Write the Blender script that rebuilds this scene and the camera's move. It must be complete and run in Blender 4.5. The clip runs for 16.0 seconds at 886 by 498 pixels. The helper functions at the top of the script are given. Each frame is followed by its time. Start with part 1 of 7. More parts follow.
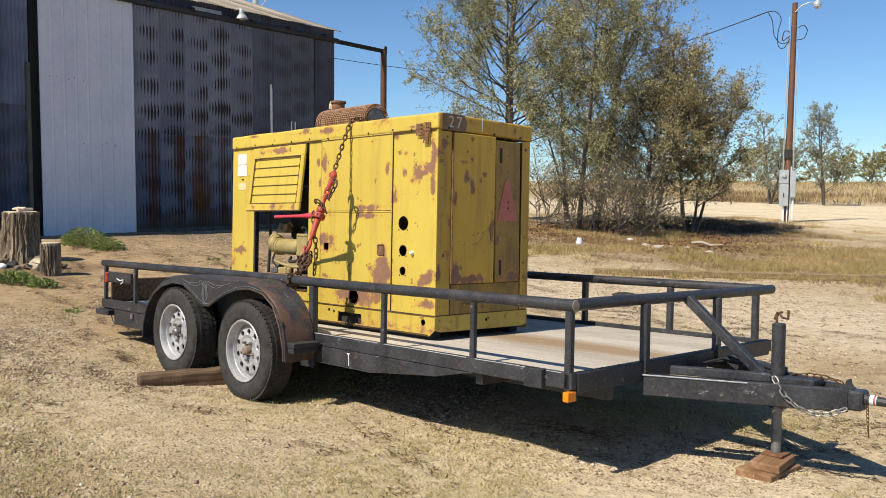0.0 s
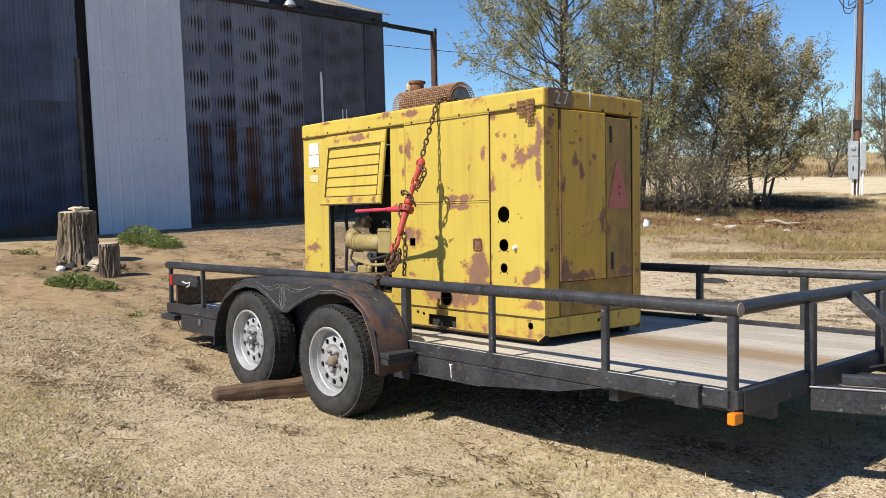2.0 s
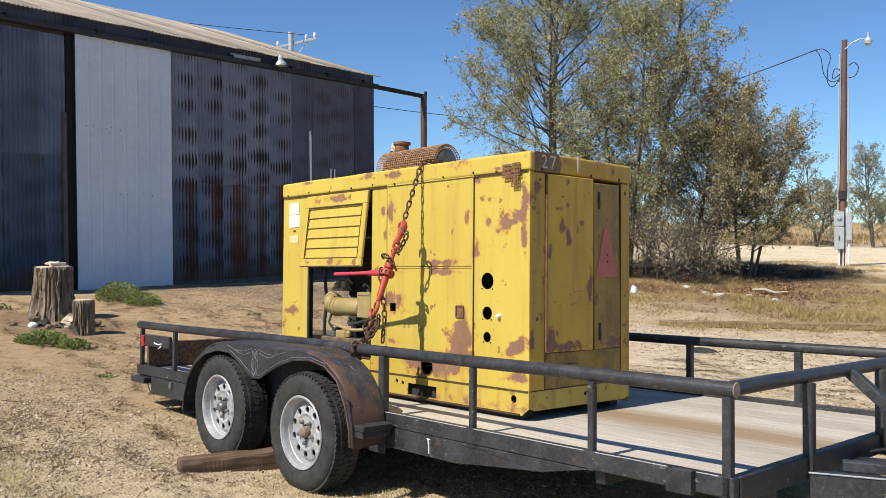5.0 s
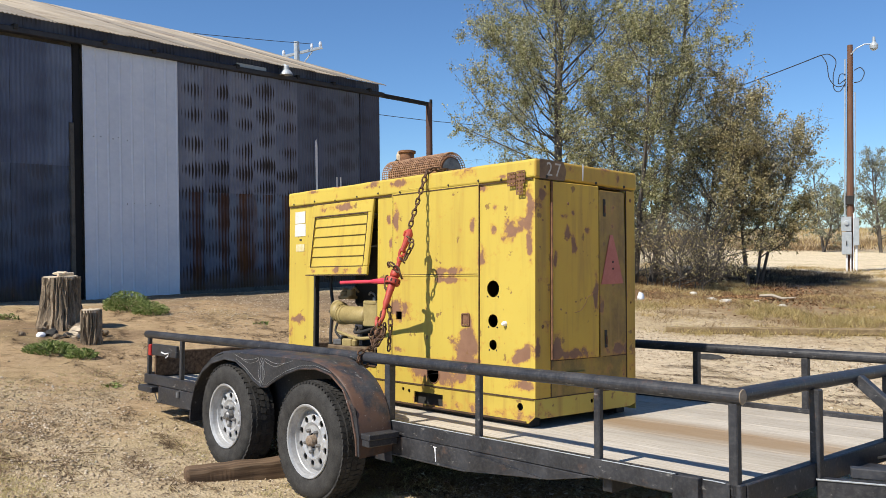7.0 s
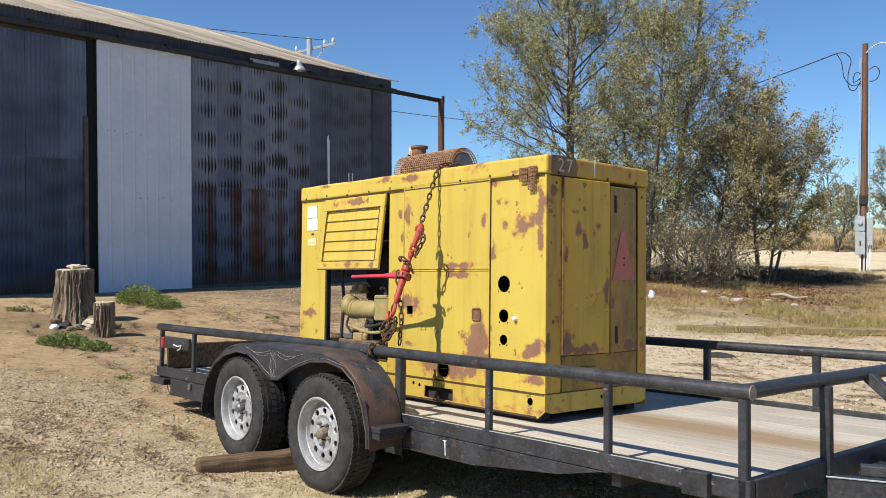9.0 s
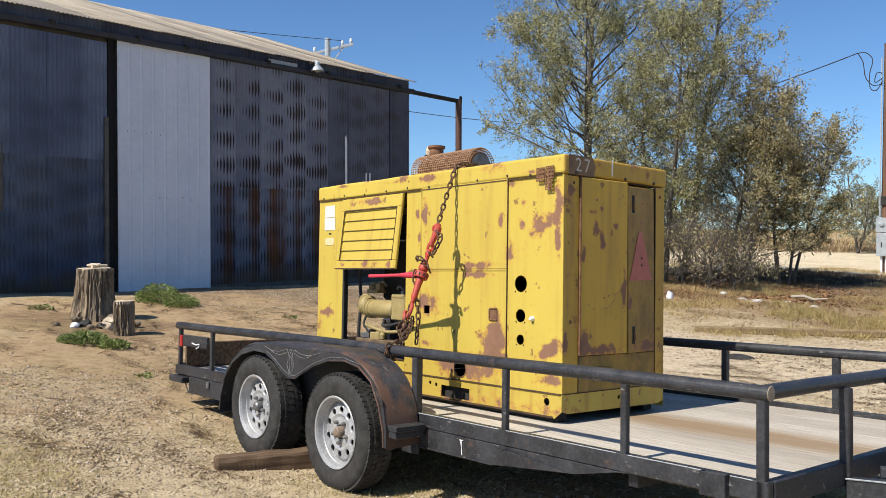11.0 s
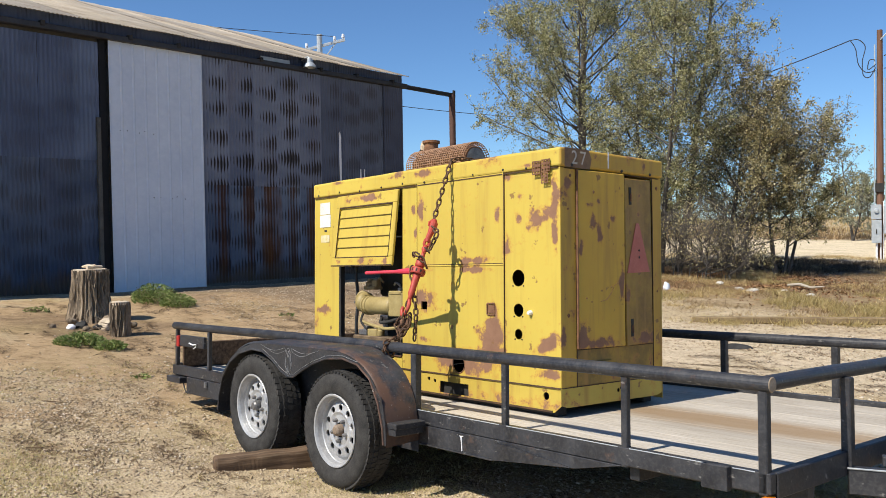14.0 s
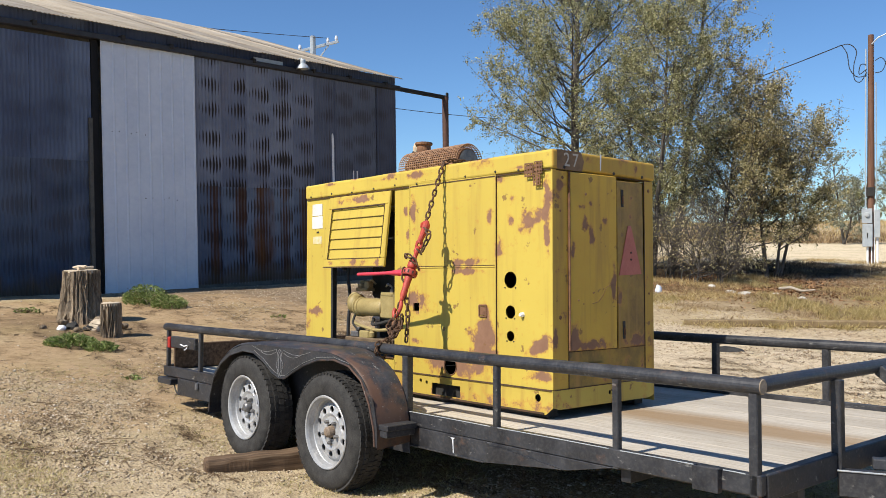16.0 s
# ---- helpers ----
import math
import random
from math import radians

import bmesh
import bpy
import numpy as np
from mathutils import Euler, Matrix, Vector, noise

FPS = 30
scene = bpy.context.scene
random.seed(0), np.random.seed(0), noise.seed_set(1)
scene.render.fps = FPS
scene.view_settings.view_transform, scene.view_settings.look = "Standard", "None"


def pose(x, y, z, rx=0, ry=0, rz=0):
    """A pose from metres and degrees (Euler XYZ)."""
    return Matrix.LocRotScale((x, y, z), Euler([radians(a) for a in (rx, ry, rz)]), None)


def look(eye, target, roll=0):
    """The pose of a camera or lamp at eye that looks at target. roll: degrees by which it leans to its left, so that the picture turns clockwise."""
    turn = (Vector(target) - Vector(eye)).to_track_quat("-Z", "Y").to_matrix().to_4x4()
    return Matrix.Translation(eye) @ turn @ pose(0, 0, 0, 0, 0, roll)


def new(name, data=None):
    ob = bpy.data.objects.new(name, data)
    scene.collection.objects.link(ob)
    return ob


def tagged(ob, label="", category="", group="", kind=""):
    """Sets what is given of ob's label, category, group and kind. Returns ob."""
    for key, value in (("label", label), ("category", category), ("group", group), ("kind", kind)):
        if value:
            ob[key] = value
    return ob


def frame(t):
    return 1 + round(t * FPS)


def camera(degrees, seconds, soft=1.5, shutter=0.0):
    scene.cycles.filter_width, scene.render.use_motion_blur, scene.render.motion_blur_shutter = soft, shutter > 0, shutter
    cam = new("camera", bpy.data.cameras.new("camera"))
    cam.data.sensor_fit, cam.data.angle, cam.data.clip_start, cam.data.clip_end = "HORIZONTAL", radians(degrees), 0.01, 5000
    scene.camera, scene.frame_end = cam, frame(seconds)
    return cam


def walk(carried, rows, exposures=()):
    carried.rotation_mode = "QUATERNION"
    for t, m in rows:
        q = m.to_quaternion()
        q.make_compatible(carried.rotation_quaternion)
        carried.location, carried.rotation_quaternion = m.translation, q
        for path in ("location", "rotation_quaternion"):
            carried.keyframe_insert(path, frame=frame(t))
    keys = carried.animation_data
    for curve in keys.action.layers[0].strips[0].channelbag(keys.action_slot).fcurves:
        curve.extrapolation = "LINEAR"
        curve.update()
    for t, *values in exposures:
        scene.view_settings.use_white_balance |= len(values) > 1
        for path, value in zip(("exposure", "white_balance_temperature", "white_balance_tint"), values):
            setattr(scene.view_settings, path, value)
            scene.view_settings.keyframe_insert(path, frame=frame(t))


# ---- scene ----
# the camera: seconds, place, turn in degrees
PATH = [
    (0.0, 2.333, -3.186, 1.318, 85.42, -0.56, 44.96),
    (0.5, 2.190, -3.127, 1.310, 84.23, -0.36, 44.96),
    (1.0, 2.013, -3.007, 1.332, 84.11, 1.52, 45.87),
    (1.5, 1.817, -3.003, 1.327, 84.26, 1.95, 47.95),
    (2.0, 1.647, -3.008, 1.327, 84.42, 1.36, 47.78),
    (2.5, 1.568, -2.912, 1.338, 85.71, 0.70, 47.76),
    (3.0, 1.517, -2.864, 1.349, 88.43, 0.56, 47.56),
    (3.5, 1.508, -2.842, 1.357, 88.63, 0.55, 47.44),
    (4.0, 1.518, -2.856, 1.349, 88.54, 0.30, 47.20),
    (6.3, 1.537, -2.844, 1.340, 88.77, 0.26, 46.73),
    (6.5, 1.542, -2.851, 1.341, 89.17, 0.30, 46.71),
    (7.0, 1.537, -2.853, 1.345, 89.05, 0.50, 47.45),
    (7.5, 1.538, -2.851, 1.335, 89.00, 0.38, 47.69),
    (8.0, 1.542, -2.849, 1.336, 88.88, 0.32, 47.72),
    (8.5, 1.541, -2.851, 1.333, 88.86, 0.12, 47.69),
    (9.0, 1.548, -2.866, 1.333, 88.85, 0.05, 48.20),
    (9.5, 1.552, -2.862, 1.338, 88.84, -0.16, 49.08),
    (10.0, 1.553, -2.874, 1.328, 88.95, -0.51, 49.07),
    (12.5, 1.546, -2.858, 1.329, 88.57, 0.76, 49.92),
    (13.0, 1.531, -2.856, 1.326, 88.45, 0.72, 49.98),
    (13.5, 1.530, -2.859, 1.331, 88.53, 0.84, 49.76),
    (14.0, 1.531, -2.856, 1.334, 88.50, 0.92, 49.06),
    (14.5, 1.534, -2.858, 1.337, 88.55, 1.05, 48.72),
    (15.0, 1.534, -2.855, 1.335, 88.66, 0.92, 48.72),
    (15.5, 1.530, -2.860, 1.333, 88.62, 0.72, 48.65),
    (16.0, 1.531, -2.852, 1.330, 88.65, 0.70, 48.57),
]
cam = camera(55.40, 16.0, soft=0.8)
walk(cam, [(t, pose(x, y, z, rx, ry, rz)) for t, x, y, z, rx, ry, rz in PATH],
     exposures=((0.0, 0.34, 6850, 10), (0.5, 0.24, 6780, 10), (1.5, 0.34, 6500, 10), (3.0, 0.36, 6500, 10), (16.0, 0.36, 6500, 10)))

# ---- sky, sun ----
SUN_FROM = Vector((-0.066, -0.92, 1.045)).normalized()
world = bpy.data.worlds.new("sky")
scene.world = world
world.use_nodes = True
wn = world.node_tree.nodes
sky = wn.new("ShaderNodeTexSky")
sky.sky_type = "NISHITA"
sky.sun_disc = False
sky.sun_elevation = math.asin(SUN_FROM.z)
sky.sun_rotation = math.atan2(SUN_FROM.x, SUN_FROM.y)
sky.altitude = 1500
sky.air_density = 1.0
sky.dust_density = 0.4
sky.ozone_density = 2.5
wn["Background"].inputs["Strength"].default_value = 0.084
deep = wn.new("ShaderNodeMix")
deep.data_type, deep.blend_type = "RGBA", "MULTIPLY"
deep.inputs["Factor"].default_value = 1.0
deep.inputs[7].default_value = (0.735, 0.99, 1.225, 1)
world.node_tree.links.new(sky.outputs["Color"], deep.inputs[6])
world.node_tree.links.new(deep.outputs[2], wn["Background"].inputs["Color"])
sun_data = bpy.data.lights.new("sun", "SUN")
sun_data.energy = 5.0
sun_data.angle = radians(0.53)
sun_data.color = (1.0, 0.94, 0.83)
sun = new("sun", sun_data)
sun.matrix_world = look(SUN_FROM * 50, (0, 0, 0))

# ---- small helpers ----
TRAILER = Matrix(((0.99934, 0.00179, -0.03641, 0), (0.0, 0.99879, 0.04921, 0), (0.03646, -0.04917, 0.99812, 0), (0, 0, 0, 1)))


def smooth(t):
    t = min(max(t, 0.0), 1.0)
    return t * t * (3 - 2 * t)


def ground_z(x, y):
    z = -0.09 - 0.1 * math.tanh((y + 0.42) / 1.5) - 0.032 * math.exp(-((x + 2.9) / 1.3) ** 2 - ((y + 0.2) / 0.7) ** 2)
    z += 0.45 * smooth((-x - 3.5) / 9.5) * (1 - 0.35 * smooth(y / 12))
    z += 1.3 * smooth((y - 52) / 30)
    z += 0.042 * math.exp(-((x + 1.15) / 0.85) ** 2 - ((y - 0.5) / 0.6) ** 2)
    return z


def mesh_from(bm, name, material, smooth_shade=False):
    me = bpy.data.meshes.new(name)
    bm.normal_update()
    bm.to_mesh(me)
    bm.free()
    for p in me.polygons:
        p.use_smooth = smooth_shade
    for m in (material if isinstance(material, (list, tuple)) else [material]):
        me.materials.append(m)
    return me


def part(name, bm, material, parent, label="", shade=False):
    """One mesh object under a thing or a part, in its parent's own space."""
    ob = new(name, mesh_from(bm, name, material, shade))
    ob.parent = parent
    if label:
        tagged(ob, label)
    return ob


def thing(name, m, label, category, group="", kind=""):
    ob = new(name)
    ob.empty_display_size = 0.1
    ob.matrix_world = m
    return tagged(ob, label, category, group, kind)


def solid(name, bm, material, m, label, category, group="", kind="", shade=False):
    ob = new(name, mesh_from(bm, name, material, shade))
    ob.matrix_world = m
    return tagged(ob, label, category, group, kind)


def box(bm, lo, hi, bevel=0.0, m=None, mat=0, seg=1):
    """A box between two corners, its edges rounded."""
    c = [(a + b) / 2 for a, b in zip(lo, hi)]
    s = [abs(b - a) for a, b in zip(lo, hi)]
    mm = Matrix.Translation(c) @ Matrix.Diagonal((*s, 1))
    r = bmesh.ops.create_cube(bm, size=1, matrix=(m @ mm) if m else mm)
    vs = r["verts"]
    fs = list({f for v in vs for f in v.link_faces})
    if bevel:
        es = list({e for v in vs for e in v.link_edges})
        o = bmesh.ops.bevel(bm, geom=es, offset=bevel, segments=seg, affect="EDGES", profile=0.5)
        fs = list(set(f for f in fs if f.is_valid) | set(o["faces"]))
    for f in fs:
        f.material_index = mat
    return bm


def bar(bm, a, b, w, h, bevel=0.004, mat=0, up=(0, 0, 1)):
    """A square tube from a to b; w across, h upwards."""
    a, b, up = Vector(a), Vector(b), Vector(up)
    d = (b - a)
    z = d.normalized()
    x = up.cross(z)
    if x.length < 1e-4:
        x = Vector((1, 0, 0)).cross(z)
    x.normalize()
    y = z.cross(x)
    m = Matrix((x, y, z)).transposed().to_4x4()
    m.translation = (a + b) / 2
    return box(bm, (-w / 2, -h / 2, -d.length / 2), (w / 2, h / 2, d.length / 2), bevel, m, mat)


def tube(bm, pts, radius, sides=10, mat=0, cap=True, closed=False):
    """A round tube along points; radius is one number or one for each point."""
    pts = [Vector(p) for p in pts]
    n = len(pts)
    rs = radius if isinstance(radius, (list, tuple)) else [radius] * n
    rings = []
    ref = None
    for i, p in enumerate(pts):
        if closed:
            d = (pts[(i + 1) % n] - pts[i - 1]).normalized()
        else:
            d = (pts[min(i + 1, n - 1)] - pts[max(i - 1, 0)]).normalized()
        if ref is None:
            ref = Vector((0, 0, 1)) if abs(d.z) < 0.9 else Vector((1, 0, 0))
        x = ref - d * ref.dot(d)
        x.normalize()
        ref = x
        y = d.cross(x)
        rings.append([bm.verts.new(p + (x * math.cos(k * 2 * math.pi / sides) + y * math.sin(k * 2 * math.pi / sides)) * rs[i]) for k in range(sides)])
    pairs = list(zip(rings, rings[1:])) + ([(rings[-1], rings[0])] if closed else [])
    for r0, r1 in pairs:
        for k in range(sides):
            f = bm.faces.new((r0[k], r0[(k + 1) % sides], r1[(k + 1) % sides], r1[k]))
            f.material_index = mat
            f.smooth = True
    if cap and not closed:
        bm.faces.new(list(reversed(rings[0]))).material_index = mat
        bm.faces.new(rings[-1]).material_index = mat
    return bm


def eased(pts, n=6):
    """A smooth curve through points."""
    pts = [Vector(p) for p in pts]
    out = []
    for i in range(len(pts) - 1):
        p0, p1, p2, p3 = (pts[min(max(i + q, 0), len(pts) - 1)] for q in (-1, 0, 1, 2))
        for q in range(n):
            t = q / n
            out.append(0.5 * (2 * p1 + (p2 - p0) * t + (2 * p0 - 5 * p1 + 4 * p2 - p3) * t * t + (3 * p1 - p0 - 3 * p2 + p3) * t ** 3))
    return out + [pts[-1]]


def lathe(bm, profile, m=None, sides=32, mat=0):
    """Turns (radius, height) points round the z axis."""
    m = m or Matrix()
    rings = []
    for r, z in profile:
        if r < 1e-5:
            rings.append([bm.verts.new(m @ Vector((0, 0, z)))])
        else:
            rings.append([bm.verts.new(m @ Vector((r * math.cos(k * 2 * math.pi / sides), r * math.sin(k * 2 * math.pi / sides), z))) for k in range(sides)])
    for r0, r1 in zip(rings, rings[1:]):
        for k in range(sides):
            a, b = r0[k % len(r0)], r0[(k + 1) % len(r0)]
            c, d = r1[(k + 1) % len(r1)], r1[k % len(r1)]
            vs = []
            for v in (a, b, c, d):
                if v not in vs:
                    vs.append(v)
            if len(vs) > 2:
                bm.faces.new(vs).material_index = mat
    return bm


def sheet(bm, outline, thick, axis="y", mat=0, bevel=0.0):
    """A plate from an outline of (a, b) points: (x, z) along y, (y, z) along x, (x, y) along z; from `thick[0]` to `thick[1]`."""
    def at(p, t):
        return {"y": (p[0], t, p[1]), "x": (t, p[0], p[1]), "z": (p[0], p[1], t)}[axis]
    lo = [bm.verts.new(at(p, thick[0])) for p in outline]
    hi = [bm.verts.new(at(p, thick[1])) for p in outline]
    fs = [bm.faces.new(lo), bm.faces.new(list(reversed(hi)))]
    n = len(outline)
    for i in range(n):
        fs.append(bm.faces.new((lo[i], hi[i], hi[(i + 1) % n], lo[(i + 1) % n])))
    for f in fs:
        f.material_index = mat
    bmesh.ops.recalc_face_normals(bm, faces=fs)
    if bevel:
        es = list({e for f in fs for e in f.edges})
        bmesh.ops.bevel(bm, geom=es, offset=bevel, segments=1, affect="EDGES")
    return bm


def B():
    return bmesh.new()

# ---- materials ----
class Nodes:
    def __init__(self, name):
        self.mat = bpy.data.materials.new(name)
        self.mat.use_nodes = True
        self.t = self.mat.node_tree
        self.bsdf = self.t.nodes["Principled BSDF"]
        self.coord = self.t.nodes.new("ShaderNodeTexCoord")

    def add(self, node_type, **props):
        n = self.t.nodes.new(node_type)
        for k, v in props.items():
            if k == "blend":
                n.blend_type = v
            elif k == "op":
                n.operation = v
            elif k == "dims":
                n.noise_dimensions = v
            elif k == "feature":
                n.feature = v
            elif k == "kind":
                n.data_type = v
        return n

    def put(self, sock, val):
        if isinstance(val, bpy.types.NodeSocket):
            self.t.links.new(val, sock)
        else:
            if isinstance(val, (tuple, list)) and len(val) == 3 and sock.type == "RGBA":
                val = (*val, 1)
            sock.default_value = val

    def space(self, scale=(1, 1, 1), which="Object"):
        m = self.add("ShaderNodeMapping")
        self.put(m.inputs["Vector"], self.coord.outputs[which])
        m.inputs["Scale"].default_value = scale if isinstance(scale, (tuple, list)) else (scale,) * 3
        return m.outputs["Vector"]

    def noise(self, scale, detail=4, rough=0.55, stretch=(1, 1, 1), dist=0.0, which="Object"):
        n = self.add("ShaderNodeTexNoise")
        self.put(n.inputs["Vector"], self.space(stretch, which))
        n.inputs["Scale"].default_value = scale
        n.inputs["Detail"].default_value = detail
        n.inputs["Roughness"].default_value = rough
        n.inputs["Distortion"].default_value = dist
        return n.outputs["Fac"]

    def cells(self, scale, feature="F1", out="Distance", stretch=(1, 1, 1), rand=1.0):
        n = self.add("ShaderNodeTexVoronoi", feature=feature)
        self.put(n.inputs["Vector"], self.space(stretch))
        n.inputs["Scale"].default_value = scale
        n.inputs["Randomness"].default_value = rand
        return n.outputs[out]

    def ramp(self, fac, stops, linear=True):
        n = self.add("ShaderNodeValToRGB")
        e = n.color_ramp.elements
        while len(e) < len(stops):
            e.new(0.5)
        for i, (p, c) in enumerate(stops):
            e[i].position = p
            e[i].color = (*c, 1) if isinstance(c, (tuple, list)) else (c, c, c, 1)
        self.put(n.inputs["Fac"], fac)
        return n.outputs["Color"]

    def mix(self, fac, a, b, blend="MIX"):
        n = self.add("ShaderNodeMix", kind="RGBA", blend=blend)
        self.put(n.inputs["Factor"], fac)
        self.put(n.inputs[6], a)
        self.put(n.inputs[7], b)
        return n.outputs[2]

    def math(self, op, a, b=0.5, c=-0.35):
        n = self.add("ShaderNodeMath", op=op)
        self.put(n.inputs[2], c)
        self.put(n.inputs[0], a)
        self.put(n.inputs[1], b)
        return n.outputs[0]

    def near(self, point, radius, squash=(1, 1, 1)):
        """1 at a point of the thing, 0 past the radius."""
        m = self.add("ShaderNodeMapping")
        m.vector_type = "POINT"
        self.put(m.inputs["Vector"], self.coord.outputs["Object"])
        m.inputs["Location"].default_value = tuple(-p * s / radius for p, s in zip(point, squash))
        m.inputs["Scale"].default_value = tuple(s / radius for s in squash)
        v = self.add("ShaderNodeVectorMath", op="LENGTH")
        self.put(v.inputs[0], m.outputs["Vector"])
        return self.math("SUBTRACT", 1.0, v.outputs["Value"])

    def bump(self, height, strength=0.3, dist=0.01):
        n = self.add("ShaderNodeBump")
        n.inputs["Strength"].default_value = strength
        n.inputs["Distance"].default_value = dist
        self.put(n.inputs["Height"], height)
        self.put(self.bsdf.inputs["Normal"], n.outputs["Normal"])

    def done(self, color, rough=0.6, metal=0.0, spec=None):
        self.put(self.bsdf.inputs["Base Color"], color)
        self.put(self.bsdf.inputs["Roughness"], rough)
        self.put(self.bsdf.inputs["Metallic"], metal)
        if spec is not None:
            self.put(self.bsdf.inputs["Specular IOR Level"], spec)
        return self.mat


def plain(name, c0, c1, scale=6, rough=0.6, metal=0.0, bump=0.15, stretch=(1, 1, 1), detail=5, spec=None, dist=0.004):
    """Two tones in coarse and fine noise, with a little relief."""
    n = Nodes(name)
    a = n.noise(scale, detail, 0.6, stretch)
    b = n.noise(scale * 9, 3, 0.6, stretch)
    f = n.math("ADD", n.math("MULTIPLY", a, 0.65), n.math("MULTIPLY", b, 0.35))
    n.bump(b, bump, dist)
    return n.done(n.ramp(f, [(0.35, c0), (0.65, c1)]), rough, metal, spec)


def yellow_paint(name, spots=(), wear=0.0, dirt_shade=0.0, chip=0.8, dirt_shade_tone=(0.34, 0.235, 0.06), coat=((0.555, 0.42, 0.075), (0.47, 0.345, 0.062))):
    """Faded yellow machine paint, rubbed through to rusty primer in patches."""
    n = Nodes(name)
    big = n.noise(0.9, 3, 0.6)
    fine = n.noise(26, 4, 0.6)
    mid = n.noise(4.2, 8, 0.62, dist=0.3)
    paint = n.mix(n.ramp(big, [(0.35, 0.0), (0.7, 1.0)]), *coat)
    paint = n.mix(n.ramp(fine, [(0.55, 0.0), (0.8, 0.35)]), paint, (0.5, 0.27, 0.04))
    # this tone is dirt on skirt and sill, also painted shade on the front
    paint = n.mix(n.math("MULTIPLY", n.ramp(n.noise(2.6, 6, 0.7), [(0.3, 0.25), (0.65, 1.0)]), dirt_shade), paint, dirt_shade_tone)
    streak = n.noise(9, 5, 0.6, (1.6, 1.6, 0.12))
    paint = n.mix(n.math("MULTIPLY", n.ramp(streak, [(0.52, 0.0), (0.75, 1.0)]), 0.4 + dirt_shade), paint, (0.33, 0.19, 0.05))
    mask = n.math("MULTIPLY_ADD", n.math("ADD", n.math("MULTIPLY", mid, 0.5), n.math("MULTIPLY", n.noise(13, 7, 0.7), 0.5)), 1.7)
    for p, r, squash, gain in spots:
        s = n.near(p, r, squash)
        mask = n.math("ADD", mask, n.math("MULTIPLY", n.math("MAXIMUM", s, 0.0), gain * 0.62))
    worn = n.ramp(mask, [(0.7 - wear, 0.0), (0.78 - wear, 1.0)])
    edge = n.ramp(mask, [(0.62 - wear, 0.0), (0.73 - wear, 0.65)])
    chips = n.ramp(n.noise(11, 5, 0.6), [(0.645, 0.0), (0.67, 1.0)])
    rust = n.mix(n.noise(14, 5, 0.7), (0.165, 0.085, 0.052), (0.3, 0.165, 0.1))
    col = n.mix(edge, paint, (0.46, 0.22, 0.05))
    col = n.mix(worn, col, rust)
    col = n.mix(n.math("MULTIPLY", chips, chip), col, (0.2, 0.105, 0.045))
    n.bump(n.math("SUBTRACT", n.math("MULTIPLY", fine, 0.3), n.math("ADD", worn, chips)), 0.25, 0.002)
    rough = n.ramp(worn, [(0.0, 0.52), (1.0, 0.85)])
    return n.done(col, rough, 0.0, 0.32)


def black_paint(name, wear=0.0, rust_col=(0.16, 0.085, 0.05), spots=(), dust=0.1):
    """Weathered black paint with dust on it and rusty scratches."""
    n = Nodes(name)
    mid = n.noise(6, 7, 0.65)
    fine = n.noise(60, 4, 0.65)
    col = n.mix(n.ramp(mid, [(0.35, 0.0), (0.75, 1.0)]), (0.012, 0.0125, 0.016), (0.045, 0.046, 0.052))
    col = n.mix(n.ramp(fine, [(0.45, 0.0), (0.8, 0.5)]), col, (dust, dust * 0.95, dust * 0.9))
    mask = n.noise(11, 8, 0.7)
    for p, r, squash, gain in spots:
        mask = n.math("ADD", mask, n.math("MULTIPLY", n.math("MAXIMUM", n.near(p, r, squash), 0.0), gain))
    worn = n.ramp(mask, [(0.6 - wear, 0.0), (0.8 - wear, 1.0)])
    col = n.mix(n.math("MULTIPLY", worn, 0.75), col, rust_col)
    scr = n.ramp(n.noise(30, 4, 0.75, (0.35, 1, 1)), [(0.63, 0.0), (0.68, 1.0)])
    col = n.mix(n.math("MULTIPLY", scr, 0.5), col, (0.3, 0.29, 0.27))
    n.bump(fine, 0.2, 0.002)
    return n.done(col, n.ramp(mid, [(0.3, 0.34), (0.7, 0.6)]), 0.0, 0.5)


def wood(name, c0, c1, c2, along=0, grain=40, rough=0.85, stain=None, even=0.76):
    """Weathered timber with the grain along one axis; each board differs."""
    n = Nodes(name)
    st = [1.0, 1.0, 1.0]
    st[along] = 0.045
    g = n.noise(grain, 6, 0.65, tuple(st))
    st2 = [1.0, 1.0, 1.0]
    st2[along] = 0.3
    big = n.noise(2.2, 4, 0.6, tuple(st2))
    info = n.add("ShaderNodeObjectInfo")
    col = n.ramp(g, [(0.3, c0), (0.52, c1), (0.75, c2)])
    col = n.mix(n.ramp(big, [(0.4, 0.0), (0.72, 0.55)]), col, c0)
    tone = n.ramp(info.outputs["Random"], [(0.0, (even + 0.02, even, even - 0.02)), (1.0, (1.08, 1.06, 1.03))])
    col = n.mix(1.0, col, tone, "MULTIPLY")
    if stain:
        s = n.math("MAXIMUM", n.near(*stain), 0.0)
        col = n.mix(n.ramp(n.math("MULTIPLY", s, n.math("ADD", n.noise(5, 4, 0.6, tuple(st2)), 0.3)), [(0.08, 0.0), (0.5, 0.75)]), col, (0.25, 0.155, 0.07))
    n.bump(g, 0.35, 0.003)
    return n.done(col, rough, 0.0, 0.25)


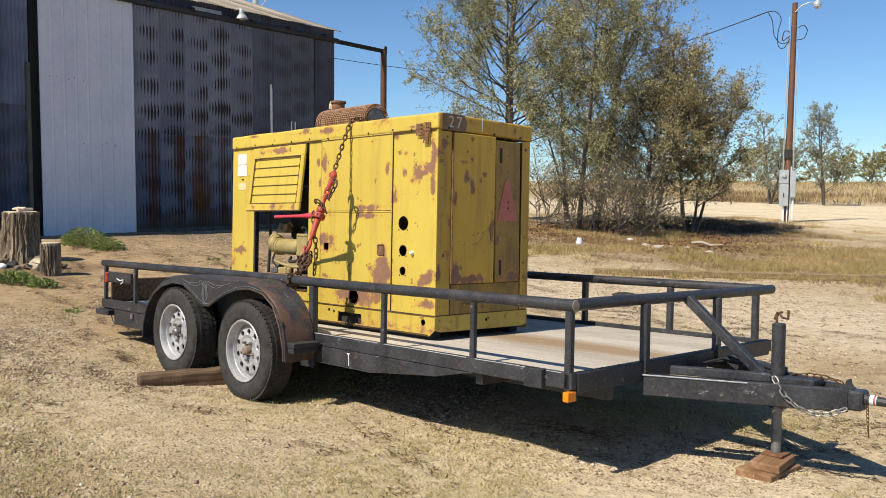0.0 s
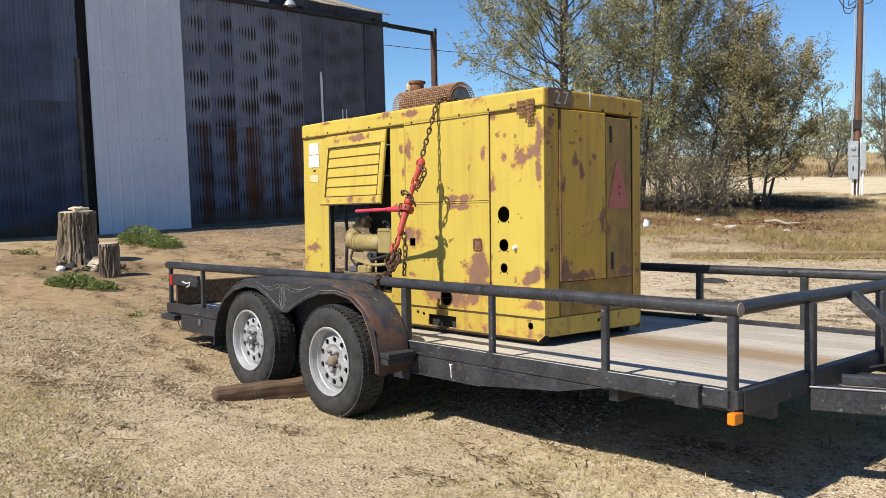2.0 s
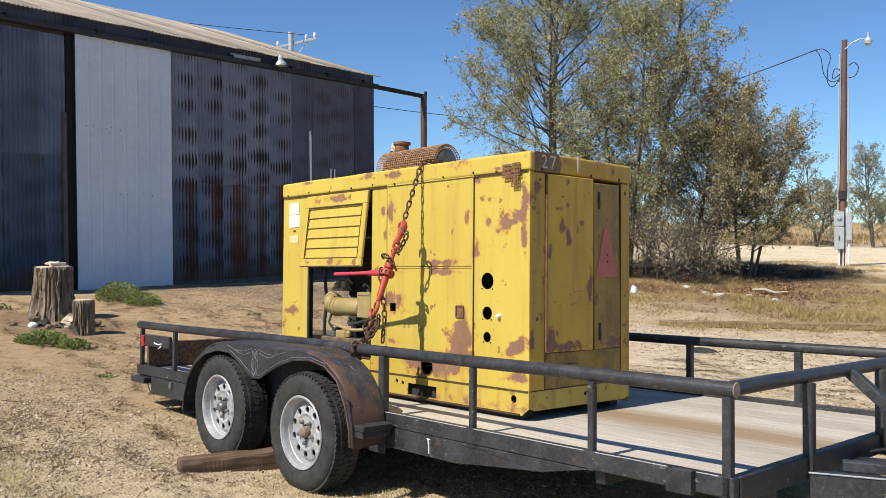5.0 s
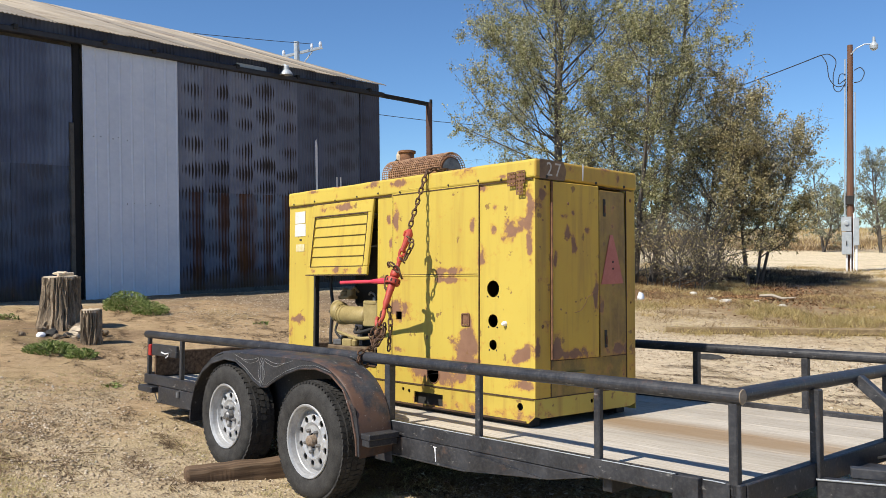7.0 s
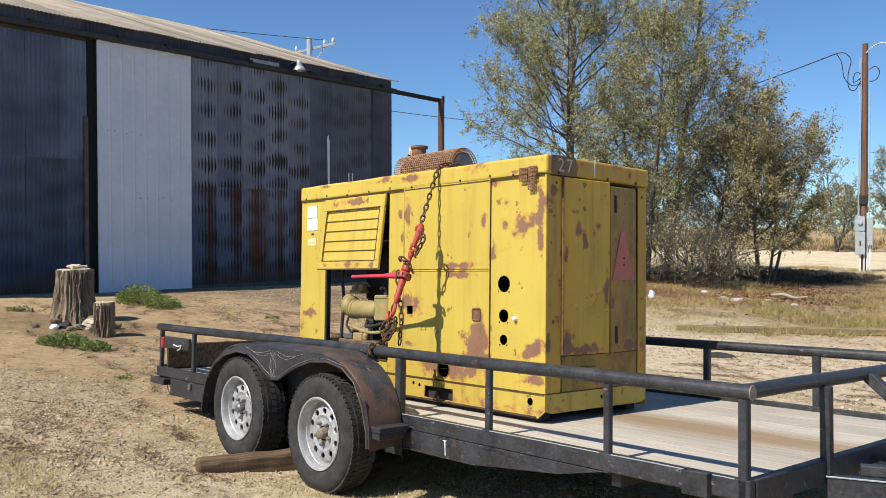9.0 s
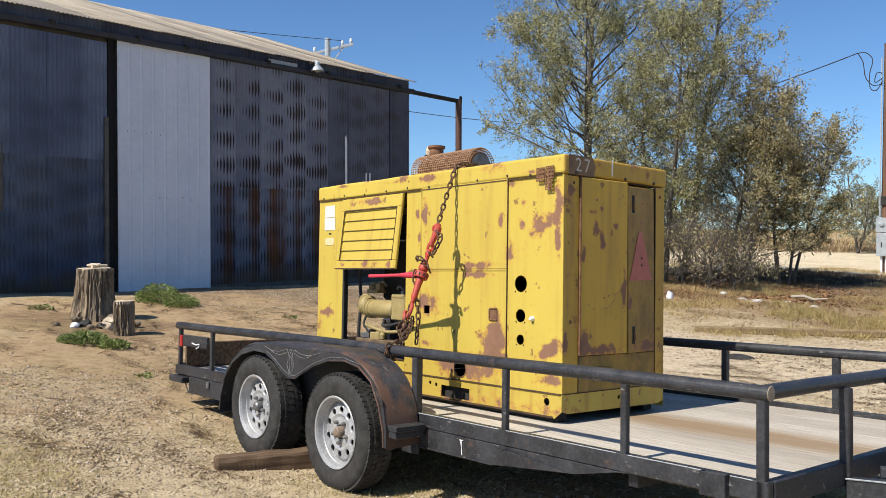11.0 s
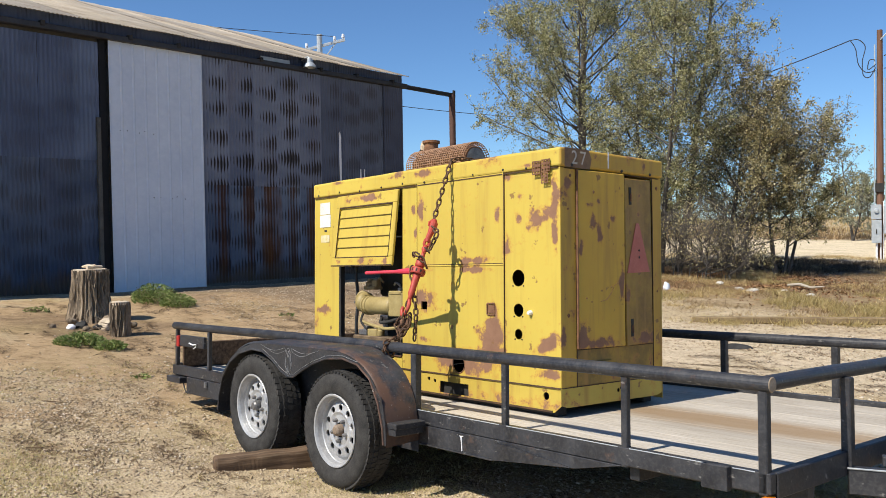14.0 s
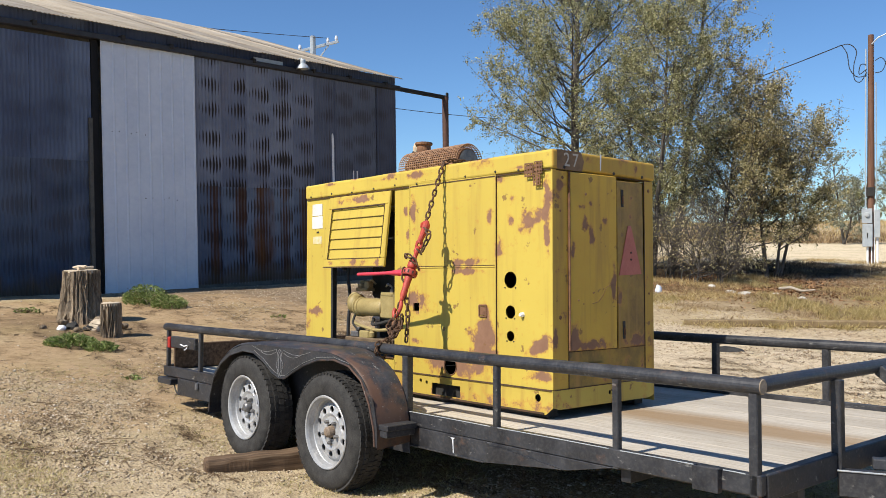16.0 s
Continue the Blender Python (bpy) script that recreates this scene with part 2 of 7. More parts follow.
def soil():
    n = Nodes("dry soil")
    big = n.noise(0.16, 5, 0.6)
    mid = n.noise(1.3, 6, 0.62)
    fine = n.noise(38, 5, 0.7)
    peb = n.cells(42, "F1", "Distance")
    pebc = n.cells(42, "F1", "Color")
    peb2 = n.cells(105, "F1", "Color")
    sand = n.mix(n.ramp(mid, [(0.35, 0.0), (0.7, 1.0)]), (0.42, 0.325, 0.195), (0.575, 0.465, 0.305))
    grit = n.mix(0.5, n.ramp(peb2, [(0.1, (0.16, 0.12, 0.075)), (0.9, (0.66, 0.55, 0.4))]), sand)
    col = n.mix(n.ramp(big, [(0.42, 0.15), (0.6, 0.9)]), sand, grit)
    col = n.mix(n.ramp(n.noise(0.45, 6, 0.65), [(0.48, 0.0), (0.62, 0.6)]), col, (0.31, 0.21, 0.12))
    stony = n.math("MULTIPLY", n.ramp(peb, [(0.25, 1.0), (0.42, 0.0)]), n.ramp(n.noise(0.7, 4, 0.6), [(0.42, 0.0), (0.6, 0.85)]))
    col = n.mix(stony, col, n.ramp(pebc, [(0.0, (0.26, 0.2, 0.15)), (1.0, (0.6, 0.52, 0.42))]))
    # darker earth: damp before the shed, leaf mould under the trees, trodden round the stumps; paler grit in the open
    # yard; the near-black patch at y 20.6 paints in the trees' shadow
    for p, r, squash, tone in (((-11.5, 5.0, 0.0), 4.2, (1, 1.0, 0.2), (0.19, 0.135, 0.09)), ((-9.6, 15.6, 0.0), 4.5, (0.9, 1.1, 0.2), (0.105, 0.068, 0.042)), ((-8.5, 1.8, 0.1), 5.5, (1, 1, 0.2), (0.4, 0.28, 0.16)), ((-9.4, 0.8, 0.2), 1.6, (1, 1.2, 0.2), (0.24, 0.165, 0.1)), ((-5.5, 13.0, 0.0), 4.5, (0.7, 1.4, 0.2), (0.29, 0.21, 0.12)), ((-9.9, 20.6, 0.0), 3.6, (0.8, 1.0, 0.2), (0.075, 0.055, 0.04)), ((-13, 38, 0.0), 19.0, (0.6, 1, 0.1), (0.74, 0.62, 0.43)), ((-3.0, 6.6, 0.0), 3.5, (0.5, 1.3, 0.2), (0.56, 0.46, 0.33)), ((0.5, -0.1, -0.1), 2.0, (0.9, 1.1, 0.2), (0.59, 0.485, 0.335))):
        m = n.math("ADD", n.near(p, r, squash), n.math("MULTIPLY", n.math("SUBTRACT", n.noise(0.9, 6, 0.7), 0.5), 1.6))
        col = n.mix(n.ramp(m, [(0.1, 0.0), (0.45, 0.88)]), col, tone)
    straw = n.ramp(n.noise(0.5, 5, 0.65), [(0.5, 0.0), (0.68, 0.6)])
    col = n.mix(n.math("MULTIPLY", straw, n.ramp(n.noise(55, 4, 0.7, (1, 0.25, 1)), [(0.4, 0.2), (0.6, 1.0)])), col, (0.33, 0.27, 0.12))
    col = n.mix(1.0, col, n.ramp(n.noise(130, 5, 0.85), [(0.3, (0.55, 0.53, 0.5)), (0.5, (0.98, 0.98, 0.98)), (0.72, (1.3, 1.3, 1.28))]), "MULTIPLY")
    col = n.mix(1.0, col, n.ramp(n.noise(7, 6, 0.8), [(0.3, (0.55, 0.52, 0.48)), (0.52, (1.0, 1.0, 1.0)), (0.75, (1.2, 1.2, 1.2))]), "MULTIPLY")
    n.bump(n.math("ADD", fine, n.math("MULTIPLY", n.ramp(peb, [(0.0, 1.0), (0.45, 0.0)]), 1.2)), 0.65, 0.012)
    return n.done(col, 0.95, 0.0, 0.15)


def stones_mat():
    n = Nodes("gravel stones")
    geo = n.add("ShaderNodeNewGeometry")
    col = n.ramp(geo.outputs["Random Per Island"], [(0.0, (0.13, 0.095, 0.065)), (0.4, (0.36, 0.28, 0.19)), (0.8, (0.5, 0.42, 0.315)), (1.0, (0.66, 0.59, 0.49))])
    col = n.mix(n.math("MULTIPLY", n.noise(60, 3), 0.5), col, (0.36, 0.26, 0.16))
    return n.done(col, 0.9, 0.0, 0.2)


def blades_mat(name, c0, c1, c2, back=0.25):
    n = Nodes(name)
    geo = n.add("ShaderNodeNewGeometry")
    col = n.ramp(geo.outputs["Random Per Island"], [(0.0, c0), (0.55, c1), (1.0, c2)])
    n.bsdf.inputs["Transmission Weight"].default_value = 0.0
    tr = n.add("ShaderNodeBsdfTranslucent")
    n.put(tr.inputs["Color"], col)
    mx = n.add("ShaderNodeMixShader")
    mx.inputs[0].default_value = back
    n.done(col, 0.65, 0.0, 0.25)
    n.t.links.new(n.bsdf.outputs[0], mx.inputs[1])
    n.t.links.new(tr.outputs[0], mx.inputs[2])
    n.t.links.new(mx.outputs[0], n.t.nodes["Material Output"].inputs["Surface"])
    return n.mat


PITCH = 0.0775


def tin(name, base0, base1, rust=0.0, streak=0.0, seed=0.0):
    """Old galvanised sheet: grey bloom, dark bands where it was rubbed, rust that runs down."""
    n = Nodes(name)
    info = n.add("ShaderNodeObjectInfo")
    big = n.noise(0.7 + seed * 0.1, 4, 0.6)
    col = n.mix(n.ramp(big, [(0.35, 0.0), (0.65, 1.0)]), base0, base1)
    tone = n.ramp(info.outputs["Random"], [(0.0, (0.66, 0.68, 0.74)), (1.0, (1.16, 1.14, 1.1))])
    col = n.mix(1.0, col, tone, "MULTIPLY")
    # dark stains in rows, tooth-shaped where they follow the ribs, stronger towards one side of each sheet
    sep = n.add("ShaderNodeSeparateXYZ")
    n.put(sep.inputs[0], n.coord.outputs["Object"])
    rib = n.math("SINE", n.math("MULTIPLY_ADD", sep.outputs[0], 2 * math.pi / PITCH, -2 * math.pi * 1.97 / PITCH - math.pi / 2))
    column = n.math("DIVIDE", n.math("SUBTRACT", sep.outputs[0], 1.97), 8 * PITCH)
    u = n.math("FRACT", column)
    pick = n.add("ShaderNodeTexWhiteNoise", dims="1D")
    n.put(pick.inputs["W"], n.math("ADD", n.math("FLOOR", column), seed))
    hue = n.add("ShaderNodeSeparateColor")
    n.put(hue.inputs[0], pick.outputs["Color"])
    one, two = hue.outputs[0], hue.outputs[1]
    rows = n.math("SINE", n.math("ADD", n.math("MULTIPLY", sep.outputs[2], 2 * math.pi / 0.53), n.math("ADD", n.math("MULTIPLY", one, 6.28), n.math("MULTIPLY", n.noise(0.9, 2), 2.5))))
    side = n.math("SUBTRACT", 1.0, n.math("MULTIPLY", n.math("ABSOLUTE", n.math("SUBTRACT", u, n.math("MULTIPLY_ADD", two, 0.45, 0.45))), 2.0))
    low = n.math("MULTIPLY", n.math("SUBTRACT", 4.9, sep.outputs[2]), 0.05)
    blotch = n.math("ADD", n.math("ADD", n.math("MULTIPLY", rows, 0.17), n.math("MULTIPLY", side, 0.3)), n.math("ADD", n.math("MULTIPLY_ADD", n.noise(1.3, 4, 0.6), 1.05, -0.15), low))
    stain = n.math("ADD", blotch, n.math("MULTIPLY", rib, 0.2))
    dark = n.ramp(stain, [(0.68, 0.0), (0.88, 1.0)])
    col = n.mix(n.math("MULTIPLY", dark, streak), col, (0.02, 0.019, 0.022))
    if rust > 0.5:
        edge = n.math("ADD", n.math("MULTIPLY", side, 0.5), n.math("ADD", n.math("MULTIPLY", n.noise(2.2, 4, 0.6, (1, 1, 0.3)), 0.9), n.math("MULTIPLY", rib, 0.1)))
        col = n.mix(n.ramp(edge, [(0.68, 0.0), (0.9, 0.85)]), col, n.mix(n.noise(9, 4), (0.04, 0.018, 0.012), (0.115, 0.055, 0.032)))
    run = n.math("MULTIPLY", n.ramp(n.noise(2.4, 4, 0.6, (1, 1, 0.1)), [(0.5, 0.0), (0.64, 1.0)]), n.ramp(n.noise(0.9, 5, 0.6, (1, 1, 0.7)), [(0.42, 0.0), (0.62, 1.0)]))
    col = n.mix(n.math("MULTIPLY", run, rust), col, n.mix(n.noise(12, 4), (0.1, 0.045, 0.02), (0.2, 0.1, 0.045)))
    if streak > 0.2:
        foot = n.math("ADD", n.math("MULTIPLY", n.math("SUBTRACT", 0.75, sep.outputs[2]), 1.4), n.math("SUBTRACT", n.noise(3.0, 5, 0.65, (1, 1, 0.5)), 0.5))
        col = n.mix(n.ramp(foot, [(0.1, 0.0), (0.55, 0.75)]), col, (0.17, 0.125, 0.085))
    n.bump(n.noise(25, 4), 0.1, 0.003)
    return n.done(col, 0.5, 0.0, 0.5)


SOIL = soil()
STONE = stones_mat()
BLACK = black_paint("worn black paint")
BLACK_DUSTY = black_paint("dusty black paint", 0.0, (0.09, 0.07, 0.055), (), 0.11)
BLACK_RUSTY = black_paint("rusty black paint", 0.03, (0.12, 0.062, 0.036), [((-2.0, -0.16, 0.36), 0.34, (1, 1, 1), 0.34), ((-2.2, -0.25, 0.66), 0.4, (1, 4, 1.4), 0.3), ((-2.8, -0.1, 0.74), 0.8, (1, 4, 1), 0.16)])
RUBBER = plain("tyre rubber", (0.02, 0.0195, 0.019), (0.058, 0.055, 0.052), 14, 0.8, bump=0.1, spec=0.2)
SILVER = plain("silver wheel paint", (0.29, 0.29, 0.295), (0.5, 0.5, 0.5), 7, 0.42, 0.3, bump=0.05)
STEEL = plain("bare grey steel", (0.12, 0.12, 0.125), (0.28, 0.27, 0.26), 16, 0.5, 0.6)
RUST = plain("brown rust", (0.09, 0.04, 0.022), (0.26, 0.13, 0.065), 22, 0.9, bump=0.4)
CHAINRUST = plain("rusty chain steel", (0.045, 0.026, 0.017), (0.16, 0.085, 0.045), 40, 0.75, 0.3)
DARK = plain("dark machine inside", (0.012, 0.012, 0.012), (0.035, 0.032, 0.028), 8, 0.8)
DECK = wood("bleached deck boards", (0.3, 0.265, 0.215), (0.49, 0.45, 0.39), (0.6, 0.565, 0.51), 0, 110, 0.85, ((-0.75, 1.05, 0.43), 1.3, (0.8, 4.2, 1)), 0.94)
BLOCKWOOD = wood("grey brown beam", (0.045, 0.03, 0.02), (0.145, 0.095, 0.06), (0.26, 0.19, 0.125), 0, 34)
PADWOOD = wood("reddish block wood", (0.15, 0.08, 0.04), (0.3, 0.175, 0.095), (0.42, 0.27, 0.165), 0, 26)
POLEWOOD = wood("pole timber", (0.12, 0.06, 0.04), (0.22, 0.12, 0.08), (0.3, 0.18, 0.12), 2, 14)
CUTWOOD = plain("sawn stump top", (0.45, 0.36, 0.25), (0.62, 0.52, 0.4), 9, 0.9)
ORANGE = plain("amber plastic", (0.75, 0.2, 0.008), (0.85, 0.26, 0.01), 4, 0.3)
REDLENS = plain("red lamp lens", (0.3, 0.012, 0.01), (0.42, 0.02, 0.015), 6, 0.3)
REDPAINT = plain("red paint", (0.3, 0.035, 0.025), (0.52, 0.07, 0.04), 34, 0.55, bump=0.25)
PINKPAINT = plain("faded red handle paint", (0.55, 0.03, 0.06), (0.65, 0.06, 0.09), 20, 0.45)
WHITE = plain("white paper", (0.72, 0.72, 0.74), (0.85, 0.85, 0.85), 8, 0.7)
WHITETIN = plain("white painted sheet", (0.56, 0.6, 0.68), (0.68, 0.71, 0.77), 1.2, 0.55, 0.0, 0.06)
GALV = plain("galvanised box steel", (0.36, 0.4, 0.43), (0.5, 0.53, 0.55), 9, 0.5, 0.3)
OLIVE = plain("tan engine paint", (0.24, 0.18, 0.065), (0.4, 0.31, 0.13), 12, 0.55)
WIRE = plain("black wire", (0.015, 0.015, 0.017), (0.03, 0.03, 0.032), 20, 0.6)
SEAM = plain("grimy seam", (0.03, 0.018, 0.01), (0.11, 0.06, 0.03), 14, 0.9)
# rubbed places on the near side (x, z, half width, half height), then those on the front
SIDE_WEAR = ((-1.55, 1.45, 0.095, 0.07), (-1.7, 1.46, 0.03, 0.056), (-1.42, 1.56, 0.03, 0.18), (-1.42, 1.34, 0.03, 0.07), (-1.68, 1.58, 0.04, 0.04), (-1.76, 1.7, 0.053, 0.026),
             (-1.85, 1.5, 0.025, 0.05), (-1.79, 1.32, 0.027, 0.064), (-2.07, 1.235, 0.2, 0.027), (-2.04, 1.18, 0.19, 0.02), (-2.54, 1.55, 0.034, 0.1), (-2.62, 1.56, 0.023, 0.044),
             (-2.6, 1.41, 0.02, 0.051), (-2.48, 0.98, 0.11, 0.065), (-1.92, 0.77, 0.12, 0.1), (-2.12, 0.63, 0.4, 0.08), (-2.51, 0.75, 0.044, 0.028), (-3.67, 0.9, 0.09, 0.034),
             (-3.76, 0.81, 0.046, 0.041), (-1.45, 0.8, 0.07, 0.045), (-1.51, 0.75, 0.073, 0.042), (-1.47, 0.62, 0.071, 0.03), (-2.77, 1.81, 0.06, 0.037), (-2.87, 1.79, 0.073, 0.019),
             (-3.15, 1.83, 0.079, 0.014), (-3.47, 1.81, 0.072, 0.017), (-2.5, 1.79, 0.12, 0.025), (-1.61, 1.75, 0.05, 0.015), (-1.88, 0.87, 0.055, 0.13))
GEN_SPOTS = [((x, 0.46, z), 1.55 * max(a, b), (max(a, b) / a, 1, max(a, b) / b), 0.62) for x, z, a, b in SIDE_WEAR]
GEN_SPOTS += [((-1.38, 0.52, 1.64), 0.05, (1, 1.4, 1), 0.6), ((-1.38, 0.49, 0.83), 0.07, (1, 2.5, 1), 0.6), ((-1.38, 0.9, 0.6), 0.2, (1, 1, 2.5), 0.3),
              ((-1.38, 0.62, 1.8), 0.25, (1, 1, 3.5), 0.4), ((-1.38, 1.15, 1.82), 0.3, (1, 1, 4), 0.35), ((-2.0, 0.5, 1.83), 0.3, (1, 2, 4), 0.35), ((-1.38, 1.36, 0.9), 0.3, (1, 3, 0.7), 0.3)]
# warmer coat for front-facing parts: the front's warm light put into the paint
FRONT_WARM = ((0.6, 0.385, 0.05), (0.51, 0.31, 0.042))
YELLOW = yellow_paint("worn yellow paint", GEN_SPOTS)
YELLOW_CLEAN = yellow_paint("yellow panel paint", (), -0.06, 0.0, 0.15)
YELLOW_FLAP = yellow_paint("yellow frame paint", [((u, 0, -0.47), 0.07, (1, 1, 1.6), 0.55) for u in (0.08, 0.22, 0.36, 0.5, 0.62)] + [((u, 0, -0.035), 0.1, (1, 1, 2.4), 0.5) for u in (0.15, 0.3, 0.42)], 0.02)
YELLOW_GRIME = yellow_paint("grimy yellow sill paint", GEN_SPOTS, 0.06, 1.0, dirt_shade_tone=(0.1, 0.07, 0.035), coat=FRONT_WARM)
YELLOW_SKIRT = yellow_paint("scuffed yellow skirt paint", [((u, 0.46, 0.45), 0.25, (1, 1, 4), 0.4) for u in (-3.3, -2.7, -2.2, -1.8, -1.45)], 0.03, 0.3)
# rubbed places on the front doors (y from the hinge, z, half width, half height)
DOOR_WEAR = ((0.17, 1.38, 0.024, 0.056), (0.16, 1.55, 0.02, 0.024), (0.08, 1.53, 0.04, 0.016), (0.11, 1.45, 0.024, 0.05), (0.28, 1.46, 0.025, 0.02), (0.02, 1.28, 0.02, 0.1), (0.17, 0.775, 0.18, 0.035),
             (0.03, 0.84, 0.04, 0.07), (0.35, 1.1, 0.02, 0.09), (-0.1, 0.78, 0.12, 0.04), (-0.25, 1.03, 0.025, 0.06), (-0.12, 1.6, 0.03, 0.03))
DOOR_SPOTS = [((0.01, y, z), 1.55 * max(a, b), (1, max(a, b) / a, max(a, b) / b), 0.62) for y, z, a, b in DOOR_WEAR]
YELLOW_DOOR = yellow_paint("worn yellow door paint", DOOR_SPOTS, -0.01, 0.35, dirt_shade_tone=(0.45, 0.24, 0.045), coat=FRONT_WARM)
# right door: dirt plus the shade of its turned face, in the colour
YELLOW_SHADED = yellow_paint("dull door paint with dirt and shade", DOOR_SPOTS, -0.01, 1.0, dirt_shade_tone=(0.16, 0.085, 0.03), coat=FRONT_WARM)
# front panels: some dirt, the rest is shade mixed into the coat
YELLOW_FRONT = yellow_paint("yellow front paint with dirt and shade", GEN_SPOTS, 0.03, 0.4, dirt_shade_tone=(0.4, 0.21, 0.045), coat=FRONT_WARM)

# ---- the ground, one sheet to the horizon ----
def spaced(lo, hi, far, step):
    """Coordinates: even steps between lo and hi, then ever wider ones out to far."""
    xs = list(np.arange(lo, hi + 1e-6, step))
    s = step
    x = hi
    while x < far:
        s *= 1.22
        x += s
        xs.append(x)
    s, x, left = step, lo, []
    while x > -far:
        s *= 1.22
        x -= s
        left.append(x)
    return left[::-1] + xs


gx = spaced(-14.0, 6.0, 2500, 0.09)
gy = spaced(-4.0, 14.0, 2500, 0.09)
verts = []
for yy in gy:
    for xx in gx:
        rough = 0.03 * (noise.noise((xx * 0.5, yy * 0.5, 0)) + 0.45 * noise.noise((xx * 2.3, yy * 2.3, 7)) + 0.22 * noise.noise((xx * 6.1, yy * 6.1, 3)))
        verts.append((xx, yy, ground_z(xx, yy) + rough))
nx = len(gx)
faces = [(j * nx + i, j * nx + i + 1, (j + 1) * nx + i + 1, (j + 1) * nx + i) for j in range(len(gy) - 1) for i in range(nx - 1)]
gm = bpy.data.meshes.new("ground")
gm.from_pydata(verts, [], faces)
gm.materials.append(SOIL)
for p in gm.polygons:
    p.use_smooth = True
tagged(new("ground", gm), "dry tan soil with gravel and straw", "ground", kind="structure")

# ---- the shed ----
WALL_A = Vector((-14.13, 2.69, 0))
WALL_DIR = Vector((-1.07, 7.72, 0)).normalized()
WALL_OUT = Vector((WALL_DIR.y, -WALL_DIR.x, 0))
SHED = Matrix((WALL_DIR, -WALL_OUT, Vector((0, 0, 1)))).transposed().to_4x4()
SHED.translation = WALL_A
# in the shed's own space: x along the front, y into the shed, z up; 0 is the near edge of the white door
S0, S1, DEPTH, EAVE, RIDGE = -9.0, 7.78, 12.0, 5.14, 7.12
TIN_A = tin("dull blue-grey sheet", (0.095, 0.15, 0.31), (0.16, 0.235, 0.44), 0.05, 0.3, 1)
TIN_E = tin("blotched blue-grey sheet", (0.08, 0.13, 0.26), (0.17, 0.24, 0.42), 0.1, 0.5, 6)
TIN_B = tin("stained galvanised sheet", (0.15, 0.205, 0.36), (0.235, 0.3, 0.48), 0.15, 0.95, 2)
TIN_C = tin("rusty galvanised sheet", (0.13, 0.2, 0.36), (0.23, 0.32, 0.52), 0.9, 0.85, 3)
TIN_D = tin("dark sheet", (0.085, 0.12, 0.225), (0.125, 0.17, 0.3), 0.04, 0.5, 4)
ROOF = tin("pale rusty roof sheet", (0.4, 0.33, 0.24), (0.52, 0.45, 0.35), 0.4, 0.0, 5)
SHED_WOOD = plain("grey framing timber", (0.06, 0.055, 0.05), (0.13, 0.12, 0.1), 5, 0.9)


def corrugated(x0, x1, z0, z1, y, pitch=PITCH, amp=0.011, per=6, flat=False):
    """A sheet with its ribs upright, 3 mm thick, its outer side at y."""
    bm = B()
    n = max(2, int((x1 - x0) / pitch * per))
    front, back = [], []
    for i in range(n + 1):
        x = x0 + (x1 - x0) * i / n
        w = amp * math.cos((x - x0) / pitch * 2 * math.pi)
        if flat:
            ph = ((x - x0) / 0.24) % 1
            w = amp * (1 if ph < 0.12 else 0)
        front.append((bm.verts.new((x, y - w, z0)), bm.verts.new((x, y - w, z1))))
        back.append((bm.verts.new((x, y - w + 0.003, z0)), bm.verts.new((x, y - w + 0.003, z1))))
    for a, b in zip(front, front[1:]):
        f = bm.faces.new((a[0], b[0], b[1], a[1])); f.smooth = not flat
    for a, b in zip(back, back[1:]):
        bm.faces.new((a[0], a[1], b[1], b[0]))
    for side in (0, 1):
        for a, b, c, d in zip(front, front[1:], back[1:], back):
            bm.faces.new((a[side], d[side], c[side], b[side]))
    return bm


def panel(parent, name, bm, material):
    ob = new(name, mesh_from(bm, name, material))
    for p in ob.data.polygons:
        p.use_smooth = True
    ob.parent = parent
    return ob


# structural core behind the sheets, left out at the door gap, which a black sheet fills
def wall(name, lo, hi, label):
    return solid(name, box(B(), lo, hi), SHED_WOOD, SHED, label, "wall", kind="structure")


wall_front = wall("wall_front", (-0.02, 0.1, -0.2), (S1 - 0.1, 0.2, EAVE - 0.05), "shed front framing under corrugated sheets")
wall_front_b = wall("wall_front_side", (S0, 0.1, -0.2), (-0.14, 0.2, EAVE - 0.05), "shed front framing under blue-grey sheets")
wall_right = wall("wall_side", (S1 - 0.1, 0.1, -0.2), (S1, DEPTH, EAVE - 0.05), "plain side wall of the tin shed")
wall_left = wall("wall_side_far", (S0 - 0.1, 0.1, -0.2), (S0, DEPTH, EAVE - 0.05), "plain end wall of the tin shed")
wall_back = wall("wall_back", (S0, DEPTH, -0.2), (S1, DEPTH + 0.1, EAVE - 0.05), "plain back wall of the tin shed")
# sheets left of the gap: upper and lower courses
for i, (a, b) in enumerate(((-0.62, -0.15), (-1.24, -0.62), (-1.86, -1.24), (-2.48, -1.86), (-3.1, -2.48), (-3.64, -3.1), (-4.3, -3.64), (-5.0, -4.3), (-5.7, -5.0), (-6.4, -5.7))):
    panel(wall_front_b, "sheet", corrugated(a, b - 0.004, 2.64, 4.78, 0.052 - 0.006 * (i % 2)), TIN_A)
    if b < -2.0 and a > -3.7:
        panel(wall_front_b, "sheet", corrugated(a, b - 0.004, 0.15, 1.7, 0.07 - 0.006 * (i % 2)), TIN_E)
        continue
    panel(wall_front_b, "sheet", corrugated(a, b - 0.004, 0.15, 2.68, 0.072 - 0.006 * (i % 2)), TIN_E)
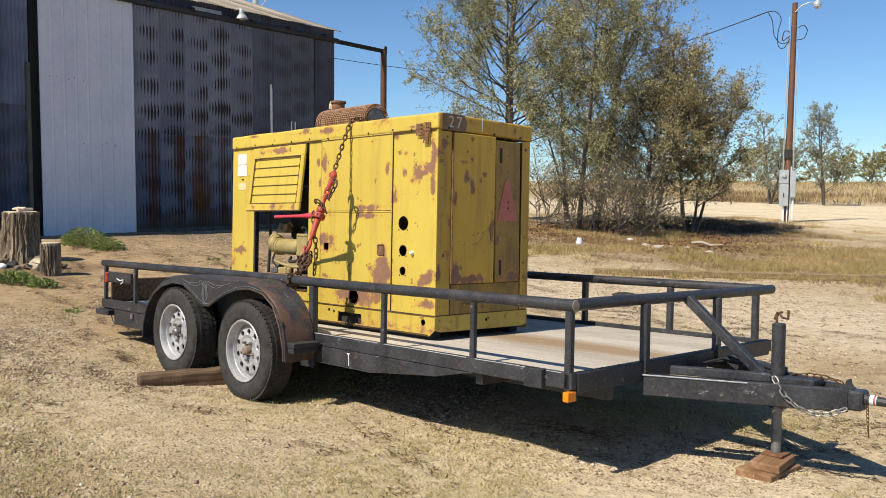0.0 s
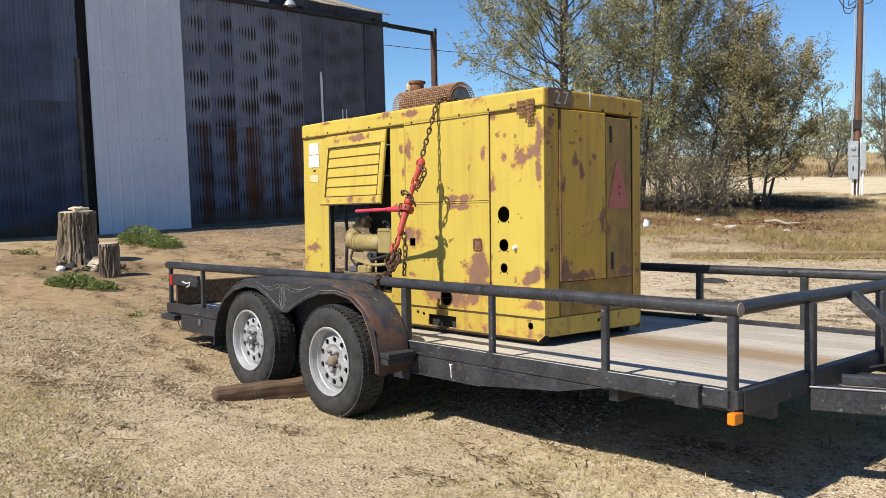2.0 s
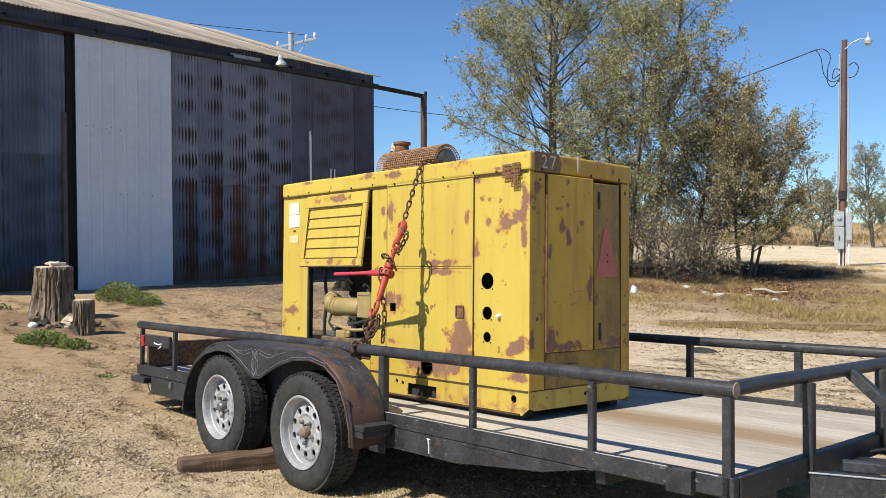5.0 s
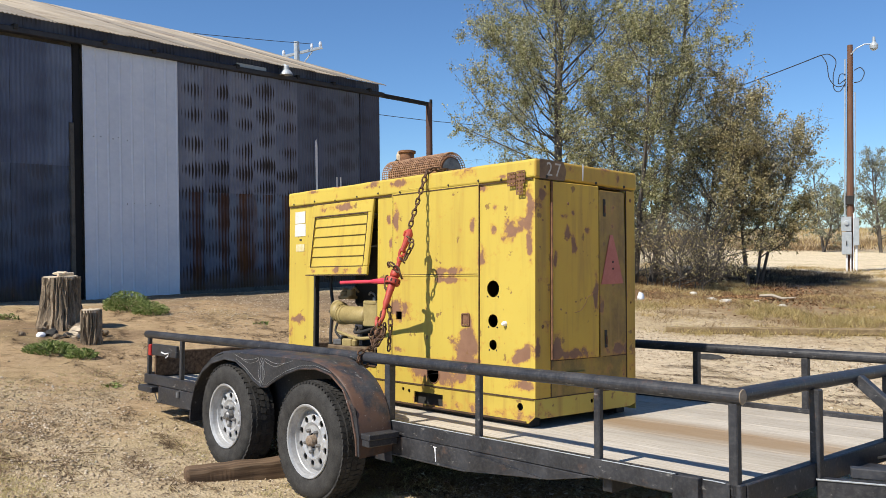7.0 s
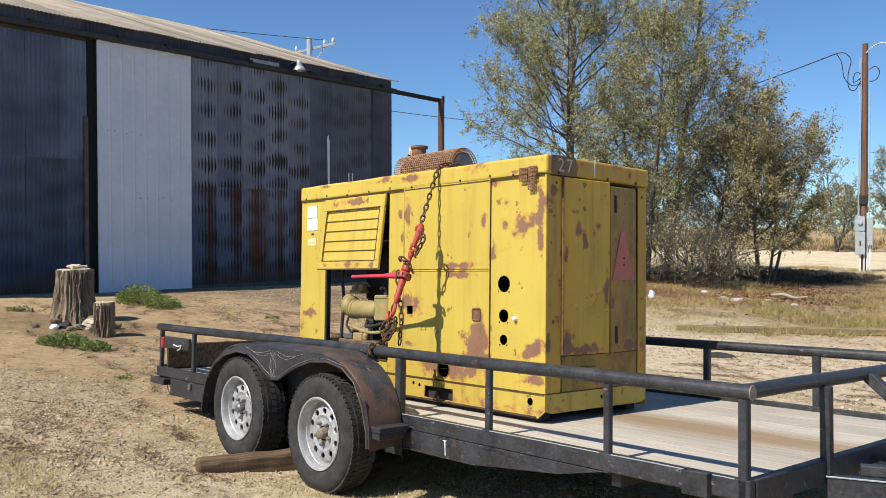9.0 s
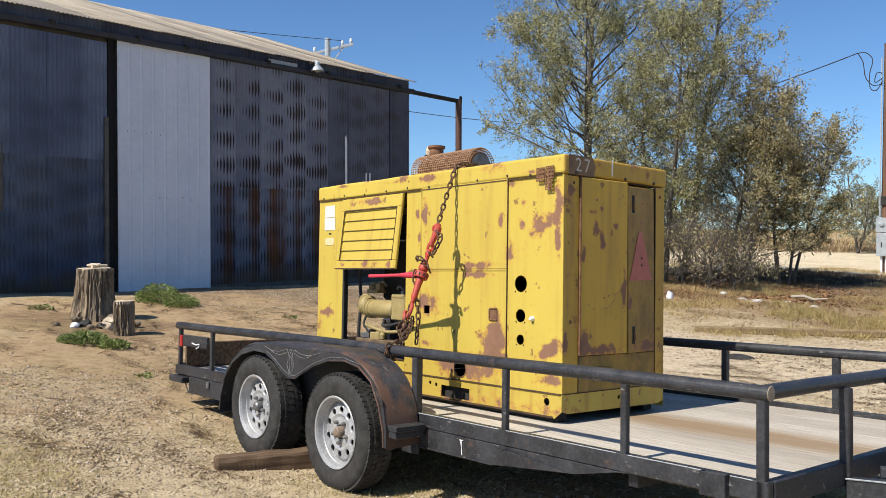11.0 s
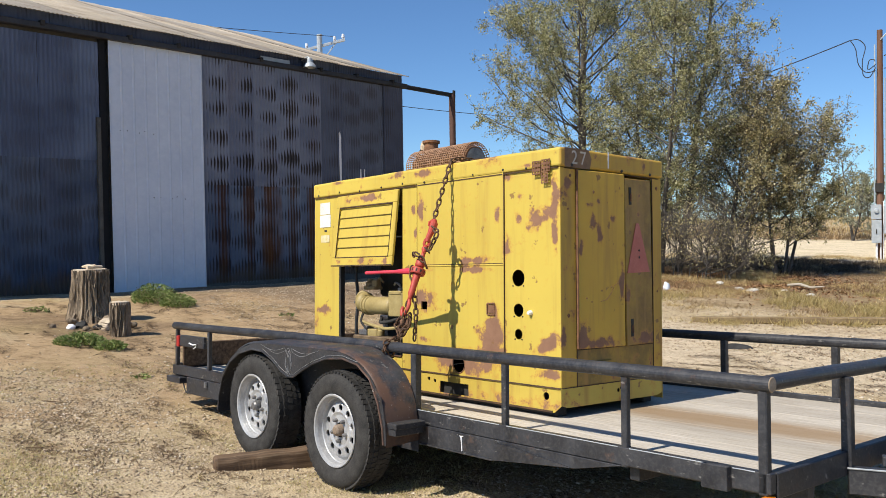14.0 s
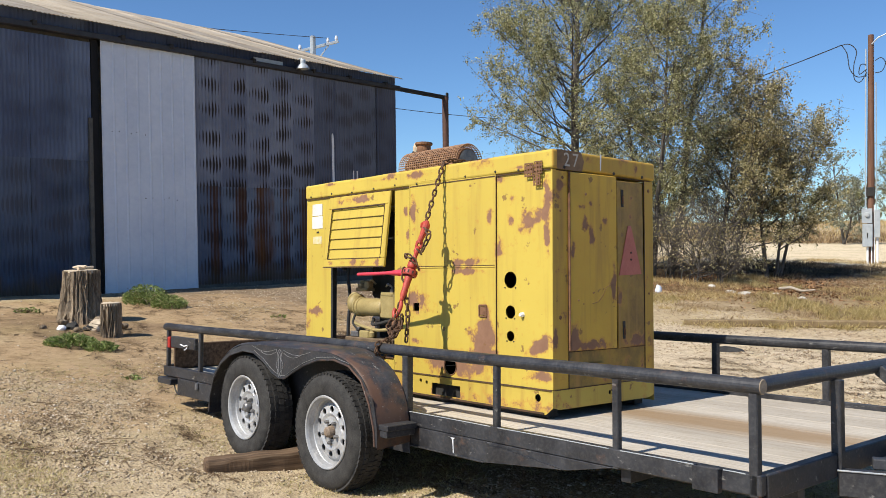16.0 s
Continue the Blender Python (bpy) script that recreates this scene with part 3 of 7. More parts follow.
bm = B(); box(bm, (-0.215, 0.0, 0.15), (-0.145, 0.1, 3.42), 0.006); ob = solid("trim_post", bm, SHED_WOOD, SHED, "weathered upright board beside the door gap", "trim", kind="structure")
# the gap's shade is a near-black sheet set between post and door
bm = B(); box(bm, (-0.14, 0.02, 0.1), (-0.02, 0.09, 4.9)); solid("door_gap", bm, plain("black gap shade", (0.006, 0.006, 0.007), (0.012, 0.012, 0.013), 4, 0.95), SHED, "black sheet standing for the shaded gap beside the white door", "gap", kind="structure")
# window in the left part
win = thing("window_1", SHED, "dark two-pane window in the shed wall", "window", kind="structure")
part("window_frame", box(B(), (-3.12, 0.045, 1.68), (-3.06, 0.1, 2.82), 0.004), SHED_WOOD, win)
part("window_frame", box(B(), (-2.03, 0.045, 1.68), (-1.97, 0.1, 2.82), 0.004), SHED_WOOD, win)
part("window_frame", box(B(), (-3.06, 0.045, 2.76), (-2.03, 0.1, 2.82), 0.004), SHED_WOOD, win)
part("window_frame", box(B(), (-3.06, 0.045, 1.68), (-2.03, 0.1, 1.74), 0.004), SHED_WOOD, win)
part("sash", box(B(), (-3.06, 0.05, 2.22), (-2.03, 0.09, 2.26), 0.003), WHITETIN, win, "white sash bar")
part("sash", box(B(), (-2.06, 0.05, 1.74), (-2.03, 0.09, 2.22), 0.003), WHITETIN, win)
gl = Nodes("dark window glass")
glass = gl.done(gl.ramp(gl.noise(3), [(0.3, (0.01, 0.02, 0.05)), (0.7, (0.02, 0.035, 0.08))]), 0.08, 0.0, 0.6)
part("pane", box(B(), (-3.06, 0.07, 2.26), (-2.03, 0.078, 2.76)), glass, win)
part("pane", box(B(), (-3.06, 0.066, 1.74), (-2.06, 0.074, 2.22)), glass, win)
# white sliding door
door_1 = thing("door_1", SHED, "tall sliding shed door of white painted ribbed sheet", "door", kind="structure")
bm = corrugated(0.0, 1.96, 0.2, 4.84, -0.03, 0.24, 0.012, 14, True)
for v in bm.verts:
    if v.co.z > 3:
        v.co.z += 0.03 * noise.noise((v.co.x * 5, 0, 0))
    v.co.y += 0.008 * noise.noise((v.co.x * 1.5, v.co.z, 2.0))
part("ribbed_sheet", bm, WHITETIN, door_1)
bm = B(); box(bm, (0.01, -0.022, 0.24), (1.95, 0.02, 0.34)); box(bm, (0.01, -0.022, 4.6), (1.95, 0.02, 4.7)); part("door_frame", bm, SHED_WOOD, door_1)
# stained sheets right of the door: long upper course, rustier lower course
xs = [1.97 + 8 * PITCH * i for i in range(6)]
for i, (a, b) in enumerate(zip(xs, xs[1:])):
    panel(wall_front, "sheet", corrugated(a, b + 0.01, 2.26, 4.84, 0.02 - 0.005 * (i % 2)), TIN_B)
    panel(wall_front, "sheet", corrugated(a, b + 0.01, 0.24, 2.3, 0.03 - 0.005 * (i % 2)), TIN_C)
xs = [5.07, 5.75, 6.52, 7.1, 7.78]
for i, (a, b) in enumerate(zip(xs, xs[1:])):
    panel(wall_front, "sheet", corrugated(a, b + 0.008, 0.22, 4.95, 0.045 - 0.005 * (i % 2)), TIN_D)
bm = B(); box(bm, (1.97, 0.02, 0.1), (S1, 0.1, 0.26)); solid("baseboard", bm, SHED_WOOD, SHED, "dark plank along the foot of the shed", "baseboard", kind="structure")
for z, x0, n_dents in ((3.2, 0.2, 5), (1.98, 0.85, 5)):
    for i in range(n_dents):
        bm = B(); lathe(bm, [(0, 0.004), (0.008, 0.003), (0.012, 0)], pose(x0 + i * 0.17 + 0.04 * math.sin(i * 4), -0.031, z + 0.02 * math.sin(i * 2.7), 90, 0, 0), 6); part("screw", bm, DARK, door_1)
bm = B(); sheet(bm, [(5.62, 3.55), (5.66, 3.6), (5.69, 3.45), (5.69, 2.35), (5.63, 2.3)], (0.024, 0.028), "y"); solid("bird_lime", bm, WHITE, SHED, "white streak down the dark sheet", "stain", kind="structure")
bm = B(); sheet(bm, [(6.28, 2.75), (6.32, 2.75), (6.32, 2.35), (6.28, 2.35)], (0.024, 0.028), "y"); sheet(bm, [(6.4, 2.75), (6.44, 2.75), (6.44, 2.4), (6.4, 2.4)], (0.024, 0.028), "y"); solid("bird_lime", bm, WHITE, SHED, "white streak down the dark sheet", "stain", kind="structure")
# sliding-door track, fascia strip above it
bm = B(); box(bm, (S0, -0.12, 4.83), (S1 + 0.05, 0.04, 4.93), 0.01); solid("door_track", bm, plain("dark track steel", (0.015, 0.015, 0.018), (0.04, 0.038, 0.04), 5, 0.6), SHED, "long dark steel door track", "track", kind="structure")
for i, x in enumerate((-3.5, -1.2, 0.4, 1.4, 3.35, 5.0, 6.1, 7.3)):
    bm = B(); box(bm, (x - 0.04, -0.15, 4.88), (x + 0.04, -0.02, 4.97), 0.01); ob = new("track_bracket", mesh_from(bm, "track_bracket", DARK)); ob.matrix_world = SHED; tagged(ob, "dark iron bracket on the door track", "bracket", "track brackets")
fascia = solid("fascia", box(B(), (S0, 0.05, 4.93), (S1, 0.1, EAVE), 0.004), TIN_D, SHED, "dull sheet strip below the eave", "fascia", kind="structure")
for i in range(21):
    a = S0 + i * (S1 - S0) / 21
    panel(fascia, "sheet", corrugated(a, a + (S1 - S0) / 21, 4.92, EAVE + 0.01, 0.035, PITCH, 0.008, 4), TIN_D)
bm = B(); box(bm, (3.4, -0.03, 4.95), (4.18, 0.0, 5.03), 0.004); solid("sign_strip", bm, GALV, SHED, "pale tin strip above the track", "strip", kind="structure")


# roof: corrugated sheets down each slope
def roof_slope(front=True):
    r = thing("roof_front" if front else "roof_back", SHED, "sun-bleached rusty corrugated roof slope", "roof", kind="structure")
    ya, yb = (-0.22, DEPTH / 2) if front else (DEPTH + 0.22, DEPTH / 2)
    slope = (RIDGE - EAVE - 0.02) / (DEPTH / 2)
    w = 0.66
    n = int((S1 + 0.25 - S0) / w) + 1
    for i in range(n):
        x0 = S0 - 0.1 + i * w
        x1 = min(x0 + w + 0.03, S1 + 0.02)
        if x1 <= x0:
            continue
        bm = B()
        k = max(2, int((x1 - x0) / 0.076 * 6))
        rows = []
        lift = 0.006 * (i % 2) + 0.01 * noise.noise((i * 0.7, 1, 4))
        for j in range(k + 1):
            x = x0 + (x1 - x0) * j / k
            c = 0.01 * math.cos(x / 0.076 * 2 * math.pi)
            z0 = EAVE + 0.03 - 0.22 * slope + c + lift
            rows.append((bm.verts.new((x, ya, z0)), bm.verts.new((x, yb, RIDGE + c + lift)), bm.verts.new((x, ya, z0 - 0.004)), bm.verts.new((x, yb, RIDGE - 0.004 + c + lift))))
        for a, b in zip(rows, rows[1:]):
            bm.faces.new((a[0], b[0], b[1], a[1])); bm.faces.new((a[2], a[3], b[3], b[2])); bm.faces.new((a[0], a[2], b[2], b[0]))
        bmesh.ops.recalc_face_normals(bm, faces=bm.faces[:])
        panel(r, "roof_sheet", bm, ROOF)
    return r


roof_slope(True)
roof_slope(False)
for x in (S0 - 0.05, S1 - 0.05):
    bm = B(); sheet(bm, [(0.1, EAVE - 0.06), (DEPTH, EAVE - 0.06), (DEPTH / 2, RIDGE - 0.05)], (x - 0.04, x + 0.04), "x"); solid("gable", bm, TIN_D, SHED, "plain gable end of the tin shed", "gable", kind="structure")
# lamp over the door
lamp = thing("barn_lamp", SHED @ Matrix.Translation((4.56, -0.25, 4.9)), "white enamel gooseneck lamp under the eave", "lamp")
bm = B(); lathe(bm, [(0.145, 0.0), (0.135, 0.03), (0.1, 0.08), (0.065, 0.11), (0.06, 0.19), (0.045, 0.21), (0.0, 0.21)], None, 20); part("shade", bm, GALV, lamp)
bm = B(); tube(bm, [(0, 0, 0.2), (0, 0.06, 0.24), (0, 0.2, 0.22), (0, 0.3, 0.2)], 0.015, 8); part("arm", bm, GALV, lamp)
# goal-post pipe at the corner
pipe = thing("pipe_gantry", SHED, "rusty steel post with a bar to the shed corner", "gantry")
bm = B(); tube(bm, [(9.68, 0, -0.3), (9.68, 0, 4.88)], 0.085, 14); part("post", bm, plain("rust-brown pipe", (0.07, 0.035, 0.025), (0.13, 0.065, 0.045), 6, 0.7), pipe)
bm = B(); bar(bm, (7.7, 0, 4.88), (9.78, 0, 4.86), 0.08, 0.1, 0.006); part("bar", bm, DARK, pipe)
bm = B(); box(bm, (9.72, -0.02, 4.8), (9.8, 0.02, 5.0), 0.004); part("stop_plate", bm, DARK, pipe)

# ---- the trailer ----
trailer = thing("trailer", TRAILER, "black steel tandem-axle utility trailer with a bleached plank deck", "trailer")
RZ, RR = 0.742, 0.03
FAR_Y = 2.137
ZD = 0.389


def wavy(a, b, n, amp, seed):
    """Points along a pipe that is not quite straight."""
    a, b = Vector(a), Vector(b)
    pts = []
    for i in range(n + 1):
        t = i / n
        p = a.lerp(b, t)
        p.z += amp * noise.noise((t * 3 + seed, seed, 0.3))
        p.y += amp * 0.6 * noise.noise((t * 3 + seed, 5.1, seed))
        pts.append(p)
    return pts


bm = B(); tube(bm, wavy((-5.19, 0, RZ), (0.032, 0, RZ), 24, 0.006, 1), RR, 20); part("side_rail", bm, BLACK, trailer)
bm = B(); tube(bm, wavy((-5.19, FAR_Y, RZ), (-0.03, FAR_Y, RZ), 24, 0.006, 4), RR, 20); part("side_rail", bm, BLACK, trailer)
bm = B(); tube(bm, wavy((0, 0.028, RZ), (0, FAR_Y + 0.06, RZ), 12, 0.004, 8), RR, 20); part("front_rail", bm, BLACK, trailer)
bm = B(); lathe(bm, [(0, 0.004), (0.026, 0.003), (0.029, 0)], pose(0.032, 0, RZ, 0, 90, 0), 20); part("rail_cap", bm, plain("dull tan pipe end", (0.2, 0.15, 0.1), (0.42, 0.34, 0.25), 30, 0.8), trailer, "bare tan pipe end")


def post(x, y, z0, z1, w=0.046):
    m = B()
    bar(m, (x, y, z0), (x, y, z1), w, w, 0.004)
    part("post", m, BLACK, trailer)


for x in (-5.14, -4.55, -2.02, -1.333, -0.62, 0.0):
    post(x, 0, 0.338, RZ - 0.024, 0.036 if x > -0.1 else 0.045 if x == -2.02 else 0.031)
for x in (-5.14, -4.4, -3.65, -2.9, -2.16, -1.43, -0.70, -0.076):
    post(x, FAR_Y, 0.34, RZ - 0.024, 0.04)
for y in (0.615, 1.40):
    post(0.03, y, 0.345, RZ - 0.02, 0.042)

# frame: angle along each side, front and back members, deep channel ahead of the wheels
for y0, y1, lip in ((-0.018, 0.024, 0.06), (FAR_Y - 0.024, FAR_Y + 0.018, -0.06)):
    bm = B()
    box(bm, (-5.2, y0, 0.345), (0.03, y1, 0.422 if lip > 0 else 0.417), 0.004)
    yy = y1 if lip > 0 else y0
    box(bm, (-5.2, min(yy, yy + lip), 0.345), (0.03, max(yy, yy + lip), 0.352))
    part("side_frame", bm, BLACK, trailer)
bm = B(); box(bm, (-0.01, 0.026, 0.325), (0.035, FAR_Y - 0.026, 0.421), 0.004); part("front_frame", bm, BLACK_RUSTY, trailer)
bm = B(); box(bm, (-5.22, 0.026, 0.33), (-5.175, FAR_Y - 0.026, 0.43), 0.004); part("rear_frame", bm, BLACK, trailer)
bm = B(); sheet(bm, [(-2.0, 0.344), (-2.0, 0.245), (-1.45, 0.237), (-1.33, 0.25), (-0.88, 0.29), (-0.62, 0.344)], (-0.022, 0.0), "y", 0, 0.002)
box(bm, (-2.0, -0.03, 0.24), (-1.4, 0.02, 0.25), 0.002)
part("side_channel", bm, BLACK, trailer)
bm = B(); sheet(bm, [(-1.38, 0.344), (-1.36, 0.33), (-1.27, 0.33), (-0.9, 0.292), (-1.0, 0.285), (-1.4, 0.245)], (-0.034, -0.024), "y"); part("gusset", bm, BLACK, trailer)
bm = B(); box(bm, (-4.92, -0.022, 0.212), (-3.7, 0.03, 0.342), 0.004); part("side_channel", bm, BLACK, trailer)
bm = B(); box(bm, (-5.22, -0.06, 0.285), (-4.97, 0.04, 0.335), 0.006); part("rear_foot", bm, BLACK, trailer)
for y in (0.35, 1.78):
    bm = B(); box(bm, (-5.15, y - 0.03, 0.25), (0, y + 0.03, 0.345), 0.003); part("long_beam", bm, BLACK, trailer)
for x in np.arange(-4.8, -0.1, 0.6):
    bm = B(); box(bm, (x - 0.025, 0.03, 0.28), (x + 0.025, FAR_Y - 0.03, 0.3445), 0.003); part("cross_member", bm, BLACK, trailer)
# stake pocket, weld drip and side marker on the near side
bm = B(); box(bm, (-0.235, -0.05, 0.335), (-0.125, -0.044, 0.426), 0.002); box(bm, (-0.235, -0.0445, 0.335), (-0.228, -0.018, 0.426), 0.002); box(bm, (-0.132, -0.0445, 0.335), (-0.125, -0.018, 0.426), 0.002); part("stake_pocket", bm, BLACK, trailer)
for x0, x1 in ((-1.98, -1.36), (-1.31, -0.65), (-0.59, -0.24), (-0.12, -0.03)):
    bm = B(); tube(bm, [(x0, -0.0185, 0.4205), ((x0 + x1) / 2, -0.019, 0.4215), (x1, -0.0185, 0.4205)], 0.0022, 5); part("bare_edge", bm, GALV, trailer, "paint worn off to a bright edge")
bm = B(); tube(bm, [(-1.625, -0.0245, 0.325), (-1.622, -0.0245, 0.29), (-1.62, -0.0245, 0.255)], [0.005, 0.0025, 0.003], 6); sheet(bm, [(-1.64, 0.33), (-1.61, 0.33), (-1.623, 0.322)], (-0.027, -0.021), "y")
part("paint_drip", bm, WHITE, trailer, "white paint drip")
bm = B(); box(bm, (0.0, -0.05, 0.29), (0.034, 0.018, 0.338), 0.006, seg=2); part("side_marker", bm, ORANGE, trailer, "amber marker lamp")

# A-shaped tongue, brace, jack, coupler
CY = FAR_Y / 2
for s in (-1, 1):
    bm = B()
    bar(bm, (0.03, CY + s * 0.46, 0.305), (0.9, CY + s * 0.035, 0.298), 0.05, 0.11, 0.005)
    part("tongue_channel", bm, BLACK_DUSTY, trailer)
bm = B(); bar(bm, (0.0, CY + 0.0, 0.33), (0.75, CY, 0.362), 0.14, 0.03, 0.004); part("tongue_plate", bm, BLACK_DUSTY, trailer)
bm = B(); bar(bm, (0.12, CY - 0.345, 0.38), (0.56, CY - 0.135, 0.375), 0.06, 0.042, 0.004); part("spare_channel", bm, BLACK_DUSTY, trailer)
bm = B(); bar(bm, (0.14, CY + 0.3, 0.38), (0.52, CY + 0.12, 0.375), 0.06, 0.042, 0.004); part("spare_channel", bm, BLACK_DUSTY, trailer)
bm = B(); tube(bm, [(0.04, CY - 0.487, 0.357), (0.5, CY - 0.262, 0.353)], 0.0035, 5); part("bare_edge", bm, GALV, trailer, "paint worn off to a bright edge")
bm = B(); bar(bm, (0.02, CY, RZ - 0.01), (0.46, CY, 0.36), 0.05, 0.05, 0.004); part("brace", bm, BLACK_DUSTY, trailer)
jack = new("jack"); jack.parent = trailer; jack.empty_display_size = 0.1
jack.location = (0.54, CY, 0)
tagged(jack, "screw jack under the tongue")
bm = B(); lathe(bm, [(0.0, 0.640), (0.028, 0.640), (0.034, 0.634), (0.034, 0.2), (0.03, 0.2), (0.0, 0.2)], None, 20); part("jack_sleeve", bm, BLACK, jack, shade=False)
bm = B(); lathe(bm, [(0.0, 0.25), (0.025, 0.25), (0.025, -0.03), (0.0, -0.03)], None, 16); part("jack_post", bm, STEEL, jack)
bm = B(); box(bm, (-0.055, -0.055, -0.044), (0.055, 0.055, -0.03), 0.003); part("jack_foot", bm, RUST, jack)
bm = B(); tube(bm, [(-0.012, 0, 0.64), (-0.012, 0, 0.675), (0.0, 0, 0.69), (0.015, 0, 0.67), (0.05, -0.01, 0.665), (0.052, -0.012, 0.71)], 0.007, 8)
tube(bm, [(-0.03, 0.01, 0.655), (-0.02, 0.02, 0.69), (0.012, 0.012, 0.695)], 0.006, 8); part("jack_handle", bm, CHAINRUST, jack, "rusty crank handle")
bm = B(); box(bm, (0.84, CY - 0.055, 0.255), (0.97, CY + 0.055, 0.35), 0.01); part("tongue_head", bm, BLACK_DUSTY, trailer)
bm = B(); lathe(bm, [(0.0, 0), (0.034, 0.0), (0.036, 0.02), (0.023, 0.06), (0.02, 0.2), (0.025, 0.24), (0.022, 0.3), (0.0, 0.31)], pose(0.93, CY, 0.312, 0, 92, 0), 18); part("coupler", bm, BLACK_RUSTY, trailer)
bm = B(); lathe(bm, [(0.023, 0), (0.0245, 0.0), (0.0245, 0.032), (0.023, 0.032)], pose(0.992, CY, 0.311, 0, 92, 0), 18); part("sticker", bm, WHITE, trailer, "white band with red stripe")
bm = B(); lathe(bm, [(0.0246, 0.019), (0.0252, 0.02), (0.0252, 0.026), (0.0246, 0.027)], pose(0.992, CY, 0.311, 0, 92, 0), 18); part("stripe", bm, REDPAINT, trailer, "red stripe on the coupler")
bm = B(); sheet(bm, [(0.86, 0.345), (0.885, 0.395), (0.9, 0.4), (0.905, 0.375), (0.925, 0.345)], (CY - 0.01, CY + 0.012), "y", 0, 0.002); part("coupler_latch", bm, BLACK, trailer)


def chain(bm, pts, wire, pitch, mat=0):
    """Links along a path, every second one turned."""
    pts = [Vector(p) for p in pts]
    length = [0.0]
    for a, b in zip(pts, pts[1:]):
        length.append(length[-1] + (b - a).length)
    n = max(1, int(length[-1] / pitch))
    for i in range(n):
        s = (i + 0.5) * length[-1] / n
        k = max(j for j in range(len(length) - 1) if length[j] <= s + 1e-9)
        f = (s - length[k]) / max(1e-6, length[k + 1] - length[k])
        c = pts[k].lerp(pts[k + 1], f)
        d = (pts[k + 1] - pts[k]).normalized()
        u = Vector((0, 0, 1)).cross(d)
        if u.length < 0.1:
            u = Vector((1, 0, 0)).cross(d)
        u.normalize()
        u = Matrix.Rotation(radians((0 if i % 2 else 90) + 25 + 12 * math.sin(i * 2.3)), 3, d) @ u
        L, W = pitch * 0.62, pitch * 0.33
        ring = []
        for q in range(10):
            a = q * 2 * math.pi / 10
            ca, sa = math.cos(a), math.sin(a)
            ring.append(c + d * (L * (abs(ca) ** 0.7) * (1 if ca > 0 else -1)) + u * (W * sa))
        tube(bm, ring, wire, 6, mat, closed=True)
    return bm


def sag(a, b, drop, n=10):
    a, b = Vector(a), Vector(b)
    return [a.lerp(b, i / n) - Vector((0, 0, drop * 4 * (i / n) * (1 - i / n))) for i in range(n + 1)]


bm = B(); chain(bm, [(0.56, 0.93, 0.378), (0.603, 0.895, 0.372), (0.63, 0.88, 0.34), (0.668, 0.878, 0.293), (0.72, 0.885, 0.255), (0.787, 0.895, 0.234), (0.86, 0.91, 0.24), (0.93, 0.935, 0.275)], 0.0048, 0.036); part("safety_chain", bm, STEEL, trailer, "bare steel safety chain")
bm = B(); chain(bm, sag((0.6, CY + 0.04, 0.37), (0.84, CY + 0.07, 0.36), -0.02, 6), 0.004, 0.032); part("safety_chain", bm, CHAINRUST, trailer)
bm = B(); chain(bm, [(0.985, CY - 0.02, 0.28), (0.99, CY - 0.02, 0.19)], 0.0022, 0.018); tube(bm, [(0.99, CY - 0.02, 0.19), (0.995, CY - 0.02, 0.13)], 0.004, 6); part("latch_pin", bm, CHAINRUST, trailer)
bm = B(); tube(bm, [(0.05, CY + 0.15, 0.36), (0.2, CY + 0.1, 0.41), (0.45, CY + 0.08, 0.37), (0.62, CY + 0.05, 0.375), (0.75, CY - 0.02, 0.36)], 0.007, 6)
tube(bm, [(0.05, CY + 0.2, 0.36), (0.25, CY + 0.2, 0.40), (0.5, CY + 0.1, 0.375)], 0.006, 6); part("wiring_cable", bm, WIRE, trailer)

# deck boards
board_w, gap = 0.1585, 0.004
nb = 13
for i in range(nb):
    y0 = 0.038 + i * (board_w + gap)
    bm = B()
    box(bm, (-5.17, y0, 0.346), (-0.012, y0 + board_w + 0.0025, ZD + 0.0015 * math.sin(i * 3.1)), 0.001)
    part("plank", bm, DECK, trailer)

STRIPE = plain("faded silver stripe", (0.16, 0.165, 0.17), (0.34, 0.34, 0.34), 30, 0.6)
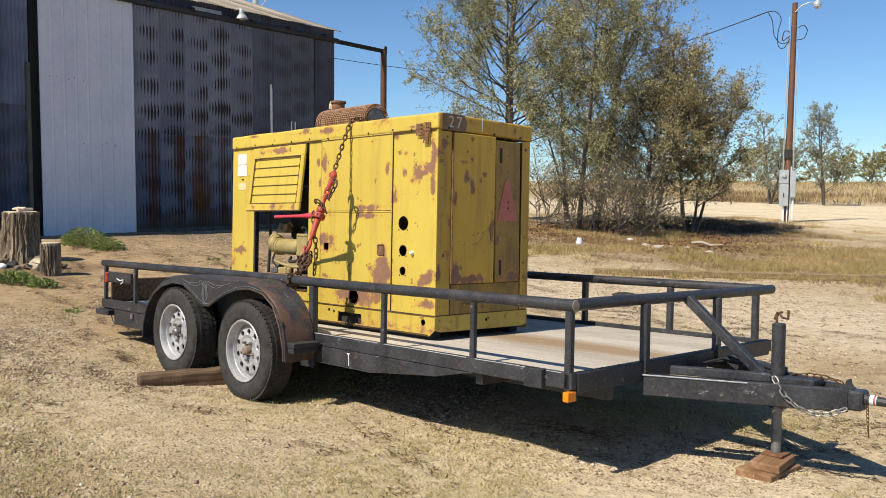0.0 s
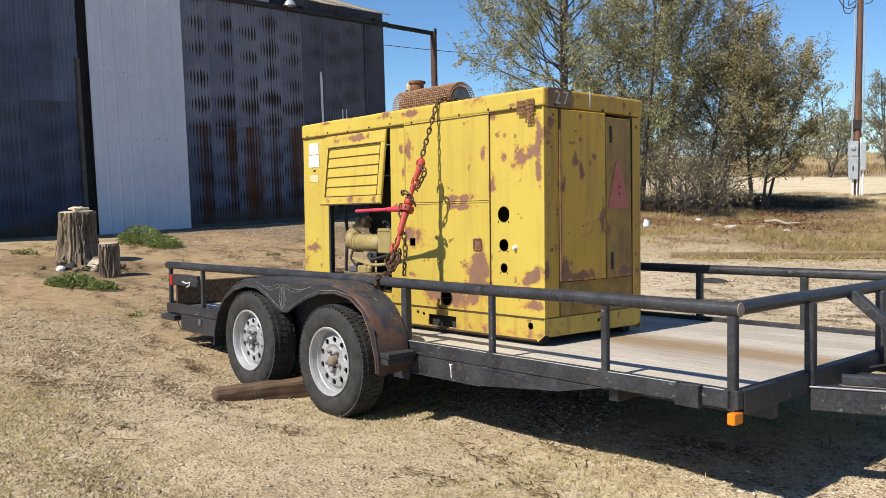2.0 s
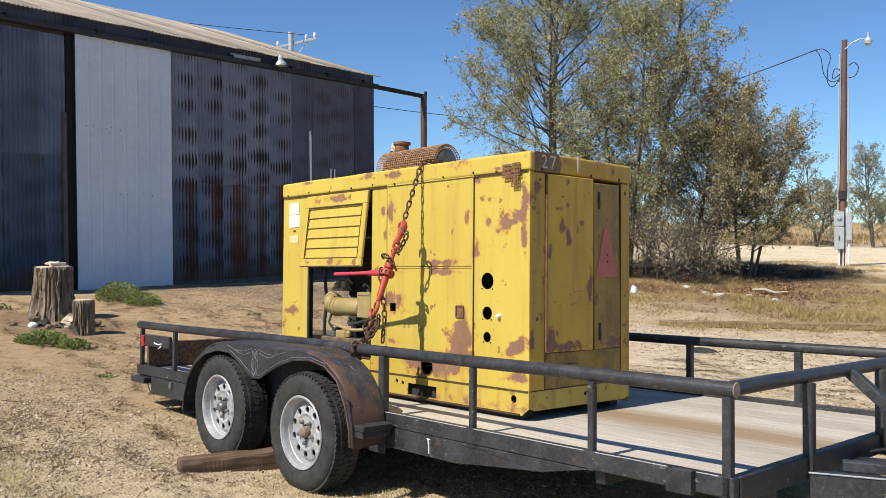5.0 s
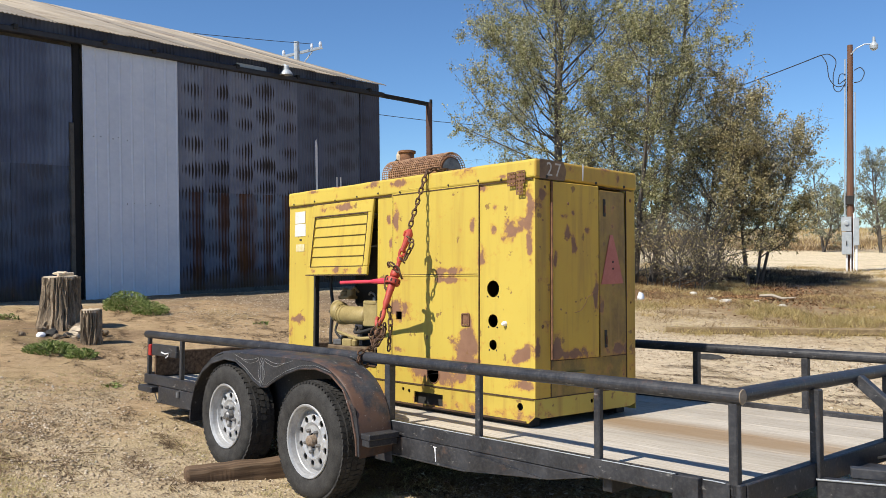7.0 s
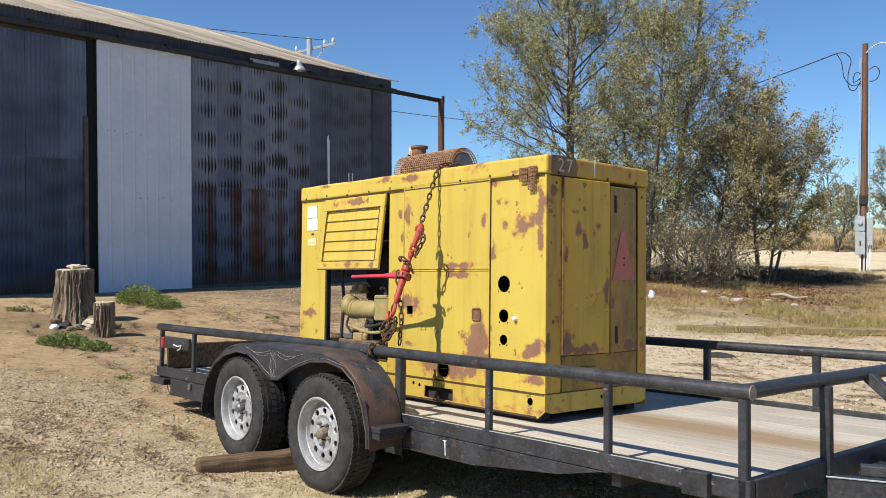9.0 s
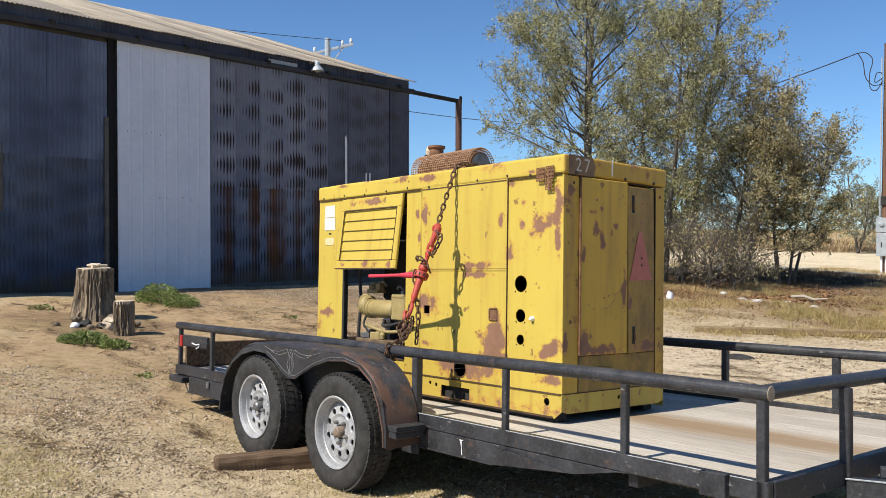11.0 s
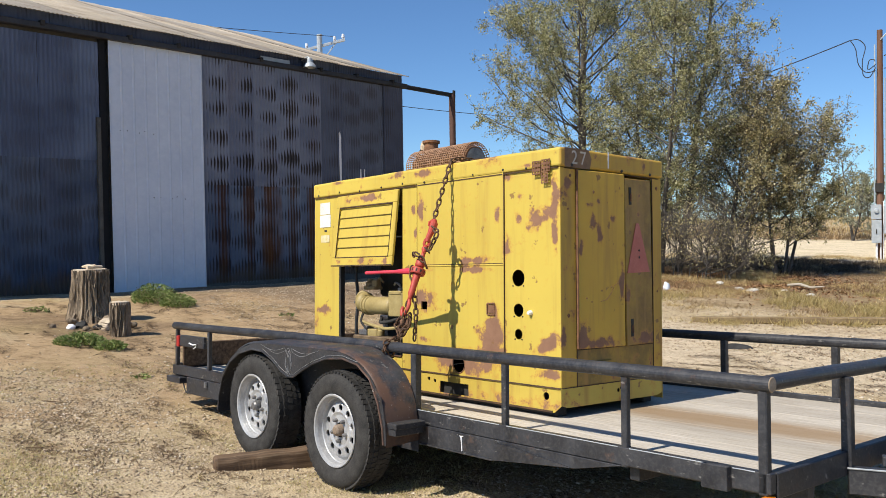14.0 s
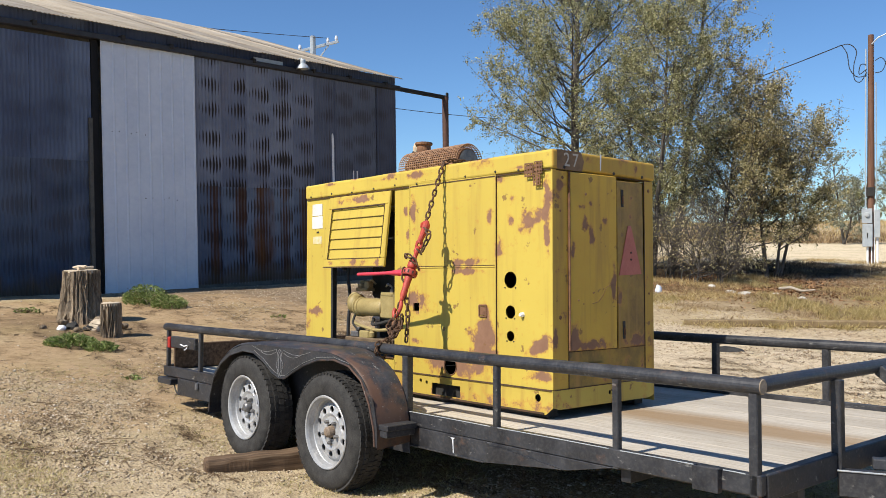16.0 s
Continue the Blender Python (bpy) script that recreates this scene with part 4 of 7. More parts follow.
# fenders: one double arch on each side
def fender(side):
    s = -1 if side == "near" else 1
    back = 0.0 if s < 0 else -0.3
    y_in = 0.0 - 0.03 if s < 0 else FAR_Y + 0.03
    y_out = -0.25 if s < 0 else FAR_Y + 0.25
    key = [(-3.887, 0.222), (-3.882, 0.327), (-3.834, 0.462), (-3.741, 0.577), (-3.615, 0.66), (-3.448, 0.715), (-3.25, 0.729), (-2.885, 0.733), (-2.572, 0.735), (-2.364, 0.728),
           (-2.196, 0.681), (-2.072, 0.598), (-1.998, 0.483), (-1.968, 0.358), (-1.962, 0.26)]
    top = []
    for i in range(len(key) - 1):
        p0, p1, p2, p3 = (Vector((*key[min(max(i + q, 0), len(key) - 1)], 0)) for q in (-1, 0, 1, 2))
        for q in range(4):
            t = q / 4
            v = 0.5 * (2 * p1 + (p2 - p0) * t + (2 * p0 - 5 * p1 + 4 * p2 - p3) * t * t + (3 * p1 - p0 - 3 * p2 + p3) * t ** 3)
            top.append((v.x, v.y))
    top.append(key[-1])
    bm = B()
    outer, inner = [], []
    for x, z in top:
        outer.append((bm.verts.new((x, y_out, z - 0.012)), bm.verts.new((x, y_out + s * -0.012, z)), bm.verts.new((x, y_in, z + 0.004))))
    for a, b in zip(outer, outer[1:]):
        for k in range(2):
            bm.faces.new((a[k], a[k + 1], b[k + 1], b[k]))
    under = []
    for x, z in top:
        cx, cz = -2.92, 0.28
        d = Vector((x - cx, z - cz)).normalized() * 0.006
        under.append((bm.verts.new((x - d.x, y_out - s * 0.004, z - d.y - 0.014)), bm.verts.new((x - d.x, y_in, z - d.y))))
    for a, b in zip(under, under[1:]):
        bm.faces.new((a[0], b[0], b[1], a[1]))
    bmesh.ops.recalc_face_normals(bm, faces=bm.faces[:])
    f = part("fender", bm, BLACK_RUSTY, trailer, "black double-arch fender with rusty edges", True)
    f.location.x = back
    bm = B(); sheet(bm, [(-3.887, 0.2)] + [(x, z - 0.004) for x, z in top] + [(-1.962, 0.2)], (y_in - 0.002, y_in + 0.002), "y"); part("inner_wall", bm, BLACK, f)
    # outer lip with the teardrop between the wheels
    lower = [(-3.887, 0.222), (-3.871, 0.327), (-3.814, 0.462), (-3.709, 0.566), (-3.574, 0.634), (-3.406, 0.671), (-3.261, 0.666), (-3.136, 0.619), (-3.031, 0.561), (-2.948, 0.533), (-2.885, 0.537),
             (-2.801, 0.577), (-2.676, 0.629), (-2.53, 0.671), (-2.363, 0.684), (-2.217, 0.66), (-2.103, 0.592), (-2.03, 0.472), (-1.99, 0.347), (-1.982, 0.26)]
    bm = B()
    up = []
    for x, z in lower:
        zz = max(z + 0.012, np.interp(x, [p[0] for p in top], [p[1] for p in top]) - 0.012)
        up.append((x, zz))
    up[:3] = [(-3.889, 0.224), (-3.886, 0.33), (-3.836, 0.472)]
    up[-3:] = [(-1.994, 0.49), (-1.966, 0.36), (-1.96, 0.258)]
    f0 = []
    for (x, z), (x2, z2) in zip(lower, up):
        f0.append((bm.verts.new((x, y_out, z)), bm.verts.new((x2, y_out, z2)), bm.verts.new((x, y_out - s * 0.006, z)), bm.verts.new((x2, y_out - s * 0.006, z2))))
    for a, b in zip(f0, f0[1:]):
        bm.faces.new((a[0], b[0], b[1], a[1]))
        bm.faces.new((a[2], a[3], b[3], b[2]))
        bm.faces.new((a[0], a[2], b[2], b[0]))
    bmesh.ops.recalc_face_normals(bm, faces=bm.faces[:])
    part("lip", bm, BLACK, f)
    bm = B(); tube(bm, [(x, y_out + s * 0.002, z) for x, z in lower], 0.006, 8); part("rolled_edge", bm, BLACK_RUSTY, f)
    if s < 0:
        # painted pinstripes
        y = y_out - 0.0025
        xc = -2.945
        lines = [[(x, z + 0.016) for x, z in lower[6:16]]]
        lines.append([(xc + 0.04 * math.cos(1.5 * math.pi * t), 0.708 - 0.145 * t) for t in np.linspace(0, 1, 16)])
        lines.append([(xc - 0.04 * math.cos(1.5 * math.pi * t), 0.708 - 0.145 * t) for t in np.linspace(0, 1, 16)])
        for w2 in (0.012, 0.03):
            lines.append([(xc + w2 * math.sin(q), 0.622 + (0.055 + w2) * math.cos(q)) for q in np.linspace(0, 2 * math.pi, 24)])
        for s2 in (-1, 1):
            for dz, reach in ((0.0, 0.30), (0.018, 0.22)):
                lines.append([(xc + s2 * (0.045 + reach * t), 0.705 - dz - 0.022 * math.sin(math.pi * t * 1.1)) for t in np.linspace(0, 1, 14)])
        for ln2 in lines:
            bm = B(); tube(bm, [(x, y, z) for x, z in ln2], 0.0011, 5)
            part("pinstripe", bm, STRIPE, f, "thin silver painted stripe")
    ya, yb = sorted((y_in + s * 0.005, y_out - s * 0.015))
    bm = B(); box(bm, (-1.975, ya, 0.345), (-1.895, yb, 0.376), 0.004); box(bm, (-1.97, ya + 0.005, 0.31), (-1.905, yb - 0.005, 0.345), 0.003); part("step", bm, BLACK_DUSTY, trailer, "worn plate step on the fender").location.x = back


fender("near")
fender("far")

# wheels
CAPTAN = plain("dusty brown grease cap", (0.13, 0.09, 0.06), (0.3, 0.23, 0.17), 18, 0.7)
def wheel(x, near=True):
    y = -0.262 if near else FAR_Y + 0.262
    w = new("wheel"); w.parent = trailer; w.empty_display_size = 0.1
    w.matrix_local = Matrix.Translation((x, y, 0.273 if x > -2.9 else 0.305)) @ Matrix.Rotation(radians(-90 if near else 90), 4, "X") @ Matrix.Rotation(random.uniform(0, 6), 4, "Z")
    # z runs inwards from the outer face
    bm = B()
    prof = [(0.2, 0.045), (0.202, 0.022), (0.212, 0.012), (0.235, 0.004), (0.268, 0.0), (0.295, 0.004), (0.312, 0.013), (0.323, 0.026), (0.3305, 0.042), (0.334, 0.065), (0.335, 0.1), (0.334, 0.135), (0.329, 0.162), (0.308, 0.186), (0.27, 0.198), (0.2, 0.185)]
    lathe(bm, prof, None, 56)
    for f in bm.faces:
        f.smooth = True
    tyre = part("tyre", bm, RUBBER, w, "worn black trailer tyre")
    for p in tyre.data.polygons:
        p.use_smooth = True
    bm = B()
    nt = 64 if x > -3 else 52
    for k in range(nt):
        a = k * 2 * math.pi / nt
        for z0, z1, ph, drop in ((0.02, 0.048, 0.0, 0.0065), (0.052, 0.079, 0.5, 0.0005), (0.083, 0.117, 0.0, 0.0), (0.121, 0.148, 0.5, 0.0005), (0.152, 0.18, 0.0, 0.007)):
            m = Matrix.Rotation(a + ph * 2 * math.pi / nt, 4, "Z") @ Matrix.Translation((0.335 - drop, 0, 0)) @ Matrix.Rotation(0.22 if ph else -0.22, 4, "X")
            hw = 0.335 * math.pi / nt - 0.003
            box(bm, (-0.008, -hw, z0), (0.0025, hw, z1), 0.0, m)
    part("tread", bm, RUBBER, w)
    # steel rim with ten round holes
    bm = B()
    lathe(bm, [(0.2, 0.02), (0.207, 0.011), (0.203, 0.006), (0.194, 0.009), (0.188, 0.022), (0.184, 0.05), (0.179, 0.054), (0.175, 0.068), (0.172, 0.078), (0.166, 0.074)], None, 48)
    lathe(bm, [(0.2, 0.02), (0.19, 0.06), (0.18, 0.19)], None, 48)
    n = 60
    def disc(rr, z):
        return [bm.verts.new((rr * math.cos(k * 2 * math.pi / n), rr * math.sin(k * 2 * math.pi / n), z)) for k in range(n)]
    r0 = disc(0.167, 0.076); r1 = disc(0.152, 0.06); r2 = disc(0.102, 0.046); r3 = disc(0.085, 0.054); r4 = disc(0.042, 0.052)
    for p0, p1 in ((r0, r1), (r2, r3), (r3, r4)):
        for k in range(n):
            bm.faces.new((p0[k], p0[(k + 1) % n], p1[(k + 1) % n], p1[k]))
    # ring between r1 and r2, pierced by ten holes
    for h in range(10):
        k0 = h * 6
        loop_o = [r1[(k0 + i) % n] for i in range(7)] + [r2[(k0 + 6 - i) % n] for i in range(7)]
        ac = (k0 + 3) * 2 * math.pi / n
        hc = Vector((0.127 * math.cos(ac), 0.127 * math.sin(ac), 0.052))
        hole = [bm.verts.new(hc + Vector((0.0185 * math.cos(ac + math.pi + q), 0.0185 * math.sin(ac + math.pi + q), 0))) for q in [j * 2 * math.pi / 14 for j in range(14)]]
        back = [bm.verts.new(v.co + Vector((0, 0, 0.008))) for v in hole]
        for i in range(14):
            bm.faces.new((hole[i], hole[(i + 1) % 14], back[(i + 1) % 14], back[i]))
        es = []
        for lp in (loop_o, hole):
            for a, b in zip(lp, lp[1:] + lp[:1]):
                e = bm.edges.get((a, b)) or bm.edges.new((a, b))
                es.append(e)
        bmesh.ops.triangle_fill(bm, edges=es, use_beauty=True)
    bmesh.ops.recalc_face_normals(bm, faces=bm.faces[:])
    rim = part("rim", bm, SILVER, w, "scuffed silver steel rim with round holes")
    bm = B(); lathe(bm, [(0.0, 0.135), (0.165, 0.135), (0.172, 0.142), (0.172, 0.19), (0.0, 0.19)], None, 32); part("brake_drum", bm, DARK, w)
    bm = B(); lathe(bm, [(0.0, -0.03), (0.02, -0.028), (0.03, -0.018), (0.033, 0.0), (0.035, 0.045)], Matrix.Translation((0, 0, 0.042)), 20); part("grease_cap", bm, STEEL if x < -3 else CAPTAN, w, "dull grease cap")
    for k in range(5):
        a = k * 2 * math.pi / 5 + 0.3
        bm = B(); lathe(bm, [(0.0, 0.012), (0.007, 0.012), (0.0115, 0.02), (0.0125, 0.042)], Matrix.Translation((0.062 * math.cos(a), 0.062 * math.sin(a), 0.016)), 6); part("lug_nut", bm, STEEL, w)
    return w


for x in (-2.445, -3.395):
    wheel(x, True)
    wheel(x - 0.3, False)
for x, z in ((-2.445, 0.273), (-3.395, 0.305)):
    bm = B(); tube(bm, [(x, -0.12, z), (x - 0.3, FAR_Y + 0.12, z)], 0.035, 12); part("axle", bm, BLACK, trailer)
for y in (0.0, FAR_Y):
    bm = B()
    for x in (-2.445, -3.395):
        tube(bm, sag((x - 0.36, y, 0.27), (x + 0.36, y, 0.27), 0.05, 8), 0.022, 6)
    part("leaf_spring", bm, BLACK, trailer)

# rear lamp bracket, board and ramp latch at the back
bm = B(); box(bm, (-5.105, -0.03, 0.575), (-5.06, 0.03, 0.665), 0.006); part("tail_lamp", bm, REDLENS, trailer, "red tail lamp")
bm = B(); box(bm, (-5.06, -0.02, 0.58), (-4.62, 0.012, 0.672), 0.006); part("lamp_bracket", bm, BLACK, trailer)
bm = B(); tube(bm, [(-4.86, -0.028, 0.615), (-4.78, -0.034, 0.605), (-4.72, -0.03, 0.615), (-4.74, -0.03, 0.59), (-4.78, -0.03, 0.575)], 0.005, 6); part("lamp_wire", bm, WHITE, trailer, "white wire at the tail lamp")
bm = B(); box(bm, (-5.19, 0.06, 0.40), (-5.15, FAR_Y - 0.06, 0.60), 0.006); part("tail_board", bm, BLOCKWOOD, trailer, "dark weathered tail board")
bm = B(); lathe(bm, [(0, 0), (0.016, 0), (0.016, 0.045), (0, 0.045)], pose(-4.55, -0.03, 0.29, 0, 0, 0), 10); part("latch", bm, STEEL, trailer)
bm = B(); tube(bm, sag((-5.0, -0.02, 0.32), (-4.85, -0.02, 0.24), 0.06), 0.005, 6); part("lamp_cable", bm, WIRE, trailer)

# ---- the generator set ----
generator = thing("generator", TRAILER, "yellow steel-cased generator set, rust-patched, chained to a trailer deck", "generator")
GX0, GX1, GY0, GY1 = -3.79, -1.384, 0.468, 1.373
GZ0, GZS, GZC, GZT = 0.407, 0.55, 1.72, 1.825


def pierced(bm, outline, holes, thick, axis="y", mat=0):
    """A plate with holes through it."""
    def at(p, t):
        return {"y": (p[0], t, p[1]), "x": (t, p[0], p[1])}[axis]
    loops = [outline] + holes
    sides = []
    for t in thick:
        es = []
        vv = []
        for lp in loops:
            vs = [bm.verts.new(at(p, t)) for p in lp]
            vv.append(vs)
            es += [bm.edges.new((a, b)) for a, b in zip(vs, vs[1:] + vs[:1])]
        r = bmesh.ops.triangle_fill(bm, edges=es, use_beauty=True)
        sides.append(vv)
    for a, b in zip(*sides):
        for i in range(len(a)):
            bm.faces.new((a[i], a[(i + 1) % len(a)], b[(i + 1) % len(b)], b[i]))
    bmesh.ops.recalc_face_normals(bm, faces=bm.faces[:])
    return bm


def circle(cx, cz, r, n=18):
    return [(cx + r * math.cos(k * 2 * math.pi / n), cz + r * math.sin(k * 2 * math.pi / n)) for k in range(n)]


def rect(x0, z0, x1, z1):
    return [(x0, z0), (x1, z0), (x1, z1), (x0, z1)]


T0, T1 = GY0, GY0 + 0.004
# skirt with the fork slot and lifting holes; corners cut back below
bm = B(); pierced(bm, [(GX0 + 0.04, GZ0 + 0.01), (GX1 - 0.05, GZ0 + 0.01), (GX1, GZ0 + 0.05), (GX1, GZS - 0.004), (GX0, GZS - 0.004), (GX0, GZ0 + 0.05)],
          [rect(-2.36, 0.434, -2.104, 0.503), circle(-1.49, 0.5, 0.021), circle(-2.467, 0.507, 0.012, 10), circle(-2.41, 0.5, 0.012, 10)], (T0 - 0.002, T1), "y")
part("skirt", bm, YELLOW_SKIRT, generator)
bm = B(); pierced(bm, [(GY0 + 0.004, GZ0 + 0.05), (GY0 + 0.05, GZ0 + 0.036), (GY1 - 0.06, GZ0 + 0.03), (GY1, GZ0 + 0.045), (GY1, GZS - 0.004), (GY0 + 0.004, GZS - 0.004)],
          [circle(0.95, 0.5, 0.012, 10), circle(0.97, 0.51, 0.008, 10)], (GX1 - 0.004, GX1), "x")
part("skirt", bm, YELLOW_SKIRT, generator)
bm = B(); box(bm, (GX0, GY1 - 0.004, GZ0 + 0.01), (GX1, GY1, GZS - 0.004)); part("skirt", bm, YELLOW_SKIRT, generator)
bm = B(); box(bm, (GX0, GY0 + 0.006, GZ0 + 0.01), (GX0 + 0.004, GY1 - 0.006, GZS - 0.004)); part("skirt", bm, YELLOW_SKIRT, generator)
# base frame
bm = B()
for y in (GY0 + 0.03, GY1 - 0.11):
    box(bm, (GX0 + 0.05, y, ZD + 0.004), (GX1 - 0.06, y + 0.08, 0.545), 0.004)
box(bm, (GX0 + 0.05, GY0 + 0.03, 0.53), (GX1 - 0.05, GY1 - 0.03, 0.546))
part("base_frame", bm, DARK, generator)

# near side: end panel, pillar, doors, control panel
OPL, OPR = -3.455, -2.735
DL, DR_ = -2.572, -1.803
SILL_X, SILL_Z = -2.189, 0.618
bm = B(); box(bm, (GX0, T0, GZS), (OPL, T1, GZC), 0.0015); part("end_panel", bm, YELLOW, generator)
bm = B(); box(bm, (OPL + 0.002, T0, GZS), (OPR - 0.002, T1, 0.625), 0.0015); part("lower_panel", bm, YELLOW, generator)
bm = B(); box(bm, (OPL - 0.012, T0 - 0.002, 0.6), (OPL + 0.012, T1 + 0.03, GZC - 0.004), 0.002); part("door_jamb", bm, DARK, generator)
bm = B(); box(bm, (OPR, T0, GZS), (DL - 0.004, T1, GZC), 0.0015); part("pillar", bm, YELLOW, generator)
upper = part("upper_door", box(B(), (DL, T0 - 0.006, 1.21), (DR_, T1, 1.742), 0.004), YELLOW, generator)
lower = part("lower_door", pierced(B(), rect(DL, 0.69, DR_, 1.2), [rect(-2.535, 0.935, -2.48, 0.985)], (T0 - 0.006, T1), "y"), YELLOW, generator)
bm = B(); pierced(bm, rect(DL, GZS, DR_, 0.684), [circle(SILL_X, SILL_Z, 0.052, 20)], (T0 - 0.002, T1), "y"); part("sill_panel", bm, YELLOW, generator)
bm = B(); tube(bm, [(x, T0 - 0.003, z) for x, z in circle(SILL_X, SILL_Z, 0.054, 20)], 0.0035, 6, closed=True); part("hole_rim", bm, RUST, generator)
bm = B()
tube(bm, [(DL, T0 - 0.004, 1.206), (DR_, T0 - 0.004, 1.206)], 0.006, 8); part("piano_hinge", bm, YELLOW, generator)
# a thin raised rim round the door
bm = B()
for a, b in (((DL, 1.745), (DR_, 1.745)), ((DR_, 1.745), (DR_, 0.69)), ((DL, 1.745), (DL, 0.69))):
    bar(bm, (a[0], T0 - 0.006, a[1]), (b[0], T0 - 0.006, b[1]), 0.007, 0.007, 0.002)
part("door_rim", bm, YELLOW, generator)
bm = B()
for a, b in zip(rect(-1.935, 0.92, -1.875, 0.985), rect(-1.935, 0.92, -1.875, 0.985)[1:] + rect(-1.935, 0.92, -1.875, 0.985)[:1]):
    bar(bm, (a[0], T0 - 0.009, a[1]), (b[0], T0 - 0.009, b[1]), 0.009, 0.009, 0.002)
box(bm, (-1.928, T0 - 0.009, 0.928), (-1.882, T0 - 0.007, 0.977)); part("paddle_latch", bm, RUST, lower, "rusty paddle latch")
bm = B(); pierced(bm, rect(DR_ + 0.005, GZS, GX1 - 0.001, GZC), [circle(-1.694, 1.13, 0.047, 22), circle(-1.694, 0.952, 0.037, 20), circle(-1.694, 0.819, 0.029, 18)], (T0, T1), "y"); part("end_panel", bm, YELLOW, generator)
bm = B(); lathe(bm, [(0, 0.024), (0.008, 0.024), (0.012, 0.016), (0.014, 0.0)], pose(-1.6, T0, 0.94, 90, 0, 0), 12); part("pull_knob", bm, WHITE, generator, "pale plastic knob")
for cz, r in ((1.13, 0.051), (0.952, 0.041), (0.819, 0.033)):
    for s in (-1, 1):
        bm = B(); lathe(bm, [(0, 0.003), (0.004, 0.003), (0.005, 0)], pose(-1.694 + s * r * 0.8, T0, cz - r * 0.85, 90, 0, 0), 8); part("rivet", bm, DARK, generator)

# lid of the roof, rounded along its edges, and its drip line
bm = B()
box(bm, (GX0 - 0.008, GY0 - 0.01, GZC + 0.003), (GX1 + 0.012, GY1 + 0.01, GZT + 0.004), 0.015, seg=3)
for v in bm.verts:
    v.co.z += 0.012 * math.cos((v.co.y - 0.92) * 2.6) * smooth((v.co.z - 1.76) / 0.06) - 0.006 * smooth((v.co.z - 1.76) / 0.06)
bmesh.ops.subdivide_edges(bm, edges=[e for e in bm.edges if abs(e.verts[0].co.x - e.verts[1].co.x) > 1], cuts=30)
for v in bm.verts:
    v.co.z += 0.004 * noise.noise((v.co.x * 3.1, v.co.y * 2, 5)) * smooth((v.co.z - 1.76) / 0.05)
    v.co.y += 0.003 * noise.noise((v.co.x * 2.3, 3, v.co.z * 4))
bm.normal_update()
# front-facing lid faces get the light-toned front paint, picked by normal
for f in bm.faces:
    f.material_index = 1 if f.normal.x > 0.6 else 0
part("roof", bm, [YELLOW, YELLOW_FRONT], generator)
for i, x in enumerate((-3.72, -3.45, -3.2, -2.95, -2.72, -2.5, -2.05, -1.8, -1.62)):
    bm = B(); lathe(bm, [(0, 0.005), (0.006, 0.004), (0.0075, 0)], pose(x, GY0 - 0.01, 1.738 + 0.006 * math.sin(i * 2.1), 90, 0, 0), 8); part("bolt", bm, DARK, generator)
for y in (0.55, 0.98, 1.25):
    bm = B(); lathe(bm, [(0, 0.005), (0.008, 0.004), (0.01, 0)], pose(GX1 + 0.012, y, 1.735, 0, 90, 0), 8); part("bolt", bm, DARK, generator)

# far side and rear wall, with the far side open behind the engine
bm = B(); pierced(bm, rect(GX0, GZS, GX1, GZC), [rect(OPL, 0.64, OPR - 0.05, 1.6)], (GY1 - 0.004, GY1), "y"); part("far_panel", bm, YELLOW, generator)
bm = B(); pierced(bm, rect(GY0 + 0.006, GZS, GY1 - 0.006, GZC), [rect(0.5, 0.64, 1.32, 1.3)], (GX0, GX0 + 0.004), "x"); part("rear_panel", bm, YELLOW, generator)
# dark sheets added behind the openings, standing in for the unlit inside
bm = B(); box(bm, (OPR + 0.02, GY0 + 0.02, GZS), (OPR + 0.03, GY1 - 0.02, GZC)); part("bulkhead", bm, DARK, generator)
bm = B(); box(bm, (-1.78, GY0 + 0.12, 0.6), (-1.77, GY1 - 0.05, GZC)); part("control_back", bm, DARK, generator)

# front: corner panel, two doors, narrow corner panel
XF0, XF1 = GX1 - 0.004, GX1
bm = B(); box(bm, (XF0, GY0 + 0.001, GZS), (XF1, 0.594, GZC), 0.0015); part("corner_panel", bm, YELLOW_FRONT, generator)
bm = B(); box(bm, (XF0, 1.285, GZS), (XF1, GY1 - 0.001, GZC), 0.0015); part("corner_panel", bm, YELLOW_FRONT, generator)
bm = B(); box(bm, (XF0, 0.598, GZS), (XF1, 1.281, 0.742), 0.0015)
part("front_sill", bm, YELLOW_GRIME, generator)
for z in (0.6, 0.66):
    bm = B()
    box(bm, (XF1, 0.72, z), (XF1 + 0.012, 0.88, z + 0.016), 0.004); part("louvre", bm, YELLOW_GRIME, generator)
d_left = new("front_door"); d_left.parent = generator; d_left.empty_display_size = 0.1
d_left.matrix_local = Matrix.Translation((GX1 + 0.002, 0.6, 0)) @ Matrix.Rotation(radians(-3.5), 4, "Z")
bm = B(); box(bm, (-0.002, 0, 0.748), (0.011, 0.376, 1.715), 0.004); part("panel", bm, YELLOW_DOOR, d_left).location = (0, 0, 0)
bm = B(); tube(bm, [(0.006, -0.003, 0.75), (0.006, -0.003, 1.715)], 0.006, 8); part("hinge", bm, RUST, d_left)
d_right = new("front_door"); d_right.parent = generator; d_right.empty_display_size = 0.1
d_right.matrix_local = Matrix.Translation((GX1, 1.278, 0)) @ Matrix.Rotation(radians(3.5), 4, "Z") @ Matrix.Rotation(radians(0.9), 4, "X")
tagged(d_right, "right door of the generator, slightly ajar")
